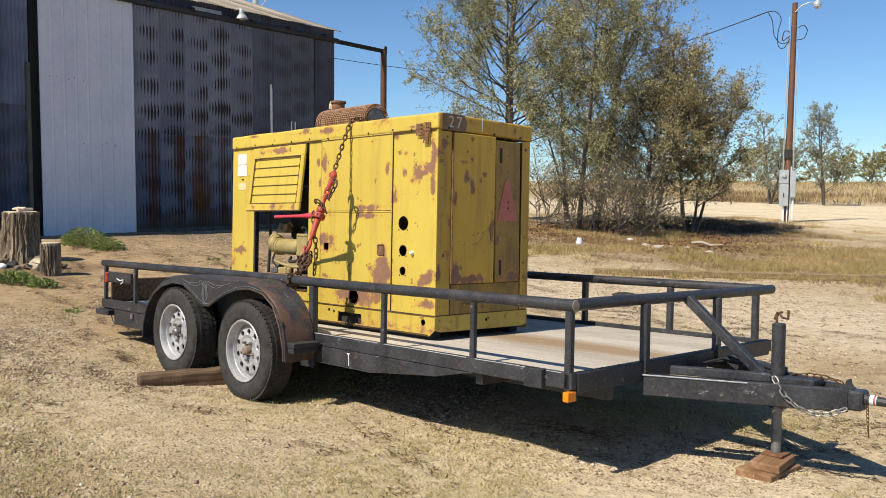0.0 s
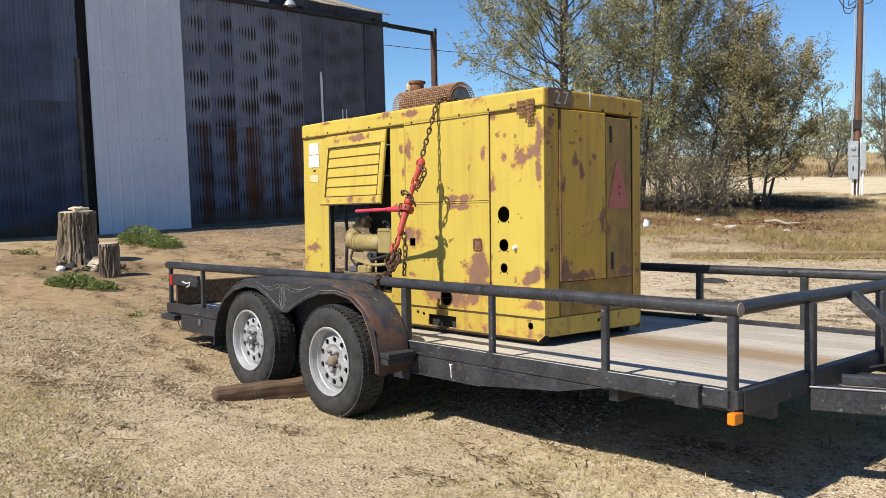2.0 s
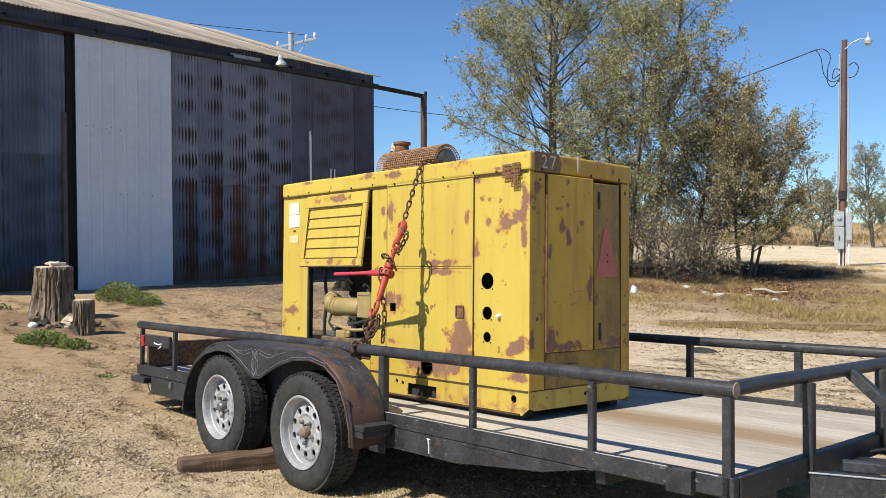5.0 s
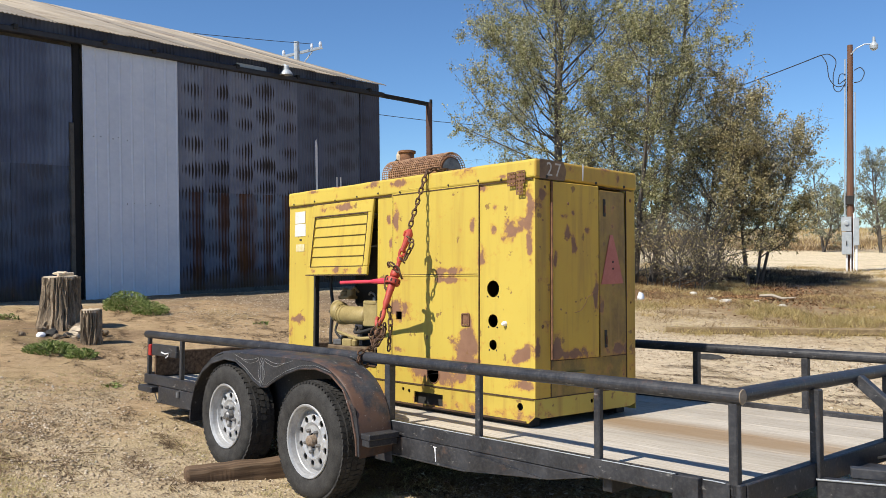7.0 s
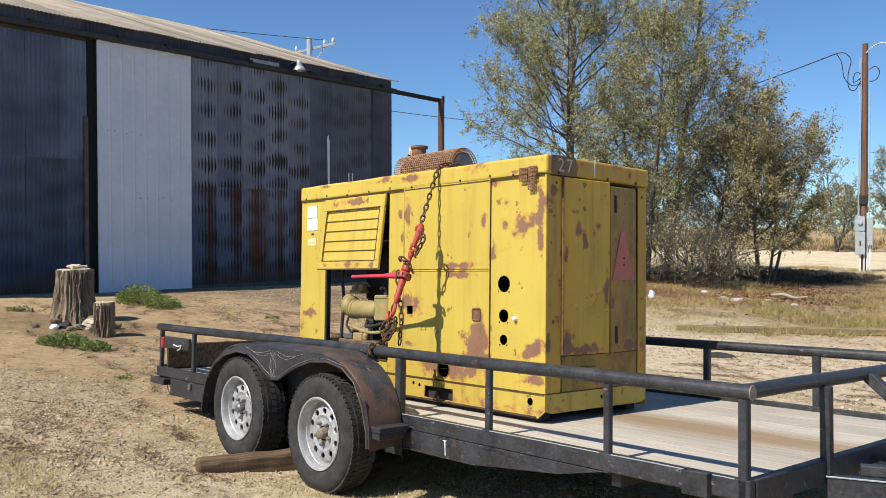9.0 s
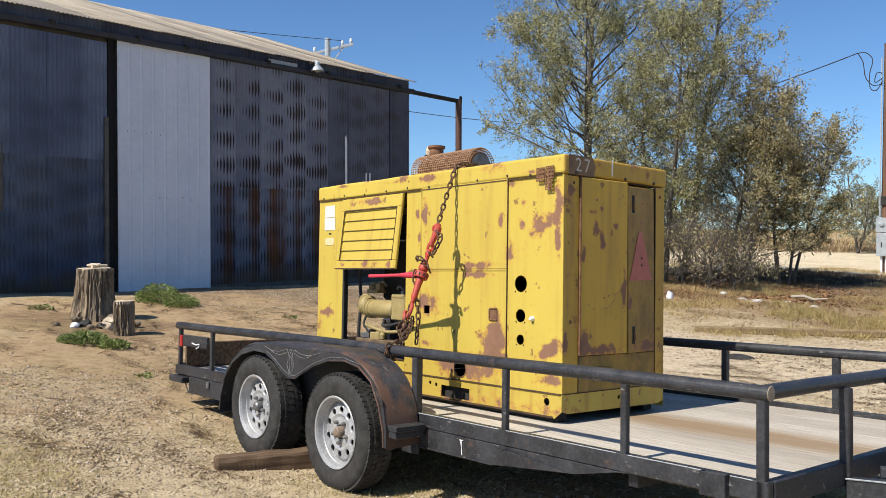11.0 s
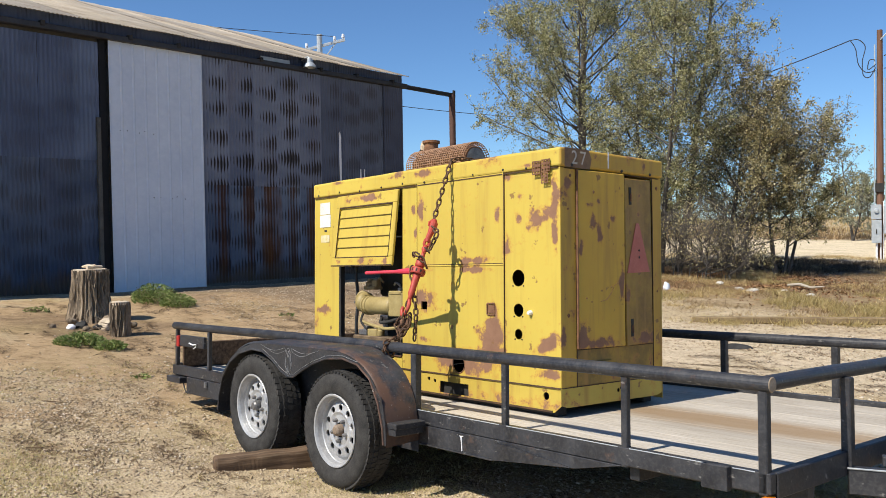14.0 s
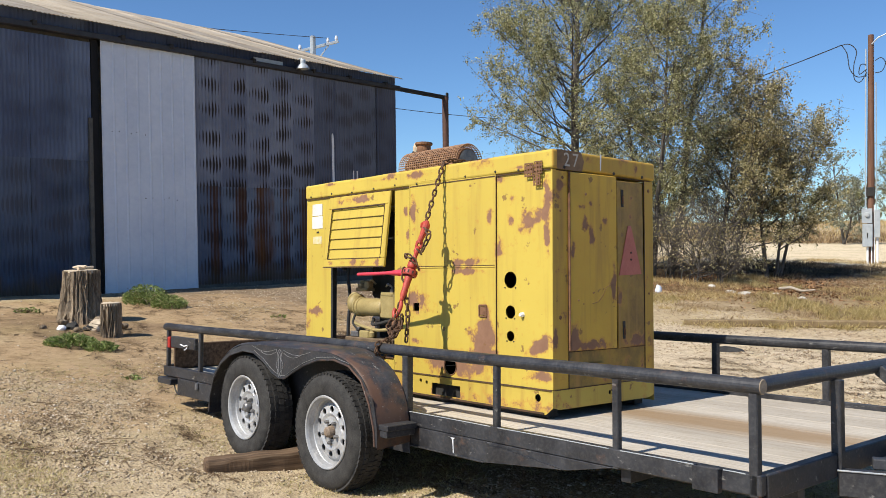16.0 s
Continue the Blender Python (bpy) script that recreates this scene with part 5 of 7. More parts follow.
bm = B(); box(bm, (0.0, -0.272, 0.75), (0.012, 0.0, 1.7), 0.004); part("panel", bm, YELLOW_SHADED, d_right)
bm = B(); tube(bm, [(0.0112, 0.17, 1.0), (0.0115, 0.22, 1.01), (0.0115, 0.26, 1.05), (0.0115, 0.285, 1.09), (0.0112, 0.34, 1.11)], 0.0017, 5); part("scratch", bm, RUST, d_left, "thin curved scratch")
for z0, z1 in ((1.55, 1.65), (0.80, 0.90)):
    bm = B(); box(bm, (0.012, -0.232, z0), (0.0145, -0.205, z1), 0.001); part("handle_recess", bm, DARK, d_right)
    bm = B(); bar(bm, (0.018, -0.218, z0 + 0.02), (0.018, -0.218, z1 - 0.035), 0.008, 0.012, 0.003); part("handle", bm, RUST, d_right)
bm = B(); sheet(bm, [(-0.262, 1.16), (-0.03, 1.165), (-0.135, 1.445), (-0.165, 1.445)], (0.013, 0.016), "x"); part("reflector_triangle", bm, plain("faded red reflector", (0.42, 0.11, 0.075), (0.52, 0.16, 0.11), 9, 0.6), d_right, "faded red slow-vehicle triangle")
for z in (1.25, 1.29):
    bm = B(); lathe(bm, [(0, 0.004), (0.006, 0.003), (0.007, 0)], pose(0.016, -0.14, z, 0, 90, 0), 8); part("rivet", bm, DARK, d_right)
# dark sheet added behind the front door gap in place of shade
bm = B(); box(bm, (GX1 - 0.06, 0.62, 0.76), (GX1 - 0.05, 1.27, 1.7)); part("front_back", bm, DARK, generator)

# raised louvred door over the opening, hinged along its top
flap = new("louvre_door"); flap.parent = generator; flap.empty_display_size = 0.1
FW = 0.70
ang = math.degrees(math.atan2(0.055, 0.48))
flap.matrix_local = Matrix.Translation((-3.45, GY0 - 0.012, 1.71)) @ Matrix.Rotation(radians(-ang), 4, "X")
tagged(flap, "yellow louvred door propped open")
FH = 0.5
bm = B()
box(bm, (0, -0.012, -0.085), (FW, 0.008, 0), 0.004)
box(bm, (0, -0.012, -FH), (FW, 0.008, -FH + 0.06), 0.004)
box(bm, (0, -0.012, -FH + 0.06), (0.045, 0.008, -0.085), 0.003)
box(bm, (FW - 0.045, -0.012, -FH + 0.06), (FW, 0.008, -0.085), 0.003)
part("frame", bm, YELLOW_FLAP, flap)
nsl = 5
for i in range(nsl):
    z1 = -0.09 - i * (FH - 0.15) / nsl
    z0 = z1 - (FH - 0.15) / nsl
    bm = B()
    sheet(bm, [(0.0, z1), (-0.006, z0 + 0.004), (-0.004, z0 - 0.001), (0.004, z1 - 0.002)], (0.046, FW - 0.046), "x")
    part("slat", bm, YELLOW_CLEAN, flap)

for x in (0.045, FW - 0.045):
    bm = B(); box(bm, (x - 0.0025, -0.0145, -FH + 0.06), (x + 0.0025, -0.0115, -0.085)); part("frame_seam", bm, SEAM, flap)
for z, w2 in ((-0.087, 0.004), (-FH + 0.06, 0.0025), (-FH + 0.003, 0.004)):
    bm = B(); box(bm, (0.0 if z < -0.45 else 0.045, -0.0145, z - w2), (FW if z < -0.45 else FW - 0.045, -0.0115, z + w2)); part("frame_seam", bm, SEAM, flap)
for i in range(1, nsl):
    z1 = -0.09 - i * (FH - 0.15) / nsl
    bm = B(); box(bm, (0.05, -0.0075, z1 - 0.0012), (FW - 0.05, -0.003, z1 + 0.0006)); part("slat_seam", bm, SEAM, flap)
# grimy seams between the panels
for x0, z0, x1, z1 in ((DR_ + 0.001, GZS, DR_ + 0.006, 1.735), (DL - 0.005, 0.69, DL - 0.001, 1.745), (GX0 + 0.01, 1.716, GX1 - 0.01, 1.722), (GX0 + 0.01, GZS - 0.006, GX1 - 0.004, GZS + 0.001), (DL, 0.684, DR_, 0.69), (DL, 1.212, DR_, 1.2155), (GX0 + 0.05, GZ0 + 0.01, GX1 - 0.06, GZ0 + 0.02), (OPL + 0.01, 0.622, OPR - 0.005, 0.63)):
    bm = B(); box(bm, (x0, T0 - 0.0085, z0), (x1, T0 + 0.001, z1)); part("seam", bm, SEAM, generator)
for y0, z0, y1, z1 in ((0.592, GZS, 0.598, 1.715), (1.281, GZS, 1.287, 1.715), (0.6, 0.741, 1.28, 0.747), (0.5, 1.715, GY1 - 0.03, 1.72), (GY0 + 0.01, GZS - 0.005, GY1 - 0.01, GZS)):
    bm = B(); box(bm, (GX1 - 0.001, y0, z0), (GX1 + 0.0025, y1, z1)); part("seam", bm, SEAM, generator)
for y, z, r in ((0.53, 0.93, 0.012), (0.53, 1.5, 0.007), (0.66, 1.02, 0.006), (0.78, 1.06, 0.006), (0.72, 1.6, 0.009), (0.86, 1.08, 0.005), (1.33, 1.05, 0.008), (1.33, 1.66, 0.012), (0.55, 1.68, 0.01), (0.7, 1.0, 0.005)):
    bm = B(); lathe(bm, [(0, 0.003), (r * 0.7, 0.0025), (r, 0)], pose(GX1 + (0.0132 + (y - 0.6) * 0.061 if 0.6 < y < 0.98 else 0.0002), y, z, 0, 90, 0), 8); part("rust_bolt", bm, RUST, generator)

# labels, hinge relics and number on the case
PAPER = plain("bleached paper label", (0.52, 0.51, 0.46), (0.72, 0.71, 0.67), 12, 0.8)
OLDPAPER = plain("weathered paper scrap", (0.52, 0.41, 0.13), (0.68, 0.62, 0.46), 22, 0.8)
bm = B(); box(bm, (-3.712, T0 - 0.003, 1.597), (-3.582, T0 - 0.0005, 1.682)); part("paper_label", bm, PAPER, generator, "sun-bleached white label")
bm = B(); box(bm, (-3.715, T0 - 0.003, 1.503), (-3.575, T0 - 0.0005, 1.592)); part("paper_label", bm, PAPER, generator, "sun-bleached white label")
bm = B(); box(bm, (-3.7, T0 - 0.0025, 1.392), (-3.59, T0 - 0.0005, 1.445)); part("paper_label", bm, OLDPAPER, generator, "torn faded label")
bm = B(); box(bm, (-3.655, T0 - 0.003, 1.47), (-3.625, T0 - 0.0005, 1.482)); part("bar_code_mark", bm, DARK, generator)


def relic(x0, z0, x1, z1):
    """A perforated rusty bracket."""
    hs = []
    nx_ = max(2, int((x1 - x0) / 0.019)); nz_ = max(2, int((z1 - z0) / 0.019))
    for i in range(nx_):
        for j in range(nz_):
            cx = x0 + (i + 0.5) * (x1 - x0) / nx_
            cz = z0 + (j + 0.5) * (z1 - z0) / nz_
            hs.append(circle(cx, cz, 0.0062, 8))
    return pierced(B(), rect(x0, z0, x1, z1), hs, (T0 - 0.022, T0 - 0.018), "y")


part("bracket", relic(-1.565, 1.69, -1.504, 1.764), RUST, generator, "perforated rusty bracket")
part("bracket", relic(-1.497, 1.7, -1.437, 1.768), RUST, generator, "perforated rusty bracket")
part("bracket", relic(-1.5, 1.638, -1.45, 1.697), RUST, generator, "perforated rusty bracket")
num = bpy.data.curves.new("number", "FONT")
num.body = "27"
num.size = 0.105
num.extrude = 0.0008
num.space_character = 1.35
tmp = bpy.data.objects.new("number_tmp", num)
scene.collection.objects.link(tmp)
me = bpy.data.meshes.new_from_object(tmp.evaluated_get(bpy.context.evaluated_depsgraph_get()))
bpy.data.objects.remove(tmp)
me.materials.clear()
me.materials.append(plain("faded white paint", (0.42, 0.36, 0.28), (0.62, 0.58, 0.5), 30, 0.8))
digits = new("number", me)
digits.parent = generator
digits.matrix_local = Matrix.Translation((GX1 + 0.0135, 0.545, 1.742)) @ Euler((radians(90), 0, radians(90))).to_matrix().to_4x4()
tagged(digits, "faded white number 27 on a brown patch")
bm = B(); sheet(bm, [(0.492, 1.722), (0.7, 1.722), (0.715, 1.78), (0.69, 1.828), (0.492, 1.826)], (GX1 + 0.0122, GX1 + 0.013), "x"); part("number_patch", bm, plain("faded purple-brown paint", (0.15, 0.09, 0.05), (0.27, 0.165, 0.085), 20, 0.8), generator, "brown patch under the number")
bm = B(); sheet(bm, [(0.855, 1.74), (0.862, 1.74), (0.868, 1.83), (0.856, 1.835)], (GX1 + 0.0125, GX1 + 0.0135), "x"); part("paint_drip", bm, WHITE, generator)

# air cleaner under its perforated heat guard, on the roof
guard = new("heat_guard"); guard.parent = generator; guard.empty_display_size = 0.1
guard.location = (-3.11, 0.92, 1.915)
tagged(guard, "perforated rusty cylinder guard on the roof")
bm = B()
R, L, nc, nr = 0.122, 0.6, 46, 26
for i in range(nr + 1):
    x = L * i / nr
    tube(bm, [(x, R * math.cos(a), R * math.sin(a)) for a in [math.pi * 2 * k / 32 for k in range(32)]], 0.0034, 4, closed=True)
for k in range(nc):
    a = 2 * math.pi * k / nc
    tube(bm, [(0, R * math.cos(a), R * math.sin(a)), (L, R * math.cos(a), R * math.sin(a))], 0.0034, 4)
part("mesh_cylinder", bm, plain("rusty tan mesh", (0.2, 0.1, 0.055), (0.4, 0.24, 0.14), 20, 0.8), guard)
bm = B(); lathe(bm, [(0.0, 0.03), (0.09, 0.03), (0.1, 0.05), (0.1, 0.58), (0.094, 0.59), (0.0, 0.59)], pose(0, 0, 0, 0, 90, 0), 28); part("muffler", bm, RUST, guard, "rusty muffler inside the guard")
bm = B(); lathe(bm, [(0.0, 0.591), (0.08, 0.592), (0.085, 0.595), (0.0, 0.6)], pose(0, 0, 0, 0, 90, 0), 28); part("muffler_cap", bm, STEEL, guard)
bm = B(); lathe(bm, [(0.05, 0.1), (0.05, 0.165), (0.062, 0.17), (0.062, 0.185), (0.05, 0.188), (0.0, 0.188)], pose(0.13, 0, 0, 0, 0, 0), 20); part("rain_cap", bm, RUST, guard)
bm = B(); tube(bm, [(-0.02, 0.0, -0.08), (-0.05, 0, 0.0), (-0.02, 0, 0.1), (0.06, 0, 0.16)], 0.012, 8); part("bent_pipe", bm, DARK, guard)
bm = B(); lathe(bm, [(0.0, 0.0), (0.03, 0.0), (0.036, 0.03), (0.03, 0.06), (0.0, 0.07)], pose(0.055, 0, 0.13, 0, 20, 0), 14); part("breather_cap", bm, CUTWOOD, guard, "pale breather cap")
bm = B()
for x in (0.1, 0.5):
    box(bm, (x - 0.02, -0.12, -0.095), (x + 0.02, 0.12, -0.075), 0.003)
part("bracket", bm, RUST, guard)

# engine and piping seen in the opening
engine = new("engine"); engine.parent = generator; engine.empty_display_size = 0.1
tagged(engine, "tan-painted diesel engine in the open bay")
EY = 0.56
bm = B(); lathe(bm, [(0.0, 0.0), (0.05, 0.0), (0.061, 0.008), (0.061, 0.3), (0.056, 0.32), (0.0, 0.32)], pose(-3.26, EY, 0.942, 0, 90, 0), 24); part("oil_cooler", bm, OLIVE, engine, shade=True)
for dx in (0.0, 0.035):
    bm = B(); lathe(bm, [(0.061, 0.0), (0.068, 0.004), (0.068, 0.014), (0.061, 0.018)], pose(-3.25 + dx, EY, 0.942, 0, 90, 0), 24); part("clamp", bm, OLIVE, engine)
bm = B(); lathe(bm, [(0.0, -0.02), (0.04, -0.018), (0.062, 0.0), (0.074, 0.03), (0.07, 0.06), (0.05, 0.07)], pose(-3.31, EY, 0.955, 0, 82, 0), 20); tube(bm, eased([(-3.325, EY - 0.01, 0.9), (-3.335, EY - 0.03, 0.96), (-3.32, EY - 0.03, 1.01), (-3.29, EY - 0.01, 1.035), (-3.26, EY + 0.02, 1.01)]), 0.011, 8); part("elbow_pipe", bm, OLIVE, engine, shade=True)
for a in range(6):
    bm = B(); lathe(bm, [(0, 0.012), (0.006, 0.012), (0.007, 0)], pose(-3.325, EY + 0.05 * math.cos(a), 0.955 + 0.05 * math.sin(a), 0, -90, 0), 6); part("bolt", bm, STEEL, engine)
bm = B(); box(bm, (-2.955, EY - 0.045, 0.872), (-2.8, EY + 0.1, 1.036), 0.008); box(bm, (-2.945, EY - 0.05, 1.02), (-2.81, EY + 0.08, 1.046), 0.006); part("filter_box", bm, OLIVE, engine)
bm = B(); tube(bm, eased([(-2.875, EY, 1.04), (-2.875, EY, 1.075), (-2.88, EY - 0.01, 1.09), (-2.9, EY - 0.02, 1.1), (-2.94, EY, 1.085)]), 0.007, 8); lathe(bm, [(0, 0.0), (0.018, 0.0), (0.018, 0.025), (0.01, 0.03), (0, 0.03)], pose(-2.875, EY, 1.04), 12); part("breather", bm, STEEL, engine, "bright metal fitting")
bm = B(); box(bm, (-3.33, 0.58, 1.05), (-3.2, 0.66, 1.075), 0.006); lathe(bm, [(0.0, 0.0), (0.032, 0.0), (0.038, 0.01), (0.038, 0.03), (0.026, 0.036), (0.024, 0.055), (0.0, 0.058)], pose(-3.29, 0.62, 1.07), 14); box(bm, (-3.24, 0.59, 1.07), (-3.19, 0.64, 1.12), 0.006); tube(bm, [(-3.22, 0.61, 1.11), (-3.17, 0.61, 1.13), (-3.14, 0.62, 1.1)], 0.008, 8); part("pump", bm, plain("rusty tan casting", (0.17, 0.11, 0.05), (0.34, 0.25, 0.12), 25, 0.75, bump=0.3), engine, "rusty tan pump")
# engine block; the upper box is an added dark backdrop for the bay's shade
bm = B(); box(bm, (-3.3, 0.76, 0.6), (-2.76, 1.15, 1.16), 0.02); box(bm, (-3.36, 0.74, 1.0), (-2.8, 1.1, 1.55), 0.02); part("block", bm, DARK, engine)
bm = B(); tube(bm, eased([(-3.383, EY, 0.6), (-3.385, EY, 0.8), (-3.38, EY + 0.01, 1.0), (-3.383, EY, 1.2), (-3.35, EY + 0.05, 1.4)]), 0.012, 8); part("hose", bm, WIRE, engine)
bm = B(); tube(bm, eased([(-3.29, EY - 0.02, 0.88), (-3.27, EY - 0.04, 0.84), (-3.22, EY - 0.03, 0.82), (-3.12, EY - 0.02, 0.8), (-3.0, EY - 0.03, 0.79), (-2.88, EY - 0.02, 0.8)]), 0.011, 8); part("hose", bm, OLIVE, engine)
bm = B(); tube(bm, eased([(-3.27, EY - 0.02, 0.89), (-3.255, EY - 0.05, 0.83), (-3.2, EY - 0.04, 0.78)]), 0.008, 8); tube(bm, eased([(-3.08, EY, 0.86), (-3.04, EY - 0.04, 0.83), (-2.95, EY - 0.03, 0.84), (-2.84, EY - 0.02, 0.87)]), 0.012, 8); part("hose", bm, DARK, engine)
bm = B(); box(bm, (-3.29, EY - 0.05, 0.735), (-3.2, EY + 0.03, 0.775), 0.006); box(bm, (-3.235, EY - 0.045, 0.775), (-3.2, EY + 0.02, 0.8), 0.004); part("fuel_filter", bm, STEEL, engine)
bm = B(); box(bm, (-3.185, EY - 0.05, 0.73), (-3.08, EY + 0.03, 0.782), 0.006); lathe(bm, [(0, 0), (0.02, 0), (0.022, 0.03), (0.012, 0.04), (0.012, 0.06), (0, 0.06)], pose(-3.06, EY - 0.03, 0.74), 12); part("fuel_filter", bm, OLIVE, engine)
bm = B(); box(bm, (-3.34, EY - 0.06, 0.7), (-2.8, EY + 0.05, 0.735), 0.006); part("tray", bm, plain("oily brown tray", (0.07, 0.045, 0.025), (0.2, 0.14, 0.08), 14, 0.7), engine)
bm = B(); bar(bm, (-3.68, 0.56, 0.56), (-3.68, 0.56, 1.7), 0.03, 0.03); bar(bm, (-3.35, 0.5, 1.2), (-3.35, 0.5, 1.7), 0.03, 0.03); part("stay", bm, DARK, engine)
bm = B(); box(bm, (-3.74, 0.52, 1.3), (-3.6, 1.32, 1.66), 0.004); part("radiator", bm, DARK, engine)

# ---- chain and load binder over the generator ----
tie = thing("tie_down_chain", TRAILER, "rusty tie-down chain with a red lever binder over the generator", "chain")
CX = -2.24


def on_chain(z, off=0.0, dx=0.0):
    """The taut line from the roof's edge down to the side rail."""
    return (CX + dx, 0.462 - (1.842 - z) * 0.398 - off, z)


bm = B(); chain(bm, [(-2.2, 1.39, 1.80), (-2.21, 1.36, 1.856), (-2.22, 0.92, 1.866), (-2.235, 0.5, 1.858), (CX, 0.452, 1.835), on_chain(1.465)], 0.0054, 0.036); part("upper_chain", bm, CHAINRUST, tie)
bm = B(); chain(bm, [on_chain(1.0), on_chain(0.85), on_chain(0.79), (-2.235, 0.0, 0.787), (-2.235, -0.04, 0.77), (-2.24, -0.05, 0.735), (-2.245, -0.03, 0.70), (-2.25, 0.01, 0.688), (-2.26, 0.045, 0.72), (-2.25, 0.05, 0.78), (-2.2, 0.07, 0.84)], 0.0054, 0.036); part("lower_chain", bm, CHAINRUST, tie)
bm = B(); chain(bm, eased([(-2.268, 0.175, 1.2), (-2.262, 0.165, 1.14), (-2.232, 0.16, 1.03), (-2.205, 0.15, 0.93), (-2.2, 0.14, 0.85), (-2.195, 0.13, 0.775)]), 0.0054, 0.036); part("chain_tail", bm, CHAINRUST, tie)
bm = B(); chain(bm, [(-2.22, 0.12, 0.93), (-2.2, 0.09, 0.86), (-2.25, 0.06, 0.82), (-2.3, 0.08, 0.86), (-2.28, 0.11, 0.92), (-2.23, 0.13, 0.9), (-2.26, 0.1, 0.8)], 0.0054, 0.036); part("chain_knot", bm, CHAINRUST, tie)
PULL = Vector((0, 0.398, 1)).normalized()


def beside(z, u, off=0.0):
    """A frame whose z axis runs up along the pull, u to the side of it."""
    m = PULL.to_track_quat("Z", "X").to_matrix().to_4x4()
    m.translation = Vector(on_chain(z, off, u))
    return m


# grab hook at the top: a thick throat and a curled tip
bm = B(); tube(bm, [on_chain(1.345), on_chain(1.365), on_chain(1.39, 0, 0.006), on_chain(1.425, 0, 0.014), on_chain(1.455, 0.004, 0.018), on_chain(1.478, 0.004, 0.016)], [0.013, 0.016, 0.018, 0.024, 0.023, 0.01], 12)
tube(bm, [on_chain(1.45, 0.004, 0.02), on_chain(1.47, 0.006, -0.002), on_chain(1.462, 0.006, -0.022), on_chain(1.44, 0.004, -0.026)], [0.016, 0.013, 0.011, 0.006], 10)
part("binder_hook", bm, REDPAINT, tie, "red painted grab hook")
bm = B(); chain(bm, [on_chain(1.36), on_chain(1.275)], 0.0085, 0.044); part("swivel_link", bm, REDPAINT, tie, "red painted links")
bm = B(); lathe(bm, [(0.0, 0.035), (0.012, 0.034), (0.02, 0.022), (0.019, 0.01), (0.013, 0.0), (0.0125, -0.03), (0.018, -0.045), (0.028, -0.055), (0.03, -0.085), (0.024, -0.1), (0.0, -0.1)], beside(1.285, 0.0), 16); part("binder_eye", bm, REDPAINT, tie, "red painted eye screw", True)
# ratchet ring with its teeth, handle, lower screw and hook
bm = B(); lathe(bm, [(0.03, -0.018), (0.041, -0.018), (0.043, -0.012), (0.043, 0.012), (0.041, 0.018), (0.03, 0.018)], beside(1.17, 0.0), 24); part("ratchet_ring", bm, REDPAINT, tie)
for k in range(10):
    bm = B(); box(bm, (0.042, -0.004, -0.009), (0.0445, 0.004, 0.009), 0.0, beside(1.17, 0.0) @ Matrix.Rotation(k * 0.628, 4, "Z")); part("ratchet_slot", bm, DARK, tie)
bm = B(); lathe(bm, [(0.0, 0.02), (0.024, 0.018), (0.022, -0.02), (0.018, -0.09), (0.02, -0.12), (0.012, -0.14), (0.012, -0.17), (0.0, -0.17)], beside(1.155, 0.0), 16); part("binder_body", bm, REDPAINT, tie, "red painted screw barrel", True)
bm = B(); tube(bm, eased([on_chain(1.005, 0, 0.004), on_chain(0.97, 0.0, 0.012), on_chain(0.935, 0.0, 0.002), on_chain(0.92, 0.0, -0.02), on_chain(0.945, 0.0, -0.036), on_chain(0.965, 0.0, -0.03)]), 0.0115, 10); part("binder_hook", bm, REDPAINT, tie, "red painted lower hook")
bm = B(); tube(bm, [on_chain(1.17, 0.0, -0.03), (-2.32, 0.185, 1.172), (-2.37, 0.178, 1.171), (-2.42, 0.172, 1.17), (-2.66, 0.142, 1.164), (-2.68, 0.14, 1.163)], [0.02, 0.019, 0.016, 0.0105, 0.0105, 0.011], 12); part("binder_lever", bm, PINKPAINT, tie, "bright red lever handle")
# spare links hung in the hook and wound round the body
bm = B(); chain(bm, eased([on_chain(1.43, 0.012, 0.012), (-2.165, 0.275, 1.4), (-2.18, 0.26, 1.34), (-2.21, 0.25, 1.292), (-2.228, 0.24, 1.31)]), 0.0056, 0.036); part("chain_tail", bm, CHAINRUST, tie)
bm = B(); chain(bm, eased([(-2.29, 0.2, 1.26), (-2.25, 0.18, 1.275), (-2.21, 0.19, 1.25), (-2.19, 0.21, 1.21), (-2.2, 0.22, 1.19)]), 0.0056, 0.036); part("chain_tail", bm, CHAINRUST, tie)
bm = B(); lathe(bm, [(0.0, -0.03), (0.03, -0.02), (0.036, 0.0), (0.03, 0.02), (0.0, 0.03)], pose(-2.25, 0.11, 0.87, 30, 20, 0), 12); part("grab_hook", bm, RUST, tie)

# ---- loose things in the yard ----
def rest(x, y, rz=0, dz=0.0):
    return pose(x, y, ground_z(x, y) + dz, 0, 0, rz)


# old beam laid as a wheel chock between the wheels
bm = B()
box(bm, (-0.5, -0.065, 0.0), (0.5, 0.065, 0.14), 0.018, seg=2)
bmesh.ops.subdivide_edges(bm, edges=[e for e in bm.edges if abs(e.verts[0].co.x - e.verts[1].co.x) > 0.5], cuts=40)
for v in bm.verts:
    v.co += Vector((0.0, 0.012 * noise.noise(v.co * 9 + Vector((3, 1, 2))), 0.014 * noise.noise(v.co * 8 + Vector((7, 0, 0)))))
solid("chock_beam", bm, BLOCKWOOD, pose(-3.01, -0.15, -0.165, 0, 0, 71.3), "weathered brown timber beam chocking the trailer wheel", "timber", shade=False)

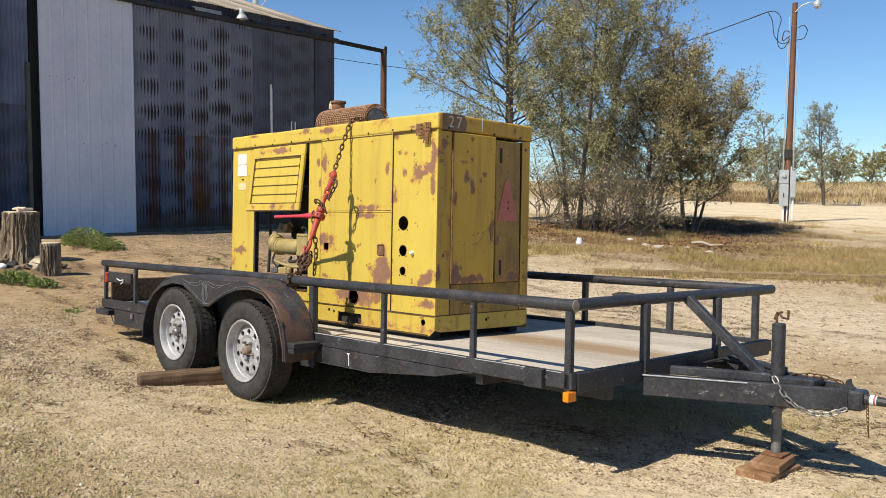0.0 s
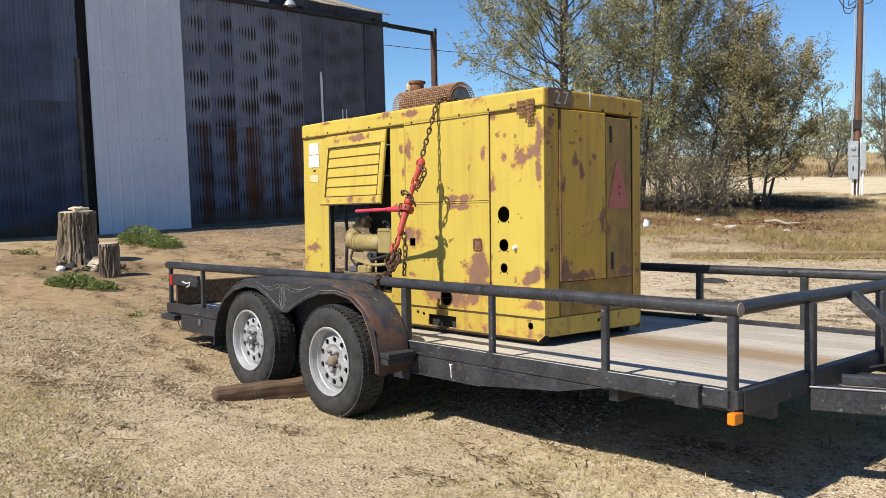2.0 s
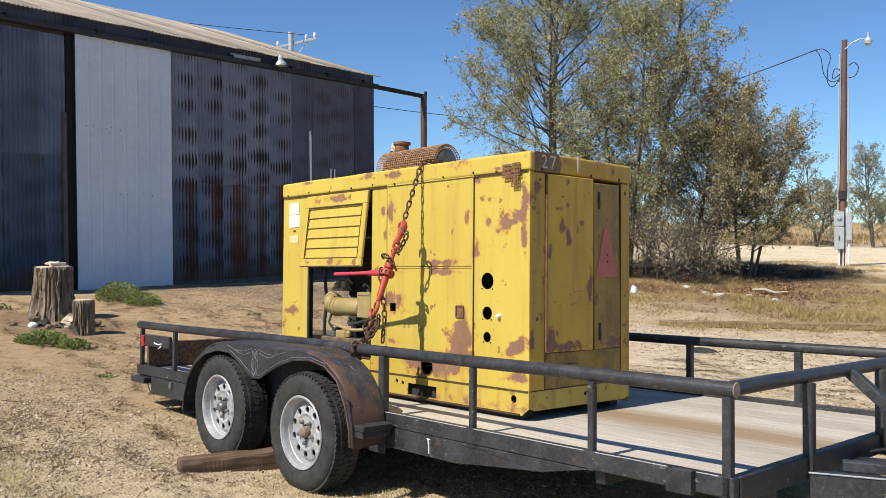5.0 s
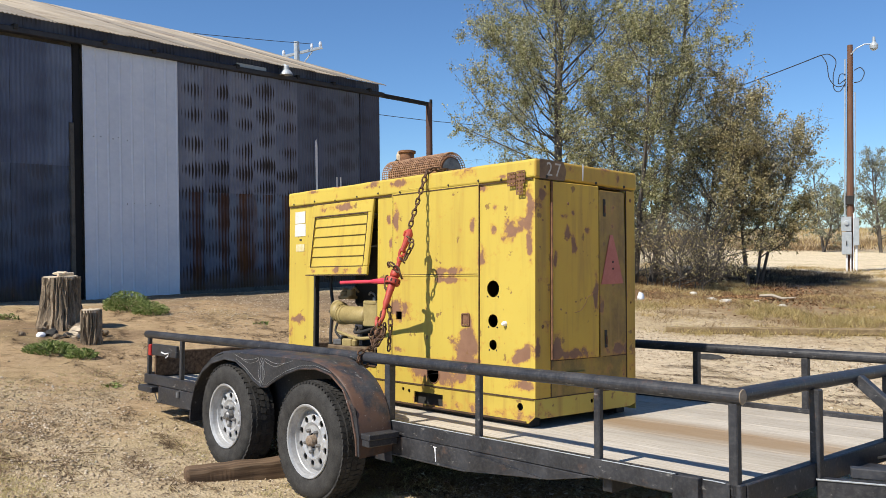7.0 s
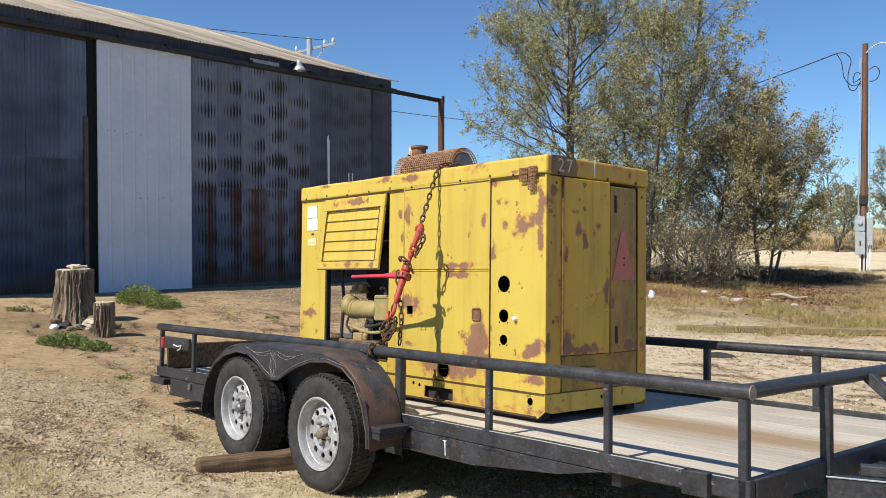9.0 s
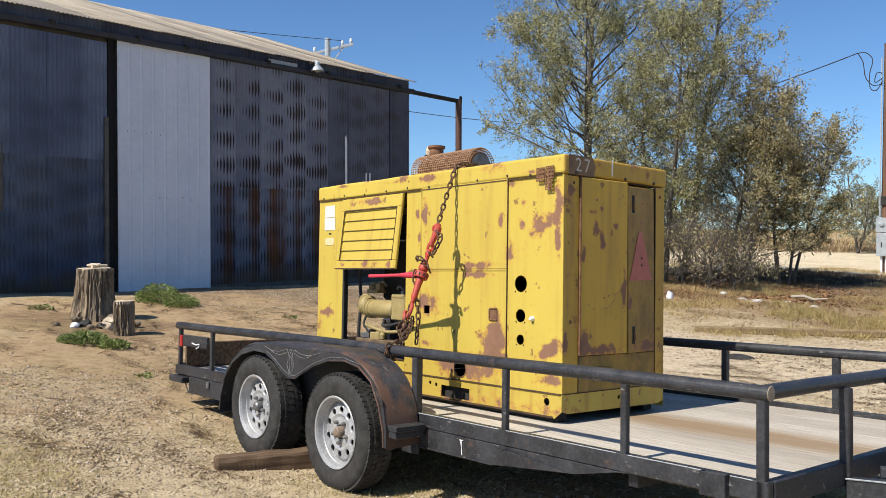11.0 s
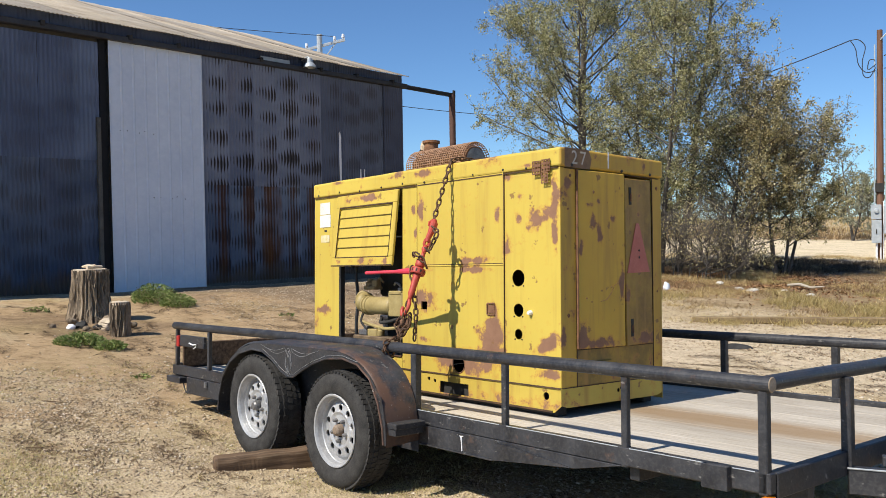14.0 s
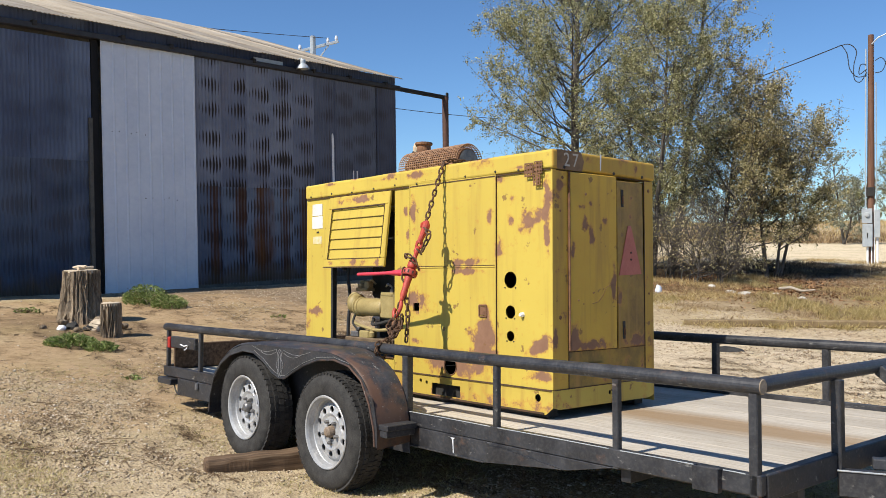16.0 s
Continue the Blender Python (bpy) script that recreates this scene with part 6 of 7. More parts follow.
# pads under the jack
bm = B(); box(bm, (-0.17, -0.095, 0), (0.17, 0.095, 0.06), 0.008, seg=2); solid("jack_pad", bm, PADWOOD, pose(0.54, 0.99, -0.178, 1, 2, 88), "thick brown wooden pad on the gravel", "wood block")
bm = B(); box(bm, (-0.13, -0.075, 0), (0.13, 0.075, 0.042), 0.006, seg=2); solid("jack_block", bm, PADWOOD, pose(0.555, 1.0, -0.117, 0, 1, 96), "reddish wooden block under the jack foot", "wood block")

BARK = plain("furrowed bark", (0.05, 0.034, 0.022), (0.4, 0.31, 0.21), 13, 0.95, 0.0, 1.0, (1, 1, 0.16), 7, dist=0.02)


def stump(x, y, r, h, flare, label, seed):
    n, rows = 96, 14
    bm = B()
    rings = []
    for j in range(rows + 1):
        t = j / rows
        ring = []
        for k in range(n):
            a = 2 * math.pi * k / n
            fur = 0.09 * noise.noise((math.cos(a) * 2.5 + seed, math.sin(a) * 2.5, t * 1.2)) - 0.52 * abs(noise.noise((math.cos(a) * 8, math.sin(a) * 8 + seed, t * 1.5 + 0.5 * noise.noise((a * 2, t * 3, seed))))) + 0.12
            rr = r * (1 + flare * (1 - t) ** 3 * (1 + 0.8 * noise.noise((math.cos(a) * 2, math.sin(a) * 2, seed))) + fur)
            zz = h * t + (0.012 * noise.noise((a * 2, seed, 1)) if j == rows else 0)
            ring.append(bm.verts.new((rr * math.cos(a), rr * math.sin(a), zz)))
        rings.append(ring)
    for r0, r1 in zip(rings, rings[1:]):
        for k in range(n):
            bm.faces.new((r0[k], r0[(k + 1) % n], r1[(k + 1) % n], r1[k]))
    ob = thing("tree_stump", rest(x, y, seed * 40, -0.04), label, "stump", "stumps by the shed")
    part("trunk", bm, BARK, ob)
    bm = B()
    c = bm.verts.new((0, 0, h + 0.006))
    ring = []
    for k in range(n):
        a = 2 * math.pi * k / n
        rr = r * 0.97
        ring.append(bm.verts.new((rr * math.cos(a), rr * math.sin(a), h + 0.008 + 0.006 * noise.noise((a * 3, 1, seed)))))
    low = [bm.verts.new((v.co.x, v.co.y, h - 0.03)) for v in ring]
    for k in range(n):
        bm.faces.new((c, ring[k], ring[(k + 1) % n]))
        bm.faces.new((ring[k], low[k], low[(k + 1) % n], ring[(k + 1) % n]))
    part("sawn_face", bm, CUTWOOD, ob, "pale sawn top")
    return ob


stump(-10.0, 0.93, 0.215, 0.7, 0.4, "tall furrowed tree stump with a pale sawn top", 1.0)
stump(-8.72, 0.85, 0.11, 0.43, 0.12, "short upright log section with a pale sawn top", 2.0)
# bits on and round the tall stump
gz = ground_z(-10.05, 0.78)
bm = B(); tube(bm, [(-0.13, 0.1, 0.02), (0.0, 0.0, 0.03), (0.1, -0.04, 0.03), (0.16, -0.06, 0.05)], [0.012, 0.025, 0.022, 0.008], 8); solid("wood_offcut", bm, CUTWOOD, pose(-10.02, 0.9, gz + 0.67, 0, 0, 40), "pale broken offcut on the stump", "wood")
bm = B(); tube(bm, [(-0.12, 0, 0.02), (0.1, 0.02, 0.025)], [0.025, 0.018], 8); solid("wood_offcut", bm, CUTWOOD, pose(-9.93, 0.98, gz + 0.665, 0, 0, 100), "pale split stick on the stump", "wood")
for i, (dx, dy, s, c) in enumerate(((0.75, -0.33, 0.055, WHITE), (0.72, -0.18, 0.08, DARK), (0.78, 0.12, 0.11, CUTWOOD), (0.9, -0.2, 0.045, BARK), (1.0, 0.25, 0.05, BARK), (0.62, -0.5, 0.04, BARK), (0.85, 0.4, 0.06, BARK), (0.5, 0.22, 0.1, BARK), (0.62, 0.3, 0.08, BARK), (0.4, -0.2, 0.07, BARK), (0.95, 0.02, 0.05, CUTWOOD), (0.88, -0.05, 0.06, DARK))):
    bm = B()
    bmesh.ops.create_icosphere(bm, subdivisions=2, radius=s)
    for v in bm.verts:
        v.co *= 1 + 0.5 * noise.noise(v.co * 14 + Vector((i * 3.3, 0, 0)))
        v.co.z *= 0.7
    solid("wood_chunk", bm, c, pose(-10.05 + dx, 0.78 + dy, ground_z(-10.05 + dx, 0.78 + dy) + s * 0.4, 0, 0, i * 50), ("white scrap lying by the stump", "dark scrap lying by the stump", "pale wood chunk by the stump")[i] if i < 3 else "brown bark chunk on the soil", "wood", "chunks by the stump")
for i in range(9):
    a = random.uniform(0, 6.28)
    x, y = -9.2 + random.uniform(-0.4, 0.5), 0.75 + random.uniform(-0.5, 0.5)
    L = random.uniform(0.2, 0.45)
    bm = B(); tube(bm, [(0, 0, 0.01), (L * 0.5, 0.02, 0.05), (L, -0.02, 0.03 + 0.1 * random.random())], [0.009, 0.007, 0.003], 6)
    solid("stick", bm, BARK, rest(x, y, math.degrees(a)), "thin brown stick lying on the soil", "stick", "sticks by the stump")

# long timber and scraps beyond the trailer
bm = B(); bar(bm, (-5.6, 8.27, -0.125), (-1.4, 11.47, -0.125), 0.12, 0.1, 0.012); solid("long_timber", bm, wood("tan old timber", (0.13, 0.09, 0.05), (0.25, 0.185, 0.105), (0.36, 0.28, 0.17), 0, 12), Matrix(), "long brown timber lying along the grass edge", "timber")
bm = B(); bmesh.ops.create_icosphere(bm, subdivisions=3, radius=0.2)
for v in bm.verts:
    v.co = Vector((v.co.x * 1.0, v.co.y * 0.7, max(v.co.z * 0.25, -0.01))) * (1 + 0.3 * noise.noise(v.co * 5))
solid("rubber_scrap", bm, RUBBER, rest(-3.85, 6.5, 20), "flat dark rubber scrap on the gravel", "scrap")
PALE = plain("pale broken concrete", (0.38, 0.35, 0.3), (0.6, 0.56, 0.5), 9, 0.9)
for i, (x, y, s) in enumerate(((-7.6, 13.1, 0.12), (-7.25, 13.05, 0.13), (-6.92, 13.7, 0.08), (-6.2, 13.3, 0.09), (-7.0, 13.2, 0.07), (-8.5, 13.9, 0.1), (-5.0, 14.6, 0.08))):
    bm = B(); bmesh.ops.create_icosphere(bm, subdivisions=2, radius=s)
    for v in bm.verts:
        v.co *= 1 + 0.45 * noise.noise(v.co * 7 + Vector((i, 2 * i, 0)))
        v.co.z *= 0.45
    solid("concrete_lump", bm, PALE, rest(x, y, i * 70, s * 0.2), "pale broken concrete lump in dry grass", "rubble", "lumps by the trees")
bm = B(); tube(bm, [(0, 0, 0.05), (0.4, 0.05, 0.09), (0.9, 0.0, 0.06), (1.2, 0.12, 0.1)], [0.03, 0.035, 0.025, 0.012], 7); solid("fallen_branch", bm, plain("grey dead wood", (0.3, 0.26, 0.2), (0.46, 0.41, 0.34), 12, 0.9), rest(-7.3, 14.6, -35), "bleached fallen branch under the trees", "branch")
bm = B(); bmesh.ops.create_icosphere(bm, subdivisions=3, radius=0.075)
for v in bm.verts:
    v.co *= 1 + 0.5 * noise.noise(v.co * 9) + 0.2 * noise.noise(v.co * 24)
    v.co.z = abs(v.co.z) * 2.0
solid("plastic_bag", bm, WHITETIN, rest(-8.6, 12.0), "crumpled white plastic bag in the grass", "bag")

# ---- utility pole with meter boxes ----
PX, PY = -9.97, 26.07
pole = thing("utility_pole", pose(PX, PY, ground_z(PX, PY)), "brown wooden utility pole with meter boxes and a yard light", "pole")
bm = B(); tube(bm, [(0, 0, -0.2), (0, 0, 3), (0.0, 0, 7.48)], [0.12, 0.11, 0.085], 18); part("mast", bm, POLEWOOD, pole)
away = Vector((-0.37, 0.93, 0)).normalized()
side = Vector((0.93, 0.37, 0)).normalized()


def facing(u, n, z):
    """A place beside the mast: u along the row of boxes, n towards the yard."""
    return side * u - away * n + Vector((0, 0, z))


FACE = Matrix((side, away, Vector((0, 0, 1)))).transposed().to_4x4()
for name, u0, u1, z0, z1, lab in (("meter_box", -0.27, 0.04, 1.32, 1.8, "grey meter box"), ("switch_box", -0.25, 0.05, 0.55, 1.3, "pale blue-grey switch box"), ("conduit_box", 0.1, 0.27, 0.85, 1.76, "tall white cable box")):
    bm = B(); box(bm, (u0, -0.3, z0), (u1, -0.13, z1), 0.012, FACE); part(name, bm, GALV if name != "conduit_box" else GALV, pole, lab)
bm = B(); lathe(bm, [(0, 0.06), (0.07, 0.05), (0.08, 0.0)], FACE @ pose(-0.11, -0.3, 1.6, 90, 0, 0), 16); part("meter_glass", bm, GALV, pole)
bm = B(); box(bm, (-0.12, -0.33, 0.85), (-0.09, -0.3, 1.0), 0.004, FACE); part("switch_lever", bm, DARK, pole)
for u, z0, z1, r in ((-0.1, -0.1, 0.56, 0.035), (0.02, -0.1, 0.6, 0.02), (0.19, -0.1, 0.9, 0.035), (0.1, -0.1, 1.9, 0.018), (-0.16, 1.75, 7.0, 0.022), (0.16, 1.75, 5.9, 0.018)):
    bm = B(); tube(bm, [facing(u, 0.17, z0), facing(u, 0.17, min(z1, 2.5)), facing(u * 0.92, 0.14, z1)], r, 8); part("conduit", bm, WHITE if z0 < 1 else GALV, pole)
bm = B(); box(bm, (-0.16, -0.16, 2.2), (0.12, 0.14, 2.5), 0.01, FACE); part("strap", bm, DARK, pole)
bm = B(); tube(bm, [facing(0.02, 0.09, 7.15), facing(0.2, 0.12, 7.34), facing(0.45, 0.14, 7.44), facing(0.62, 0.15, 7.42)], 0.02, 8); part("lamp_arm", bm, GALV, pole)
bm = B(); lathe(bm, [(0.0, 0.3), (0.04, 0.28), (0.05, 0.12), (0.12, 0.04), (0.13, 0.0), (0.12, -0.09), (0.06, -0.15), (0.0, -0.16)], Matrix.Translation(facing(0.7, 0.15, 7.36)), 16); part("yard_lamp", bm, GALV, pole, "white yard light")


for loop in (((-0.12, 6.25), (-0.3, 5.95), (-0.48, 6.05), (-0.5, 6.5), (-0.42, 6.95), (-0.62, 7.2), (-0.86, 7.2)),
             ((-0.12, 6.15), (-0.4, 6.12), (-0.62, 6.4), (-0.7, 6.9), (-0.86, 7.2)),
             ((-0.12, 6.35), (-0.34, 6.2), (-0.3, 6.5), (-0.14, 6.5)),
             ((0.12, 6.2), (0.32, 6.25), (0.42, 6.5), (0.3, 6.68), (0.12, 6.6))):
    bm = B(); tube(bm, eased([facing(u, 0.18, z) for u, z in loop]), 0.014, 6); part("service_loop", bm, WIRE, pole)
# crossarm pole far behind the shed
FP = Vector((-32.07, 18.85, 0))
far_pole = thing("utility_pole", pose(FP.x, FP.y, 0.0), "weathered grey power pole with a crossarm behind the shed", "pole")
bm = B(); tube(bm, [(0, 0, -0.5), (0, 0, 10.4)], [0.17, 0.13], 12); part("mast", bm, GALV, far_pole)
acr = Vector((0.62, 0.78, 0))
bm = B(); bar(bm, acr * -1.2 + Vector((0, 0, 9.55)), acr * 1.2 + Vector((0, 0, 10.15)), 0.1, 0.12, 0.01); part("crossarm", bm, GALV, far_pole)
for u in (-1.15, -0.6, 0.7, 1.1):
    c = acr * u + Vector((0, 0, 9.87 + 0.25 * u))
    bm = B(); lathe(bm, [(0, 0.28), (0.06, 0.26), (0.08, 0.12), (0.04, 0.0)], Matrix.Translation(c), 10); part("insulator", bm, WHITETIN, far_pole)
for u in (-0.75, 0.75):
    bm = B(); bar(bm, (0, 0, 9.0), acr * u + Vector((0, 0, 9.8 + 0.25 * u)), 0.05, 0.05, 0.004); part("arm_brace", bm, GALV, far_pole)


def wire(name, a, b, drop, r, label):
    bm = B(); tube(bm, sag(a, b, drop, 24), r, 5); solid(name, bm, WIRE, Matrix(), label, "wire")


top = Vector((PX, PY, ground_z(PX, PY)))
wire("power_line", top + facing(-0.86, 0.2, 7.2), (-26, 30, 6.3), 0.35, 0.018, "thin service line from the pole into the trees")
wire("power_line", FP + acr * -1.15 + Vector((0, 0, 9.85)), FP + Vector((-6, -38, 10.6)), 0.7, 0.014, "thin power line high over the shed")
wire("power_line", FP + acr * 0.7 + Vector((0, 0, 10.3)), FP + Vector((-5, -38, 11.2)), 0.7, 0.014, "thin power line high over the shed")
wire("power_line", FP + Vector((0, 0, 7.6)), (-22, 40, 7.2), 0.7, 0.016, "thin line between the shed and the trees")

# ---- trees ----
TWIG = plain("grey-brown bark twigs", (0.05, 0.042, 0.035), (0.17, 0.147, 0.122), 3, 0.9)
LEAF_A = blades_mat("olive autumn leaves", (0.1, 0.102, 0.045), (0.41, 0.395, 0.185), (0.68, 0.64, 0.39), 0.46)
LEAF_B = blades_mat("tan olive leaves", (0.115, 0.1, 0.045), (0.44, 0.38, 0.18), (0.7, 0.61, 0.37), 0.46)
LEAF_C = blades_mat("dull grey-green leaves", (0.13, 0.14, 0.09), (0.27, 0.28, 0.19), (0.45, 0.45, 0.34), 0.3)
DRYSTEM = blades_mat("dry stems", (0.12, 0.08, 0.045), (0.25, 0.18, 0.1), (0.4, 0.31, 0.19), 0.1)


def quads(name, centres, along, across, material, parent=None, fold=True):
    """Many small leaves: a pointed four-sided blade for each centre."""
    n = len(centres)
    c, a, w = (np.asarray(v, float) for v in (centres, along, across))
    vs = np.empty((n, 4, 3))
    vs[:, 0] = c - a
    vs[:, 1] = c + w - 0.15 * a
    vs[:, 2] = c + a
    vs[:, 3] = c - w - 0.15 * a
    me = bpy.data.meshes.new(name)
    me.vertices.add(4 * n)
    me.vertices.foreach_set("co", vs.ravel())
    me.loops.add(4 * n)
    me.loops.foreach_set("vertex_index", np.arange(4 * n, dtype=np.int32))
    me.polygons.add(n)
    me.polygons.foreach_set("loop_start", np.arange(0, 4 * n, 4, dtype=np.int32))
    me.update(calc_edges=True)
    me.materials.append(material)
    ob = new(name, me)
    ob.parent = parent
    return ob


def tubes_mesh(name, segs, material, parent, sides=4):
    """Tapered straight pieces (a, b, ra, rb) joined into one mesh."""
    n = len(segs)
    A = np.array([s[0] for s in segs]); Bq = np.array([s[1] for s in segs])
    ra = np.array([s[2] for s in segs]); rb = np.array([s[3] for s in segs])
    d = Bq - A
    d /= np.linalg.norm(d, axis=1)[:, None] + 1e-9
    ref = np.where(np.abs(d[:, 2:3]) < 0.9, np.array([[0, 0, 1.0]]), np.array([[1.0, 0, 0]]))
    x = np.cross(ref, d); x /= np.linalg.norm(x, axis=1)[:, None] + 1e-9
    y = np.cross(d, x)
    vs = np.empty((n, 2, sides, 3))
    for k in range(sides):
        o = x * math.cos(2 * math.pi * k / sides) + y * math.sin(2 * math.pi * k / sides)
        vs[:, 0, k] = A + o * ra[:, None]
        vs[:, 1, k] = Bq + o * rb[:, None]
    base = np.arange(n)[:, None, None] * 2 * sides
    k = np.arange(sides)[None, :, None]
    k2 = (k + 1) % sides
    f = np.concatenate([base + k, base + k2, base + sides + k2, base + sides + k], axis=2).reshape(-1)
    me = bpy.data.meshes.new(name)
    me.vertices.add(n * 2 * sides)
    me.vertices.foreach_set("co", vs.ravel())
    me.loops.add(len(f))
    me.loops.foreach_set("vertex_index", f.astype(np.int32))
    me.polygons.add(len(f) // 4)
    me.polygons.foreach_set("loop_start", np.arange(0, len(f), 4, dtype=np.int32))
    me.update(calc_edges=True)
    me.materials.append(material)
    ob = new(name, me)
    ob.parent = parent
    return ob


def tree(x, y, height, width, low, limbs, subs, twigs, leaves, leaf, material, label, seed, stems=1, droop=0.0, shape=0.75, trunk_r=0.16, name="tree", lean=(0, 0), fine=1.0, broad=0.6, hollow=0.15):
    rng = np.random.default_rng(seed)
    ob = thing(name, rest(x, y, 0, -0.05), label, "tree")
    segs, lc, la, lw = [], [], [], []

    def branch(p, d, length, r, n, bend):
        """Walks a crooked branch; gives its points."""
        pts = [np.array(p, float)]
        d = np.array(d, float)
        for i in range(n):
            d = d + rng.normal(0, bend, 3)
            d[2] += 0.06 - droop
            d /= np.linalg.norm(d)
            pts.append(pts[-1] + d * length / n)
        for i in range(n):
            segs.append((pts[i], pts[i + 1], r * (1 - 0.8 * i / n), r * (1 - 0.8 * (i + 1) / n)))
        return pts

    for s in range(stems):
        a = rng.uniform(0, 6.28)
        tilt = 0.0 if stems == 1 else 0.22
        d0 = np.array([math.cos(a) * tilt + lean[0], math.sin(a) * tilt + lean[1], 1.0])
        d0 /= np.linalg.norm(d0)
        hh = height * (1.0 if s == 0 else rng.uniform(0.6, 0.92))
        n = 9
        trunk = branch((rng.normal(0, 0.15) * (stems > 1), rng.normal(0, 0.15) * (stems > 1), 0), d0, hh * 0.96, trunk_r * (1 if s == 0 else 0.7), n, 0.045)
        count = limbs // stems
        for i in range(count):
            t = low + (0.97 - low) * (i + rng.uniform(0, 1)) / count
            k = min(int(t * n), n - 1)
            p = trunk[k] + (trunk[k + 1] - trunk[k]) * (t * n - k)
            az = i * 2.4 + rng.uniform(-0.5, 0.5)
            u = (t - low) / (1 - low)
            reach = width * 0.5 * math.sin(math.pi * min(1, (u * 0.86 + 0.12)) ** shape) ** 0.7 * rng.uniform(0.65, 1.15) + 0.25
            up = 0.35 + 0.75 * u + rng.uniform(-0.15, 0.2)
            d = np.array([math.cos(az), math.sin(az), up])
            d /= np.linalg.norm(d)
            L = branch(p, d, reach, (0.012 + 0.011 * reach) * fine, 5, 0.13)
            for j in range(subs):
                q = rng.uniform(hollow, 1.0)
                kk = min(int(q * 5), 4)
                sp = L[kk] + (L[kk + 1] - L[kk]) * (q * 5 - kk)
                sd = (L[kk + 1] - L[kk]) / (np.linalg.norm(L[kk + 1] - L[kk]) + 1e-9) + rng.normal(0, 0.6, 3)
                sd[2] += 0.15
                sd /= np.linalg.norm(sd)
                S = branch(sp, sd, rng.uniform(0.35, 0.8) * (0.5 + reach * 0.28), 0.008 * fine, 3, 0.2)
                dense = rng.choice([0.12, 0.5, 1.0, 1.6, 2.4], p=[0.17, 0.2, 0.28, 0.2, 0.15])
                for m in range(twigs):
                    q2 = rng.uniform(0.2, 1.0)
                    k3 = min(int(q2 * 3), 2)
                    tp = S[k3] + (S[k3 + 1] - S[k3]) * (q2 * 3 - k3)
                    td = (S[k3 + 1] - S[k3]) + rng.normal(0, 0.25, 3)
                    td /= np.linalg.norm(td)
                    tl = rng.uniform(0.15, 0.4)
                    segs.append((tp, tp + td * tl, 0.004 * fine, 0.0015))
                    if leaves:
                        nl = rng.poisson(leaves * dense)
                        w = rng.uniform(0, 1, nl)[:, None]
                        c = tp + td * tl * (0.15 + w) + rng.normal(0, 0.045, (nl, 3))
                        ad = td + rng.normal(0, 0.75, (nl, 3))
                        ad /= np.linalg.norm(ad, axis=1)[:, None]
                        wd = np.cross(ad, rng.normal(0, 1, (nl, 3)))
                        wd /= np.linalg.norm(wd, axis=1)[:, None] + 1e-9
                        sz = leaf * rng.uniform(0.6, 1.3, nl)[:, None]
                        lc.append(c); la.append(ad * sz); lw.append(wd * sz * broad)
    tubes_mesh("trunk", segs, TWIG, ob)
    if lc:
        quads("crown", np.concatenate(lc), np.concatenate(la), np.concatenate(lw), material, ob)
    return ob


tree(-13.75, 15.7, 10.2, 7.2, 0.2, 84, 15, 7, 12, 0.029, LEAF_A, "tall olive-green elm with thinning autumn leaves", 11, 1, shape=0.85, trunk_r=0.2, fine=0.6, hollow=0.42)
tree(-11.05, 15.75, 8.8, 3.8, 0.2, 62, 13, 6, 9, 0.029, LEAF_A, "slim olive-green tree with several grey trunks", 12, 2, shape=0.95, trunk_r=0.13, fine=0.6)
tree(-12.4, 16.6, 5.0, 3.0, 0.35, 16, 10, 6, 8, 0.029, LEAF_A, "olive-green tree between the taller ones", 21, 2, shape=0.85, trunk_r=0.08, fine=0.8)
tree(-9.75, 16.9, 5.4, 3.7, 0.2, 50, 11, 6, 9.5, 0.029, LEAF_B, "broad tan-green bushy tree with low boughs", 13, 3, shape=0.85, trunk_r=0.08, fine=0.8)
tree(-8.85, 17.55, 4.6, 2.8, 0.24, 38, 11, 6, 9.5, 0.029, LEAF_B, "low tan-green bushy tree with drooping sides", 14, 3, shape=0.85, trunk_r=0.07, fine=0.8)
tree(-20.8, 49.0, 5.6, 3.0, 0.1, 36, 7, 5, 5, 0.05, LEAF_C, "small pale olive tree far across the field", 16, 2, shape=0.9, trunk_r=0.1)
tree(-17.2, 48.5, 6.0, 3.6, 0.12, 36, 7, 5, 4, 0.05, LEAF_C, "thin grey-green tree far behind the pole", 17, 2, shape=0.7, trunk_r=0.1)
for i, (x, y, h, w) in enumerate(((-34.0, 84.0, 2.4, 7.0), (-29.0, 82.0, 1.9, 6.0), (-25.0, 80.0, 1.7, 6.0), (-20.5, 79.0, 2.0, 6.0), (-38.5, 85.0, 2.8, 7.0))):
    tree(x, y, h, w, 0.05, 22, 6, 5, 9, 0.085, LEAF_A, "low dull green bush out at the horizon", 18 + 30 * i, 3, shape=1.0, trunk_r=0.05, name="bush")
tree(-42.0, 62.0, 6.5, 7.0, 0.05, 26, 7, 6, 10, 0.13, LEAF_A, "distant olive bush past the shed corner", 20, 3, shape=1.0)

# bare brush at the foot of the trees
for i, (x, y, h, w) in enumerate(((-10.1, 14.9, 2.0, 1.6), (-9.4, 14.7, 1.6, 1.7), (-9.0, 15.0, 1.3, 1.2), (-11.6, 14.8, 2.0, 1.8), (-10.8, 14.6, 1.5, 1.4), (-9.2, 15.8, 2.6, 2.0))):
    tree(x, y, h, w, 0.1, 30, 5, 4, 1.2, 0.028, LEAF_B, "leafless grey-brown brush under the trees", 40 + i, 6, shape=0.8, trunk_r=0.016, name="bush", fine=0.7)


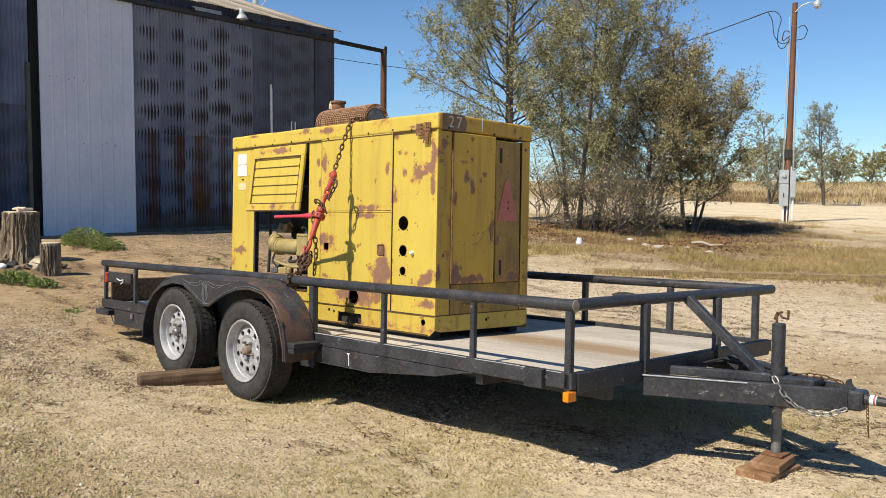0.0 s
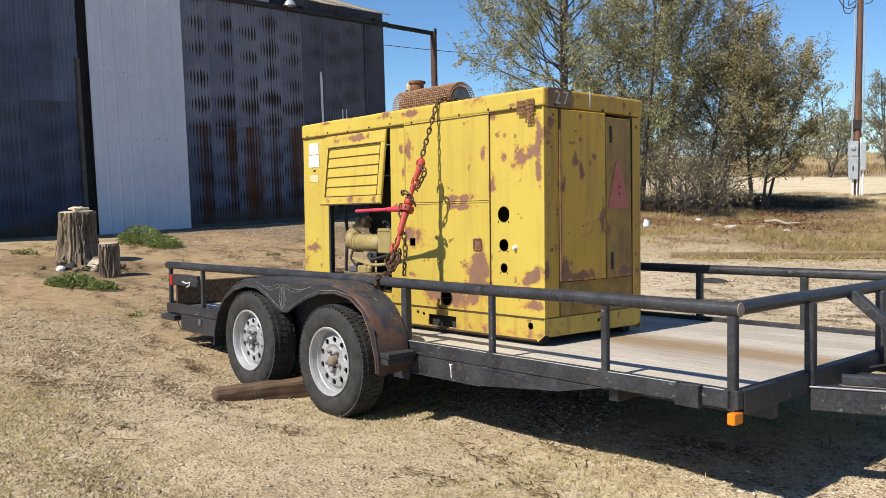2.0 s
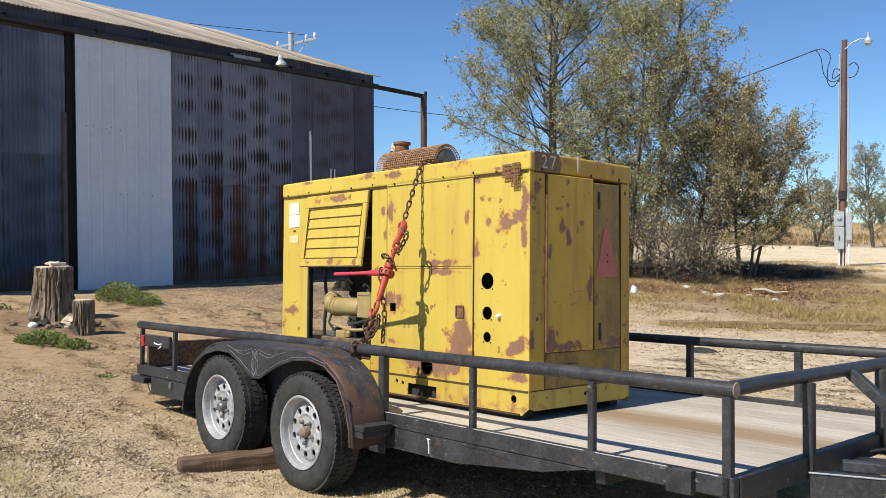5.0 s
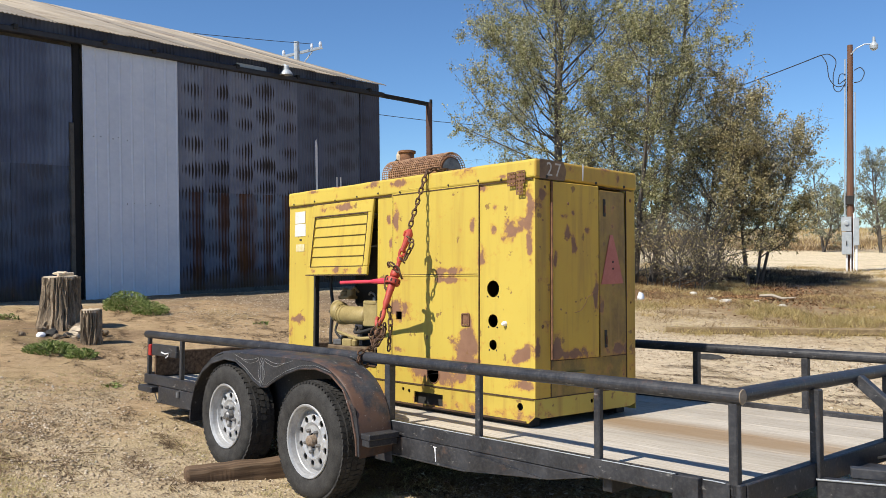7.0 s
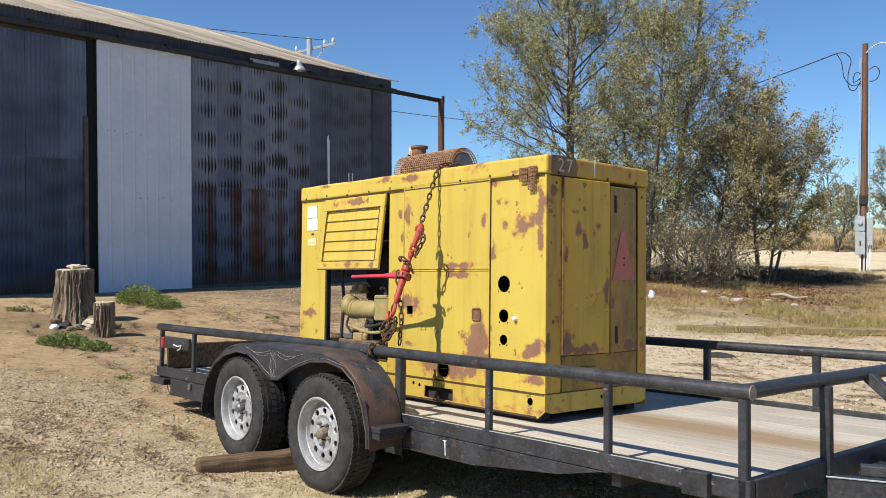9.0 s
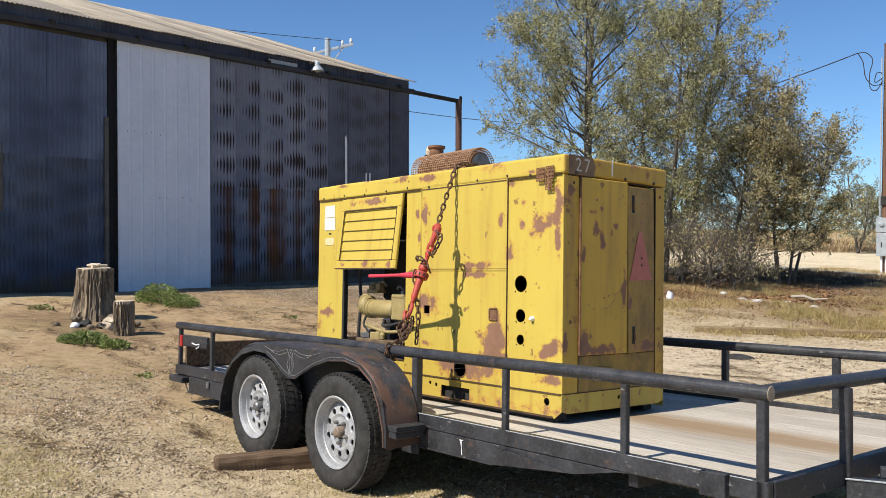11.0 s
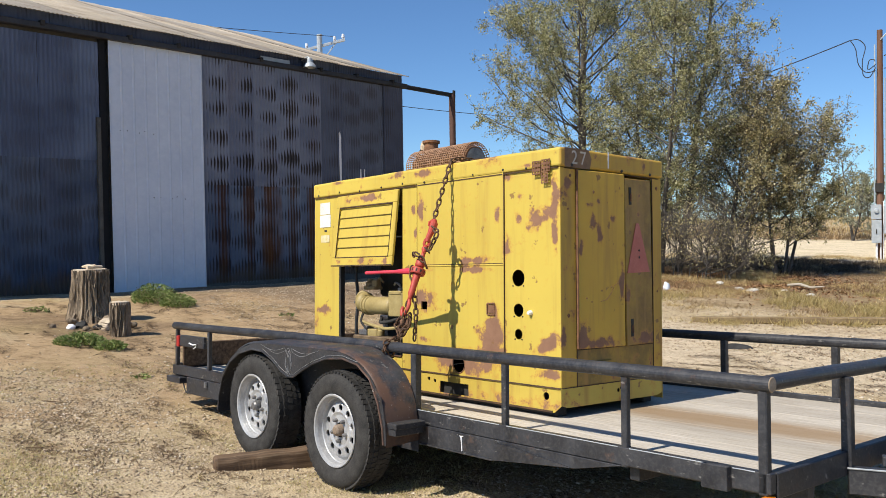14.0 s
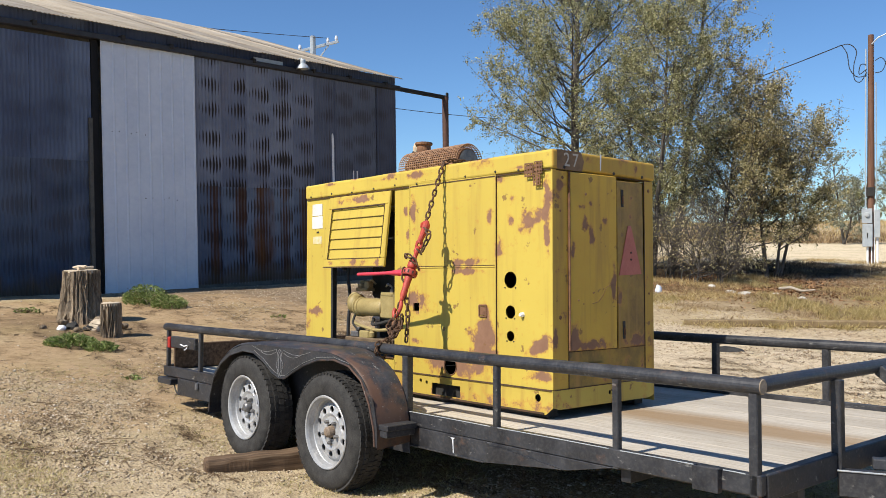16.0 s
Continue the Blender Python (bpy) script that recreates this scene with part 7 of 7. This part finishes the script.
# ---- grass, weeds, gravel ----
def blades(name, pts, h, w, material, label, seed, spread=0.5, parent=None):
    rng = np.random.default_rng(seed)
    n = len(pts)
    hh = h * rng.uniform(0.4, 1.3, n)[:, None]
    d = np.stack([rng.normal(0, spread, n), rng.normal(0, spread, n), np.ones(n)], 1)
    d /= np.linalg.norm(d, axis=1)[:, None]
    wd = np.cross(d, rng.normal(0, 1, (n, 3)))
    wd /= np.linalg.norm(wd, axis=1)[:, None] + 1e-9
    return quads(name, pts + d * hh * 0.5, d * hh * 0.5, wd * w * rng.uniform(0.6, 1.4, n)[:, None], material, parent)


def bumpy(x, y):
    return ground_z(x, y) + 0.03 * (noise.noise((x * 0.5, y * 0.5, 0)) + 0.45 * noise.noise((x * 2.3, y * 2.3, 7)) + 0.22 * noise.noise((x * 6.1, y * 6.1, 3)))


def scatter(n, x0, x1, y0, y1, seed, keep):
    rng = np.random.default_rng(seed)
    out = []
    while len(out) < n:
        x, y = rng.uniform(x0, x1), rng.uniform(y0, y1)
        if rng.uniform() < keep(x, y):
            out.append((x, y, bumpy(x, y)))
    return np.array(out)


def patchy(x, y, s=0.6, seed=0.0, lo=0.0, hi=0.35):
    return smooth((noise.noise((x * s, y * s, seed)) - lo) / (hi - lo))


STRAW = blades_mat("dry straw", (0.28, 0.19, 0.075), (0.48, 0.35, 0.155), (0.66, 0.53, 0.28))
BROWNSTRAW = blades_mat("brown dead grass", (0.14, 0.09, 0.045), (0.28, 0.19, 0.1), (0.44, 0.32, 0.18))
DEADBRUSH = blades_mat("dead brush darkened as shade", (0.03, 0.022, 0.015), (0.08, 0.058, 0.038), (0.2, 0.15, 0.1), 0.05)
GREENSTRAW = blades_mat("thin yellow-green grass", (0.3, 0.25, 0.1), (0.46, 0.4, 0.18), (0.62, 0.54, 0.3))
OLIVESTRAW = blades_mat("olive dry weeds", (0.25, 0.185, 0.07), (0.4, 0.315, 0.13), (0.55, 0.44, 0.22))
GREEN = blades_mat("green weed leaves", (0.08, 0.115, 0.03), (0.18, 0.24, 0.065), (0.36, 0.38, 0.16))


def tufts(centres, per, radius, seed):
    """Points in small clumps round the given ones."""
    rng = np.random.default_rng(seed)
    c = np.repeat(centres, per, axis=0)
    c[:, :2] += rng.normal(0, 1, (len(c), 2)) * radius * rng.uniform(0.4, 1.4, (len(centres), 1)).repeat(per, axis=0)
    return c


def bare(x, y):
    """The trodden yard near the shed and the wheel tracks carry little grass."""
    return 0.25 if x < -4.5 else 1.0


pts = tufts(scatter(10500, -7, 4.0, -2.6, 2.4, 1, lambda x, y: (0.05 + 0.95 * patchy(x, y, 0.7, 2.0, -0.15, 0.3)) * bare(x, y)), 13, 0.035, 2)
tagged(blades("short_grass", pts, 0.026, 0.0014, GREENSTRAW, "", 3, 1.0), "sparse short yellow-green grass in gravel", "grass", kind="stuff")
pts = tufts(scatter(1500, -7, 4.0, -2.6, 2.4, 61, lambda x, y: (0.05 + 0.95 * patchy(x, y, 0.7, 2.0, 0.0, 0.4)) * bare(x, y)), 12, 0.03, 62)
tagged(blades("short_grass", pts, 0.03, 0.0014, OLIVESTRAW, "", 63, 1.0), "thin olive grass tufts in gravel", "grass", kind="stuff")
# dry grass before the trees, in tufts
pts = tufts(scatter(4000, -18, 9, 9.6, 27, 4, lambda x, y: patchy(x, y, 0.6, 5.0, -0.05, 0.3) * (1.0 if y < 17 else 0.45)), 26, 0.11, 64)
tagged(blades("dry_grass", pts, 0.11, 0.0036, STRAW, "", 5, 0.9), "dry tan grass tufts between yard and trees", "grass", kind="stuff")
pts = tufts(scatter(2600, -16, 8, 9.0, 22, 65, lambda x, y: patchy(x, y, 0.5, 15.0, -0.1, 0.3)), 26, 0.12, 66)
tagged(blades("dry_grass", pts, 0.1, 0.0036, BROWNSTRAW, "", 67, 0.9), "flattened brown dead grass before the trees", "grass", kind="stuff")
pts = tufts(scatter(400, -8.5, 6, 8.6, 15.5, 68, lambda x, y: patchy(x, y, 0.55, 25.0, 0.0, 0.3)), 90, 0.12, 69)
tagged(blades("dry_weeds", pts, 0.15, 0.004, OLIVESTRAW, "", 70, 0.75), "olive half-dry weeds along the grass edge", "weeds", kind="stuff")
edge = np.array([(-5.6 + 4.2 * t, 8.27 + 3.2 * t + 0.28 * math.sin(37 * t) - 0.1, 0.0) for t in np.linspace(0, 1, 60)])
edge[:, 2] = [bumpy(x, y) for x, y in edge[:, :2]]
tagged(blades("dry_weeds", tufts(edge, 60, 0.13, 76), 0.12, 0.0036, OLIVESTRAW, "", 77, 0.8), "half-dry weeds growing over the long timber", "weeds", kind="stuff")
pts = scatter(40000, -60, 30, 54, 92, 6, lambda x, y: 1.0)
tagged(blades("field_grass", pts, 0.4, 0.02, STRAW, "", 7, 0.4), "dry tan grass on the far bank", "grass", kind="stuff")
pts = scatter(14000, -40, 20, 50, 62, 71, lambda x, y: patchy(x, y, 0.2, 3.0, -0.1, 0.3))
tagged(blades("field_grass", pts, 0.5, 0.02, BROWNSTRAW, "", 72, 0.4), "tall brown weeds at the foot of the bank", "grass", kind="stuff")
# dead brush coloured near black where the trees' shadow falls, to deepen it
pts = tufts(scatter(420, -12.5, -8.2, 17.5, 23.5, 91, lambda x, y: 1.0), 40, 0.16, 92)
tagged(blades("dead_brush", pts, 0.16, 0.006, DEADBRUSH, "", 93, 0.9), "dead brush darkened to deepen the tree shadow", "brush", kind="stuff")
# leaf litter under the trees
n = 16000
rng = np.random.default_rng(73)
pts = scatter(n, -15, -4.5, 11, 19, 74, lambda x, y: math.exp(-((x + 9.6) / 3.2) ** 2 - ((y - 15.2) / 2.4) ** 2))
az = rng.uniform(0, 6.28, n)
d = np.stack([np.cos(az), np.sin(az), rng.normal(0, 0.35, n)], 1)
REDLITTER = blades_mat("red-brown dead leaves", (0.1, 0.042, 0.02), (0.24, 0.12, 0.055), (0.42, 0.26, 0.13), 0.1)
tagged(quads("leaf_litter", pts + np.array([0, 0, 0.012]), d * rng.uniform(0.02, 0.06, n)[:, None], np.stack([-np.sin(az), np.cos(az), rng.normal(0, 0.3, n)], 1) * 0.018, REDLITTER), "red-brown fallen leaves under the trees", "litter", kind="stuff")
rng = np.random.default_rng(8)
n = 16000
pts = scatter(n, -11, 4, -2.4, 9, 9, lambda x, y: 0.35 + 0.65 * patchy(x, y, 0.9, 8.0, -0.1, 0.3))
az = rng.uniform(0, 6.28, n)
d = np.stack([np.cos(az), np.sin(az), rng.normal(0, 0.08, n)], 1)
ln = rng.uniform(0.015, 0.06, n)[:, None]
tagged(quads("straw_litter", pts + np.array([0, 0, 0.006]), d * ln, np.stack([-np.sin(az), np.cos(az), np.zeros(n)], 1) * rng.uniform(0.0012, 0.0035, n)[:, None], DRYSTEM), "loose straw and twigs on the soil", "litter", kind="stuff")


DARKLITTER = blades_mat("dark brown litter", (0.055, 0.034, 0.018), (0.14, 0.09, 0.05), (0.3, 0.21, 0.12), 0.05)
# mats of brown twigs and leaves lying in the yard
n_mat, per = 520, 70
c = scatter(n_mat, -12, 3, -2.0, 7.5, 81, lambda x, y: (0.2 + 0.8 * patchy(x, y, 0.5, 31.0, -0.1, 0.3)) * (1.0 if y > 0.2 or x < -3.5 else 0.2))
rng = np.random.default_rng(82)
ang = rng.uniform(-0.5, 0.5, n_mat).repeat(per)
c = np.repeat(c, per, axis=0)
u, v = rng.normal(0, 0.16, len(c)), rng.normal(0, 0.045, len(c))
c[:, 0] += u * np.cos(ang) - v * np.sin(ang)
c[:, 1] += u * np.sin(ang) + v * np.cos(ang)
c[:, 2] = [bumpy(x, y) + 0.005 for x, y in c[:, :2]]
az = ang + rng.normal(0, 0.7, len(c))
d = np.stack([np.cos(az), np.sin(az), rng.normal(0, 0.12, len(c))], 1)
tagged(quads("twig_litter", c, d * rng.uniform(0.012, 0.05, len(c))[:, None], np.stack([-np.sin(az), np.cos(az), np.zeros(len(c))], 1) * rng.uniform(0.002, 0.006, len(c))[:, None], DARKLITTER), "brown twigs and leaf litter in mats", "litter", kind="stuff")


rng = np.random.default_rng(83)
c = scatter(240, -12, -2.5, -1.8, 4.5, 84, lambda x, y: 0.25 + 0.75 * patchy(x, y, 0.5, 41.0, -0.1, 0.3))
segs = []
for p in c:
    a, ln = rng.normal(0.15, 0.6), rng.uniform(0.04, 0.17)
    d = np.array([math.cos(a), math.sin(a), rng.normal(0, 0.04)]) * ln
    r = rng.uniform(0.002, 0.005)
    q = p + d + np.array([0, 0, 0.006])
    segs.append((p + np.array([0, 0, 0.008]), q, r, r * 0.8))
    segs.append((q, q + d * 0.5 + np.array([-d[1], d[0], 0]) * rng.normal(0, 0.25), r * 0.8, r * 0.4))
tagged(tubes_mesh("twigs", segs, DRYSTEM, None), "brown fallen twigs strewn over the soil", "twigs", kind="stuff")


def stones(name, n, x0, x1, y0, y1, size, seed, keep, label):
    """Small angular stones, pressed a little into the soil."""
    pts = scatter(n, x0, x1, y0, y1, seed, keep)
    rng = np.random.default_rng(seed + 1)
    tv = np.array([(1, 0, 0), (-1, 0, 0), (0, 1, 0), (0, -1, 0), (0, 0, 1), (0, 0, -1)], float)
    tf = np.array([(0, 2, 4), (2, 1, 4), (1, 3, 4), (3, 0, 4), (2, 0, 5), (1, 2, 5), (3, 1, 5), (0, 3, 5)])
    m = len(pts)
    s = size * np.exp(np.clip(rng.normal(0, 0.42, m), -1, 0.75))[:, None, None]
    v = tv[None] * rng.uniform(0.55, 1.25, (m, 6, 3)) + rng.normal(0, 0.22, (m, 6, 3))
    v[:, :, 2] *= 0.62
    az = rng.uniform(0, 6.28, m)
    ca, sa = np.cos(az)[:, None], np.sin(az)[:, None]
    vx = v[:, :, 0] * ca - v[:, :, 1] * sa
    vy = v[:, :, 0] * sa + v[:, :, 1] * ca
    v = np.stack([vx * 1.25, vy * 0.9, v[:, :, 2]], 2) * s + pts[:, None, :] + np.array([0, 0, 0.15]) * s
    f = (tf[None] + np.arange(m)[:, None, None] * 6).reshape(-1)
    me = bpy.data.meshes.new(name)
    me.vertices.add(m * 6); me.vertices.foreach_set("co", v.ravel())
    me.loops.add(len(f)); me.loops.foreach_set("vertex_index", f.astype(np.int32))
    me.polygons.add(len(f) // 3); me.polygons.foreach_set("loop_start", np.arange(0, len(f), 3, dtype=np.int32))
    me.update(calc_edges=True)
    me.materials.append(STONE)
    tagged(new(name, me), label, "gravel", kind="stuff")


stones("gravel", 64000, -7, 1.8, -2.2, 3.2, 0.0052, 21, lambda x, y: (0.12 + 0.88 * patchy(x, y, 0.7, 11.0, -0.2, 0.35)) * (1.0 if x > -4.5 else 0.6), "loose tan gravel on the yard")
stones("gravel", 28000, -16, 3, 2.5, 11, 0.0095, 23, lambda x, y: 0.2 + 0.8 * patchy(x, y, 0.5, 13.0, -0.2, 0.3), "pale gravel behind the trailer")
stones("gravel", 3000, -6.5, 2.0, -2.2, 1.5, 0.0095, 27, lambda x, y: 0.02 + 0.98 * patchy(x, y, 0.8, 11.0, 0.0, 0.4), "pale coarse gravel in loose patches")
stones("gravel", 14000, -13, -3, -2.2, 3, 0.008, 25, lambda x, y: (0.1 if x < -6.5 and y > -0.6 else 1.0) * (0.15 + 0.85 * patchy(x, y, 0.7, 11.0, -0.2, 0.3)), "scattered gravel on soil by the stumps")


def weed(x, y, r, h, n, label, seed):
    rng = np.random.default_rng(seed)
    ob = thing("weed_clump", rest(x, y), label, "weed", "green weeds")
    az = rng.uniform(0, 6.28, n); rr = r * np.sqrt(rng.uniform(0, 1, n))
    c = np.stack([rr * np.cos(az) * 1.25, rr * np.sin(az), h * rng.uniform(0.05, 1, n) * (1 - 0.6 * (rr / r) ** 2)], 1)
    d = np.stack([np.cos(az), np.sin(az), rng.uniform(-0.2, 1.2, n)], 1) + rng.normal(0, 0.5, (n, 3))
    d /= np.linalg.norm(d, axis=1)[:, None]
    w = np.cross(d, rng.normal(0, 1, (n, 3))); w /= np.linalg.norm(w, axis=1)[:, None]
    s = rng.uniform(0.012, 0.034, n)[:, None]
    quads("leaves", c, d * s, w * s * 0.3, GREEN, ob)
    segs = []
    for i in range(26):
        a = rng.uniform(0, 6.28); q = r * rng.uniform(0.3, 0.9)
        segs.append((np.array([0, 0, 0.0]), np.array([q * math.cos(a), q * math.sin(a), h * rng.uniform(0.3, 0.8)]), 0.006, 0.002))
    tubes_mesh("stems", segs, DRYSTEM, ob)


weed(-11.5, 2.4, 0.34, 0.32, 2600, "bushy green weed at the shed door", 31)
weed(-10.85, 2.5, 0.26, 0.2, 1400, "small green weed at the shed door", 32)
weed(-8.25, 0.22, 0.26, 0.13, 1500, "flat green weed on the bare soil", 33)
weed(-7.85, 0.42, 0.17, 0.1, 700, "flat green weed on the bare soil", 34)
weed(-6.3, 0.15, 0.09, 0.04, 60, "small flat weed in the gravel", 35)
weed(-10.9, 0.5, 0.16, 0.1, 160, "small dry weed beside the stump", 36)
weed(-9.2, 3.4, 0.13, 0.05, 80, "small flat weed in the gravel", 37)
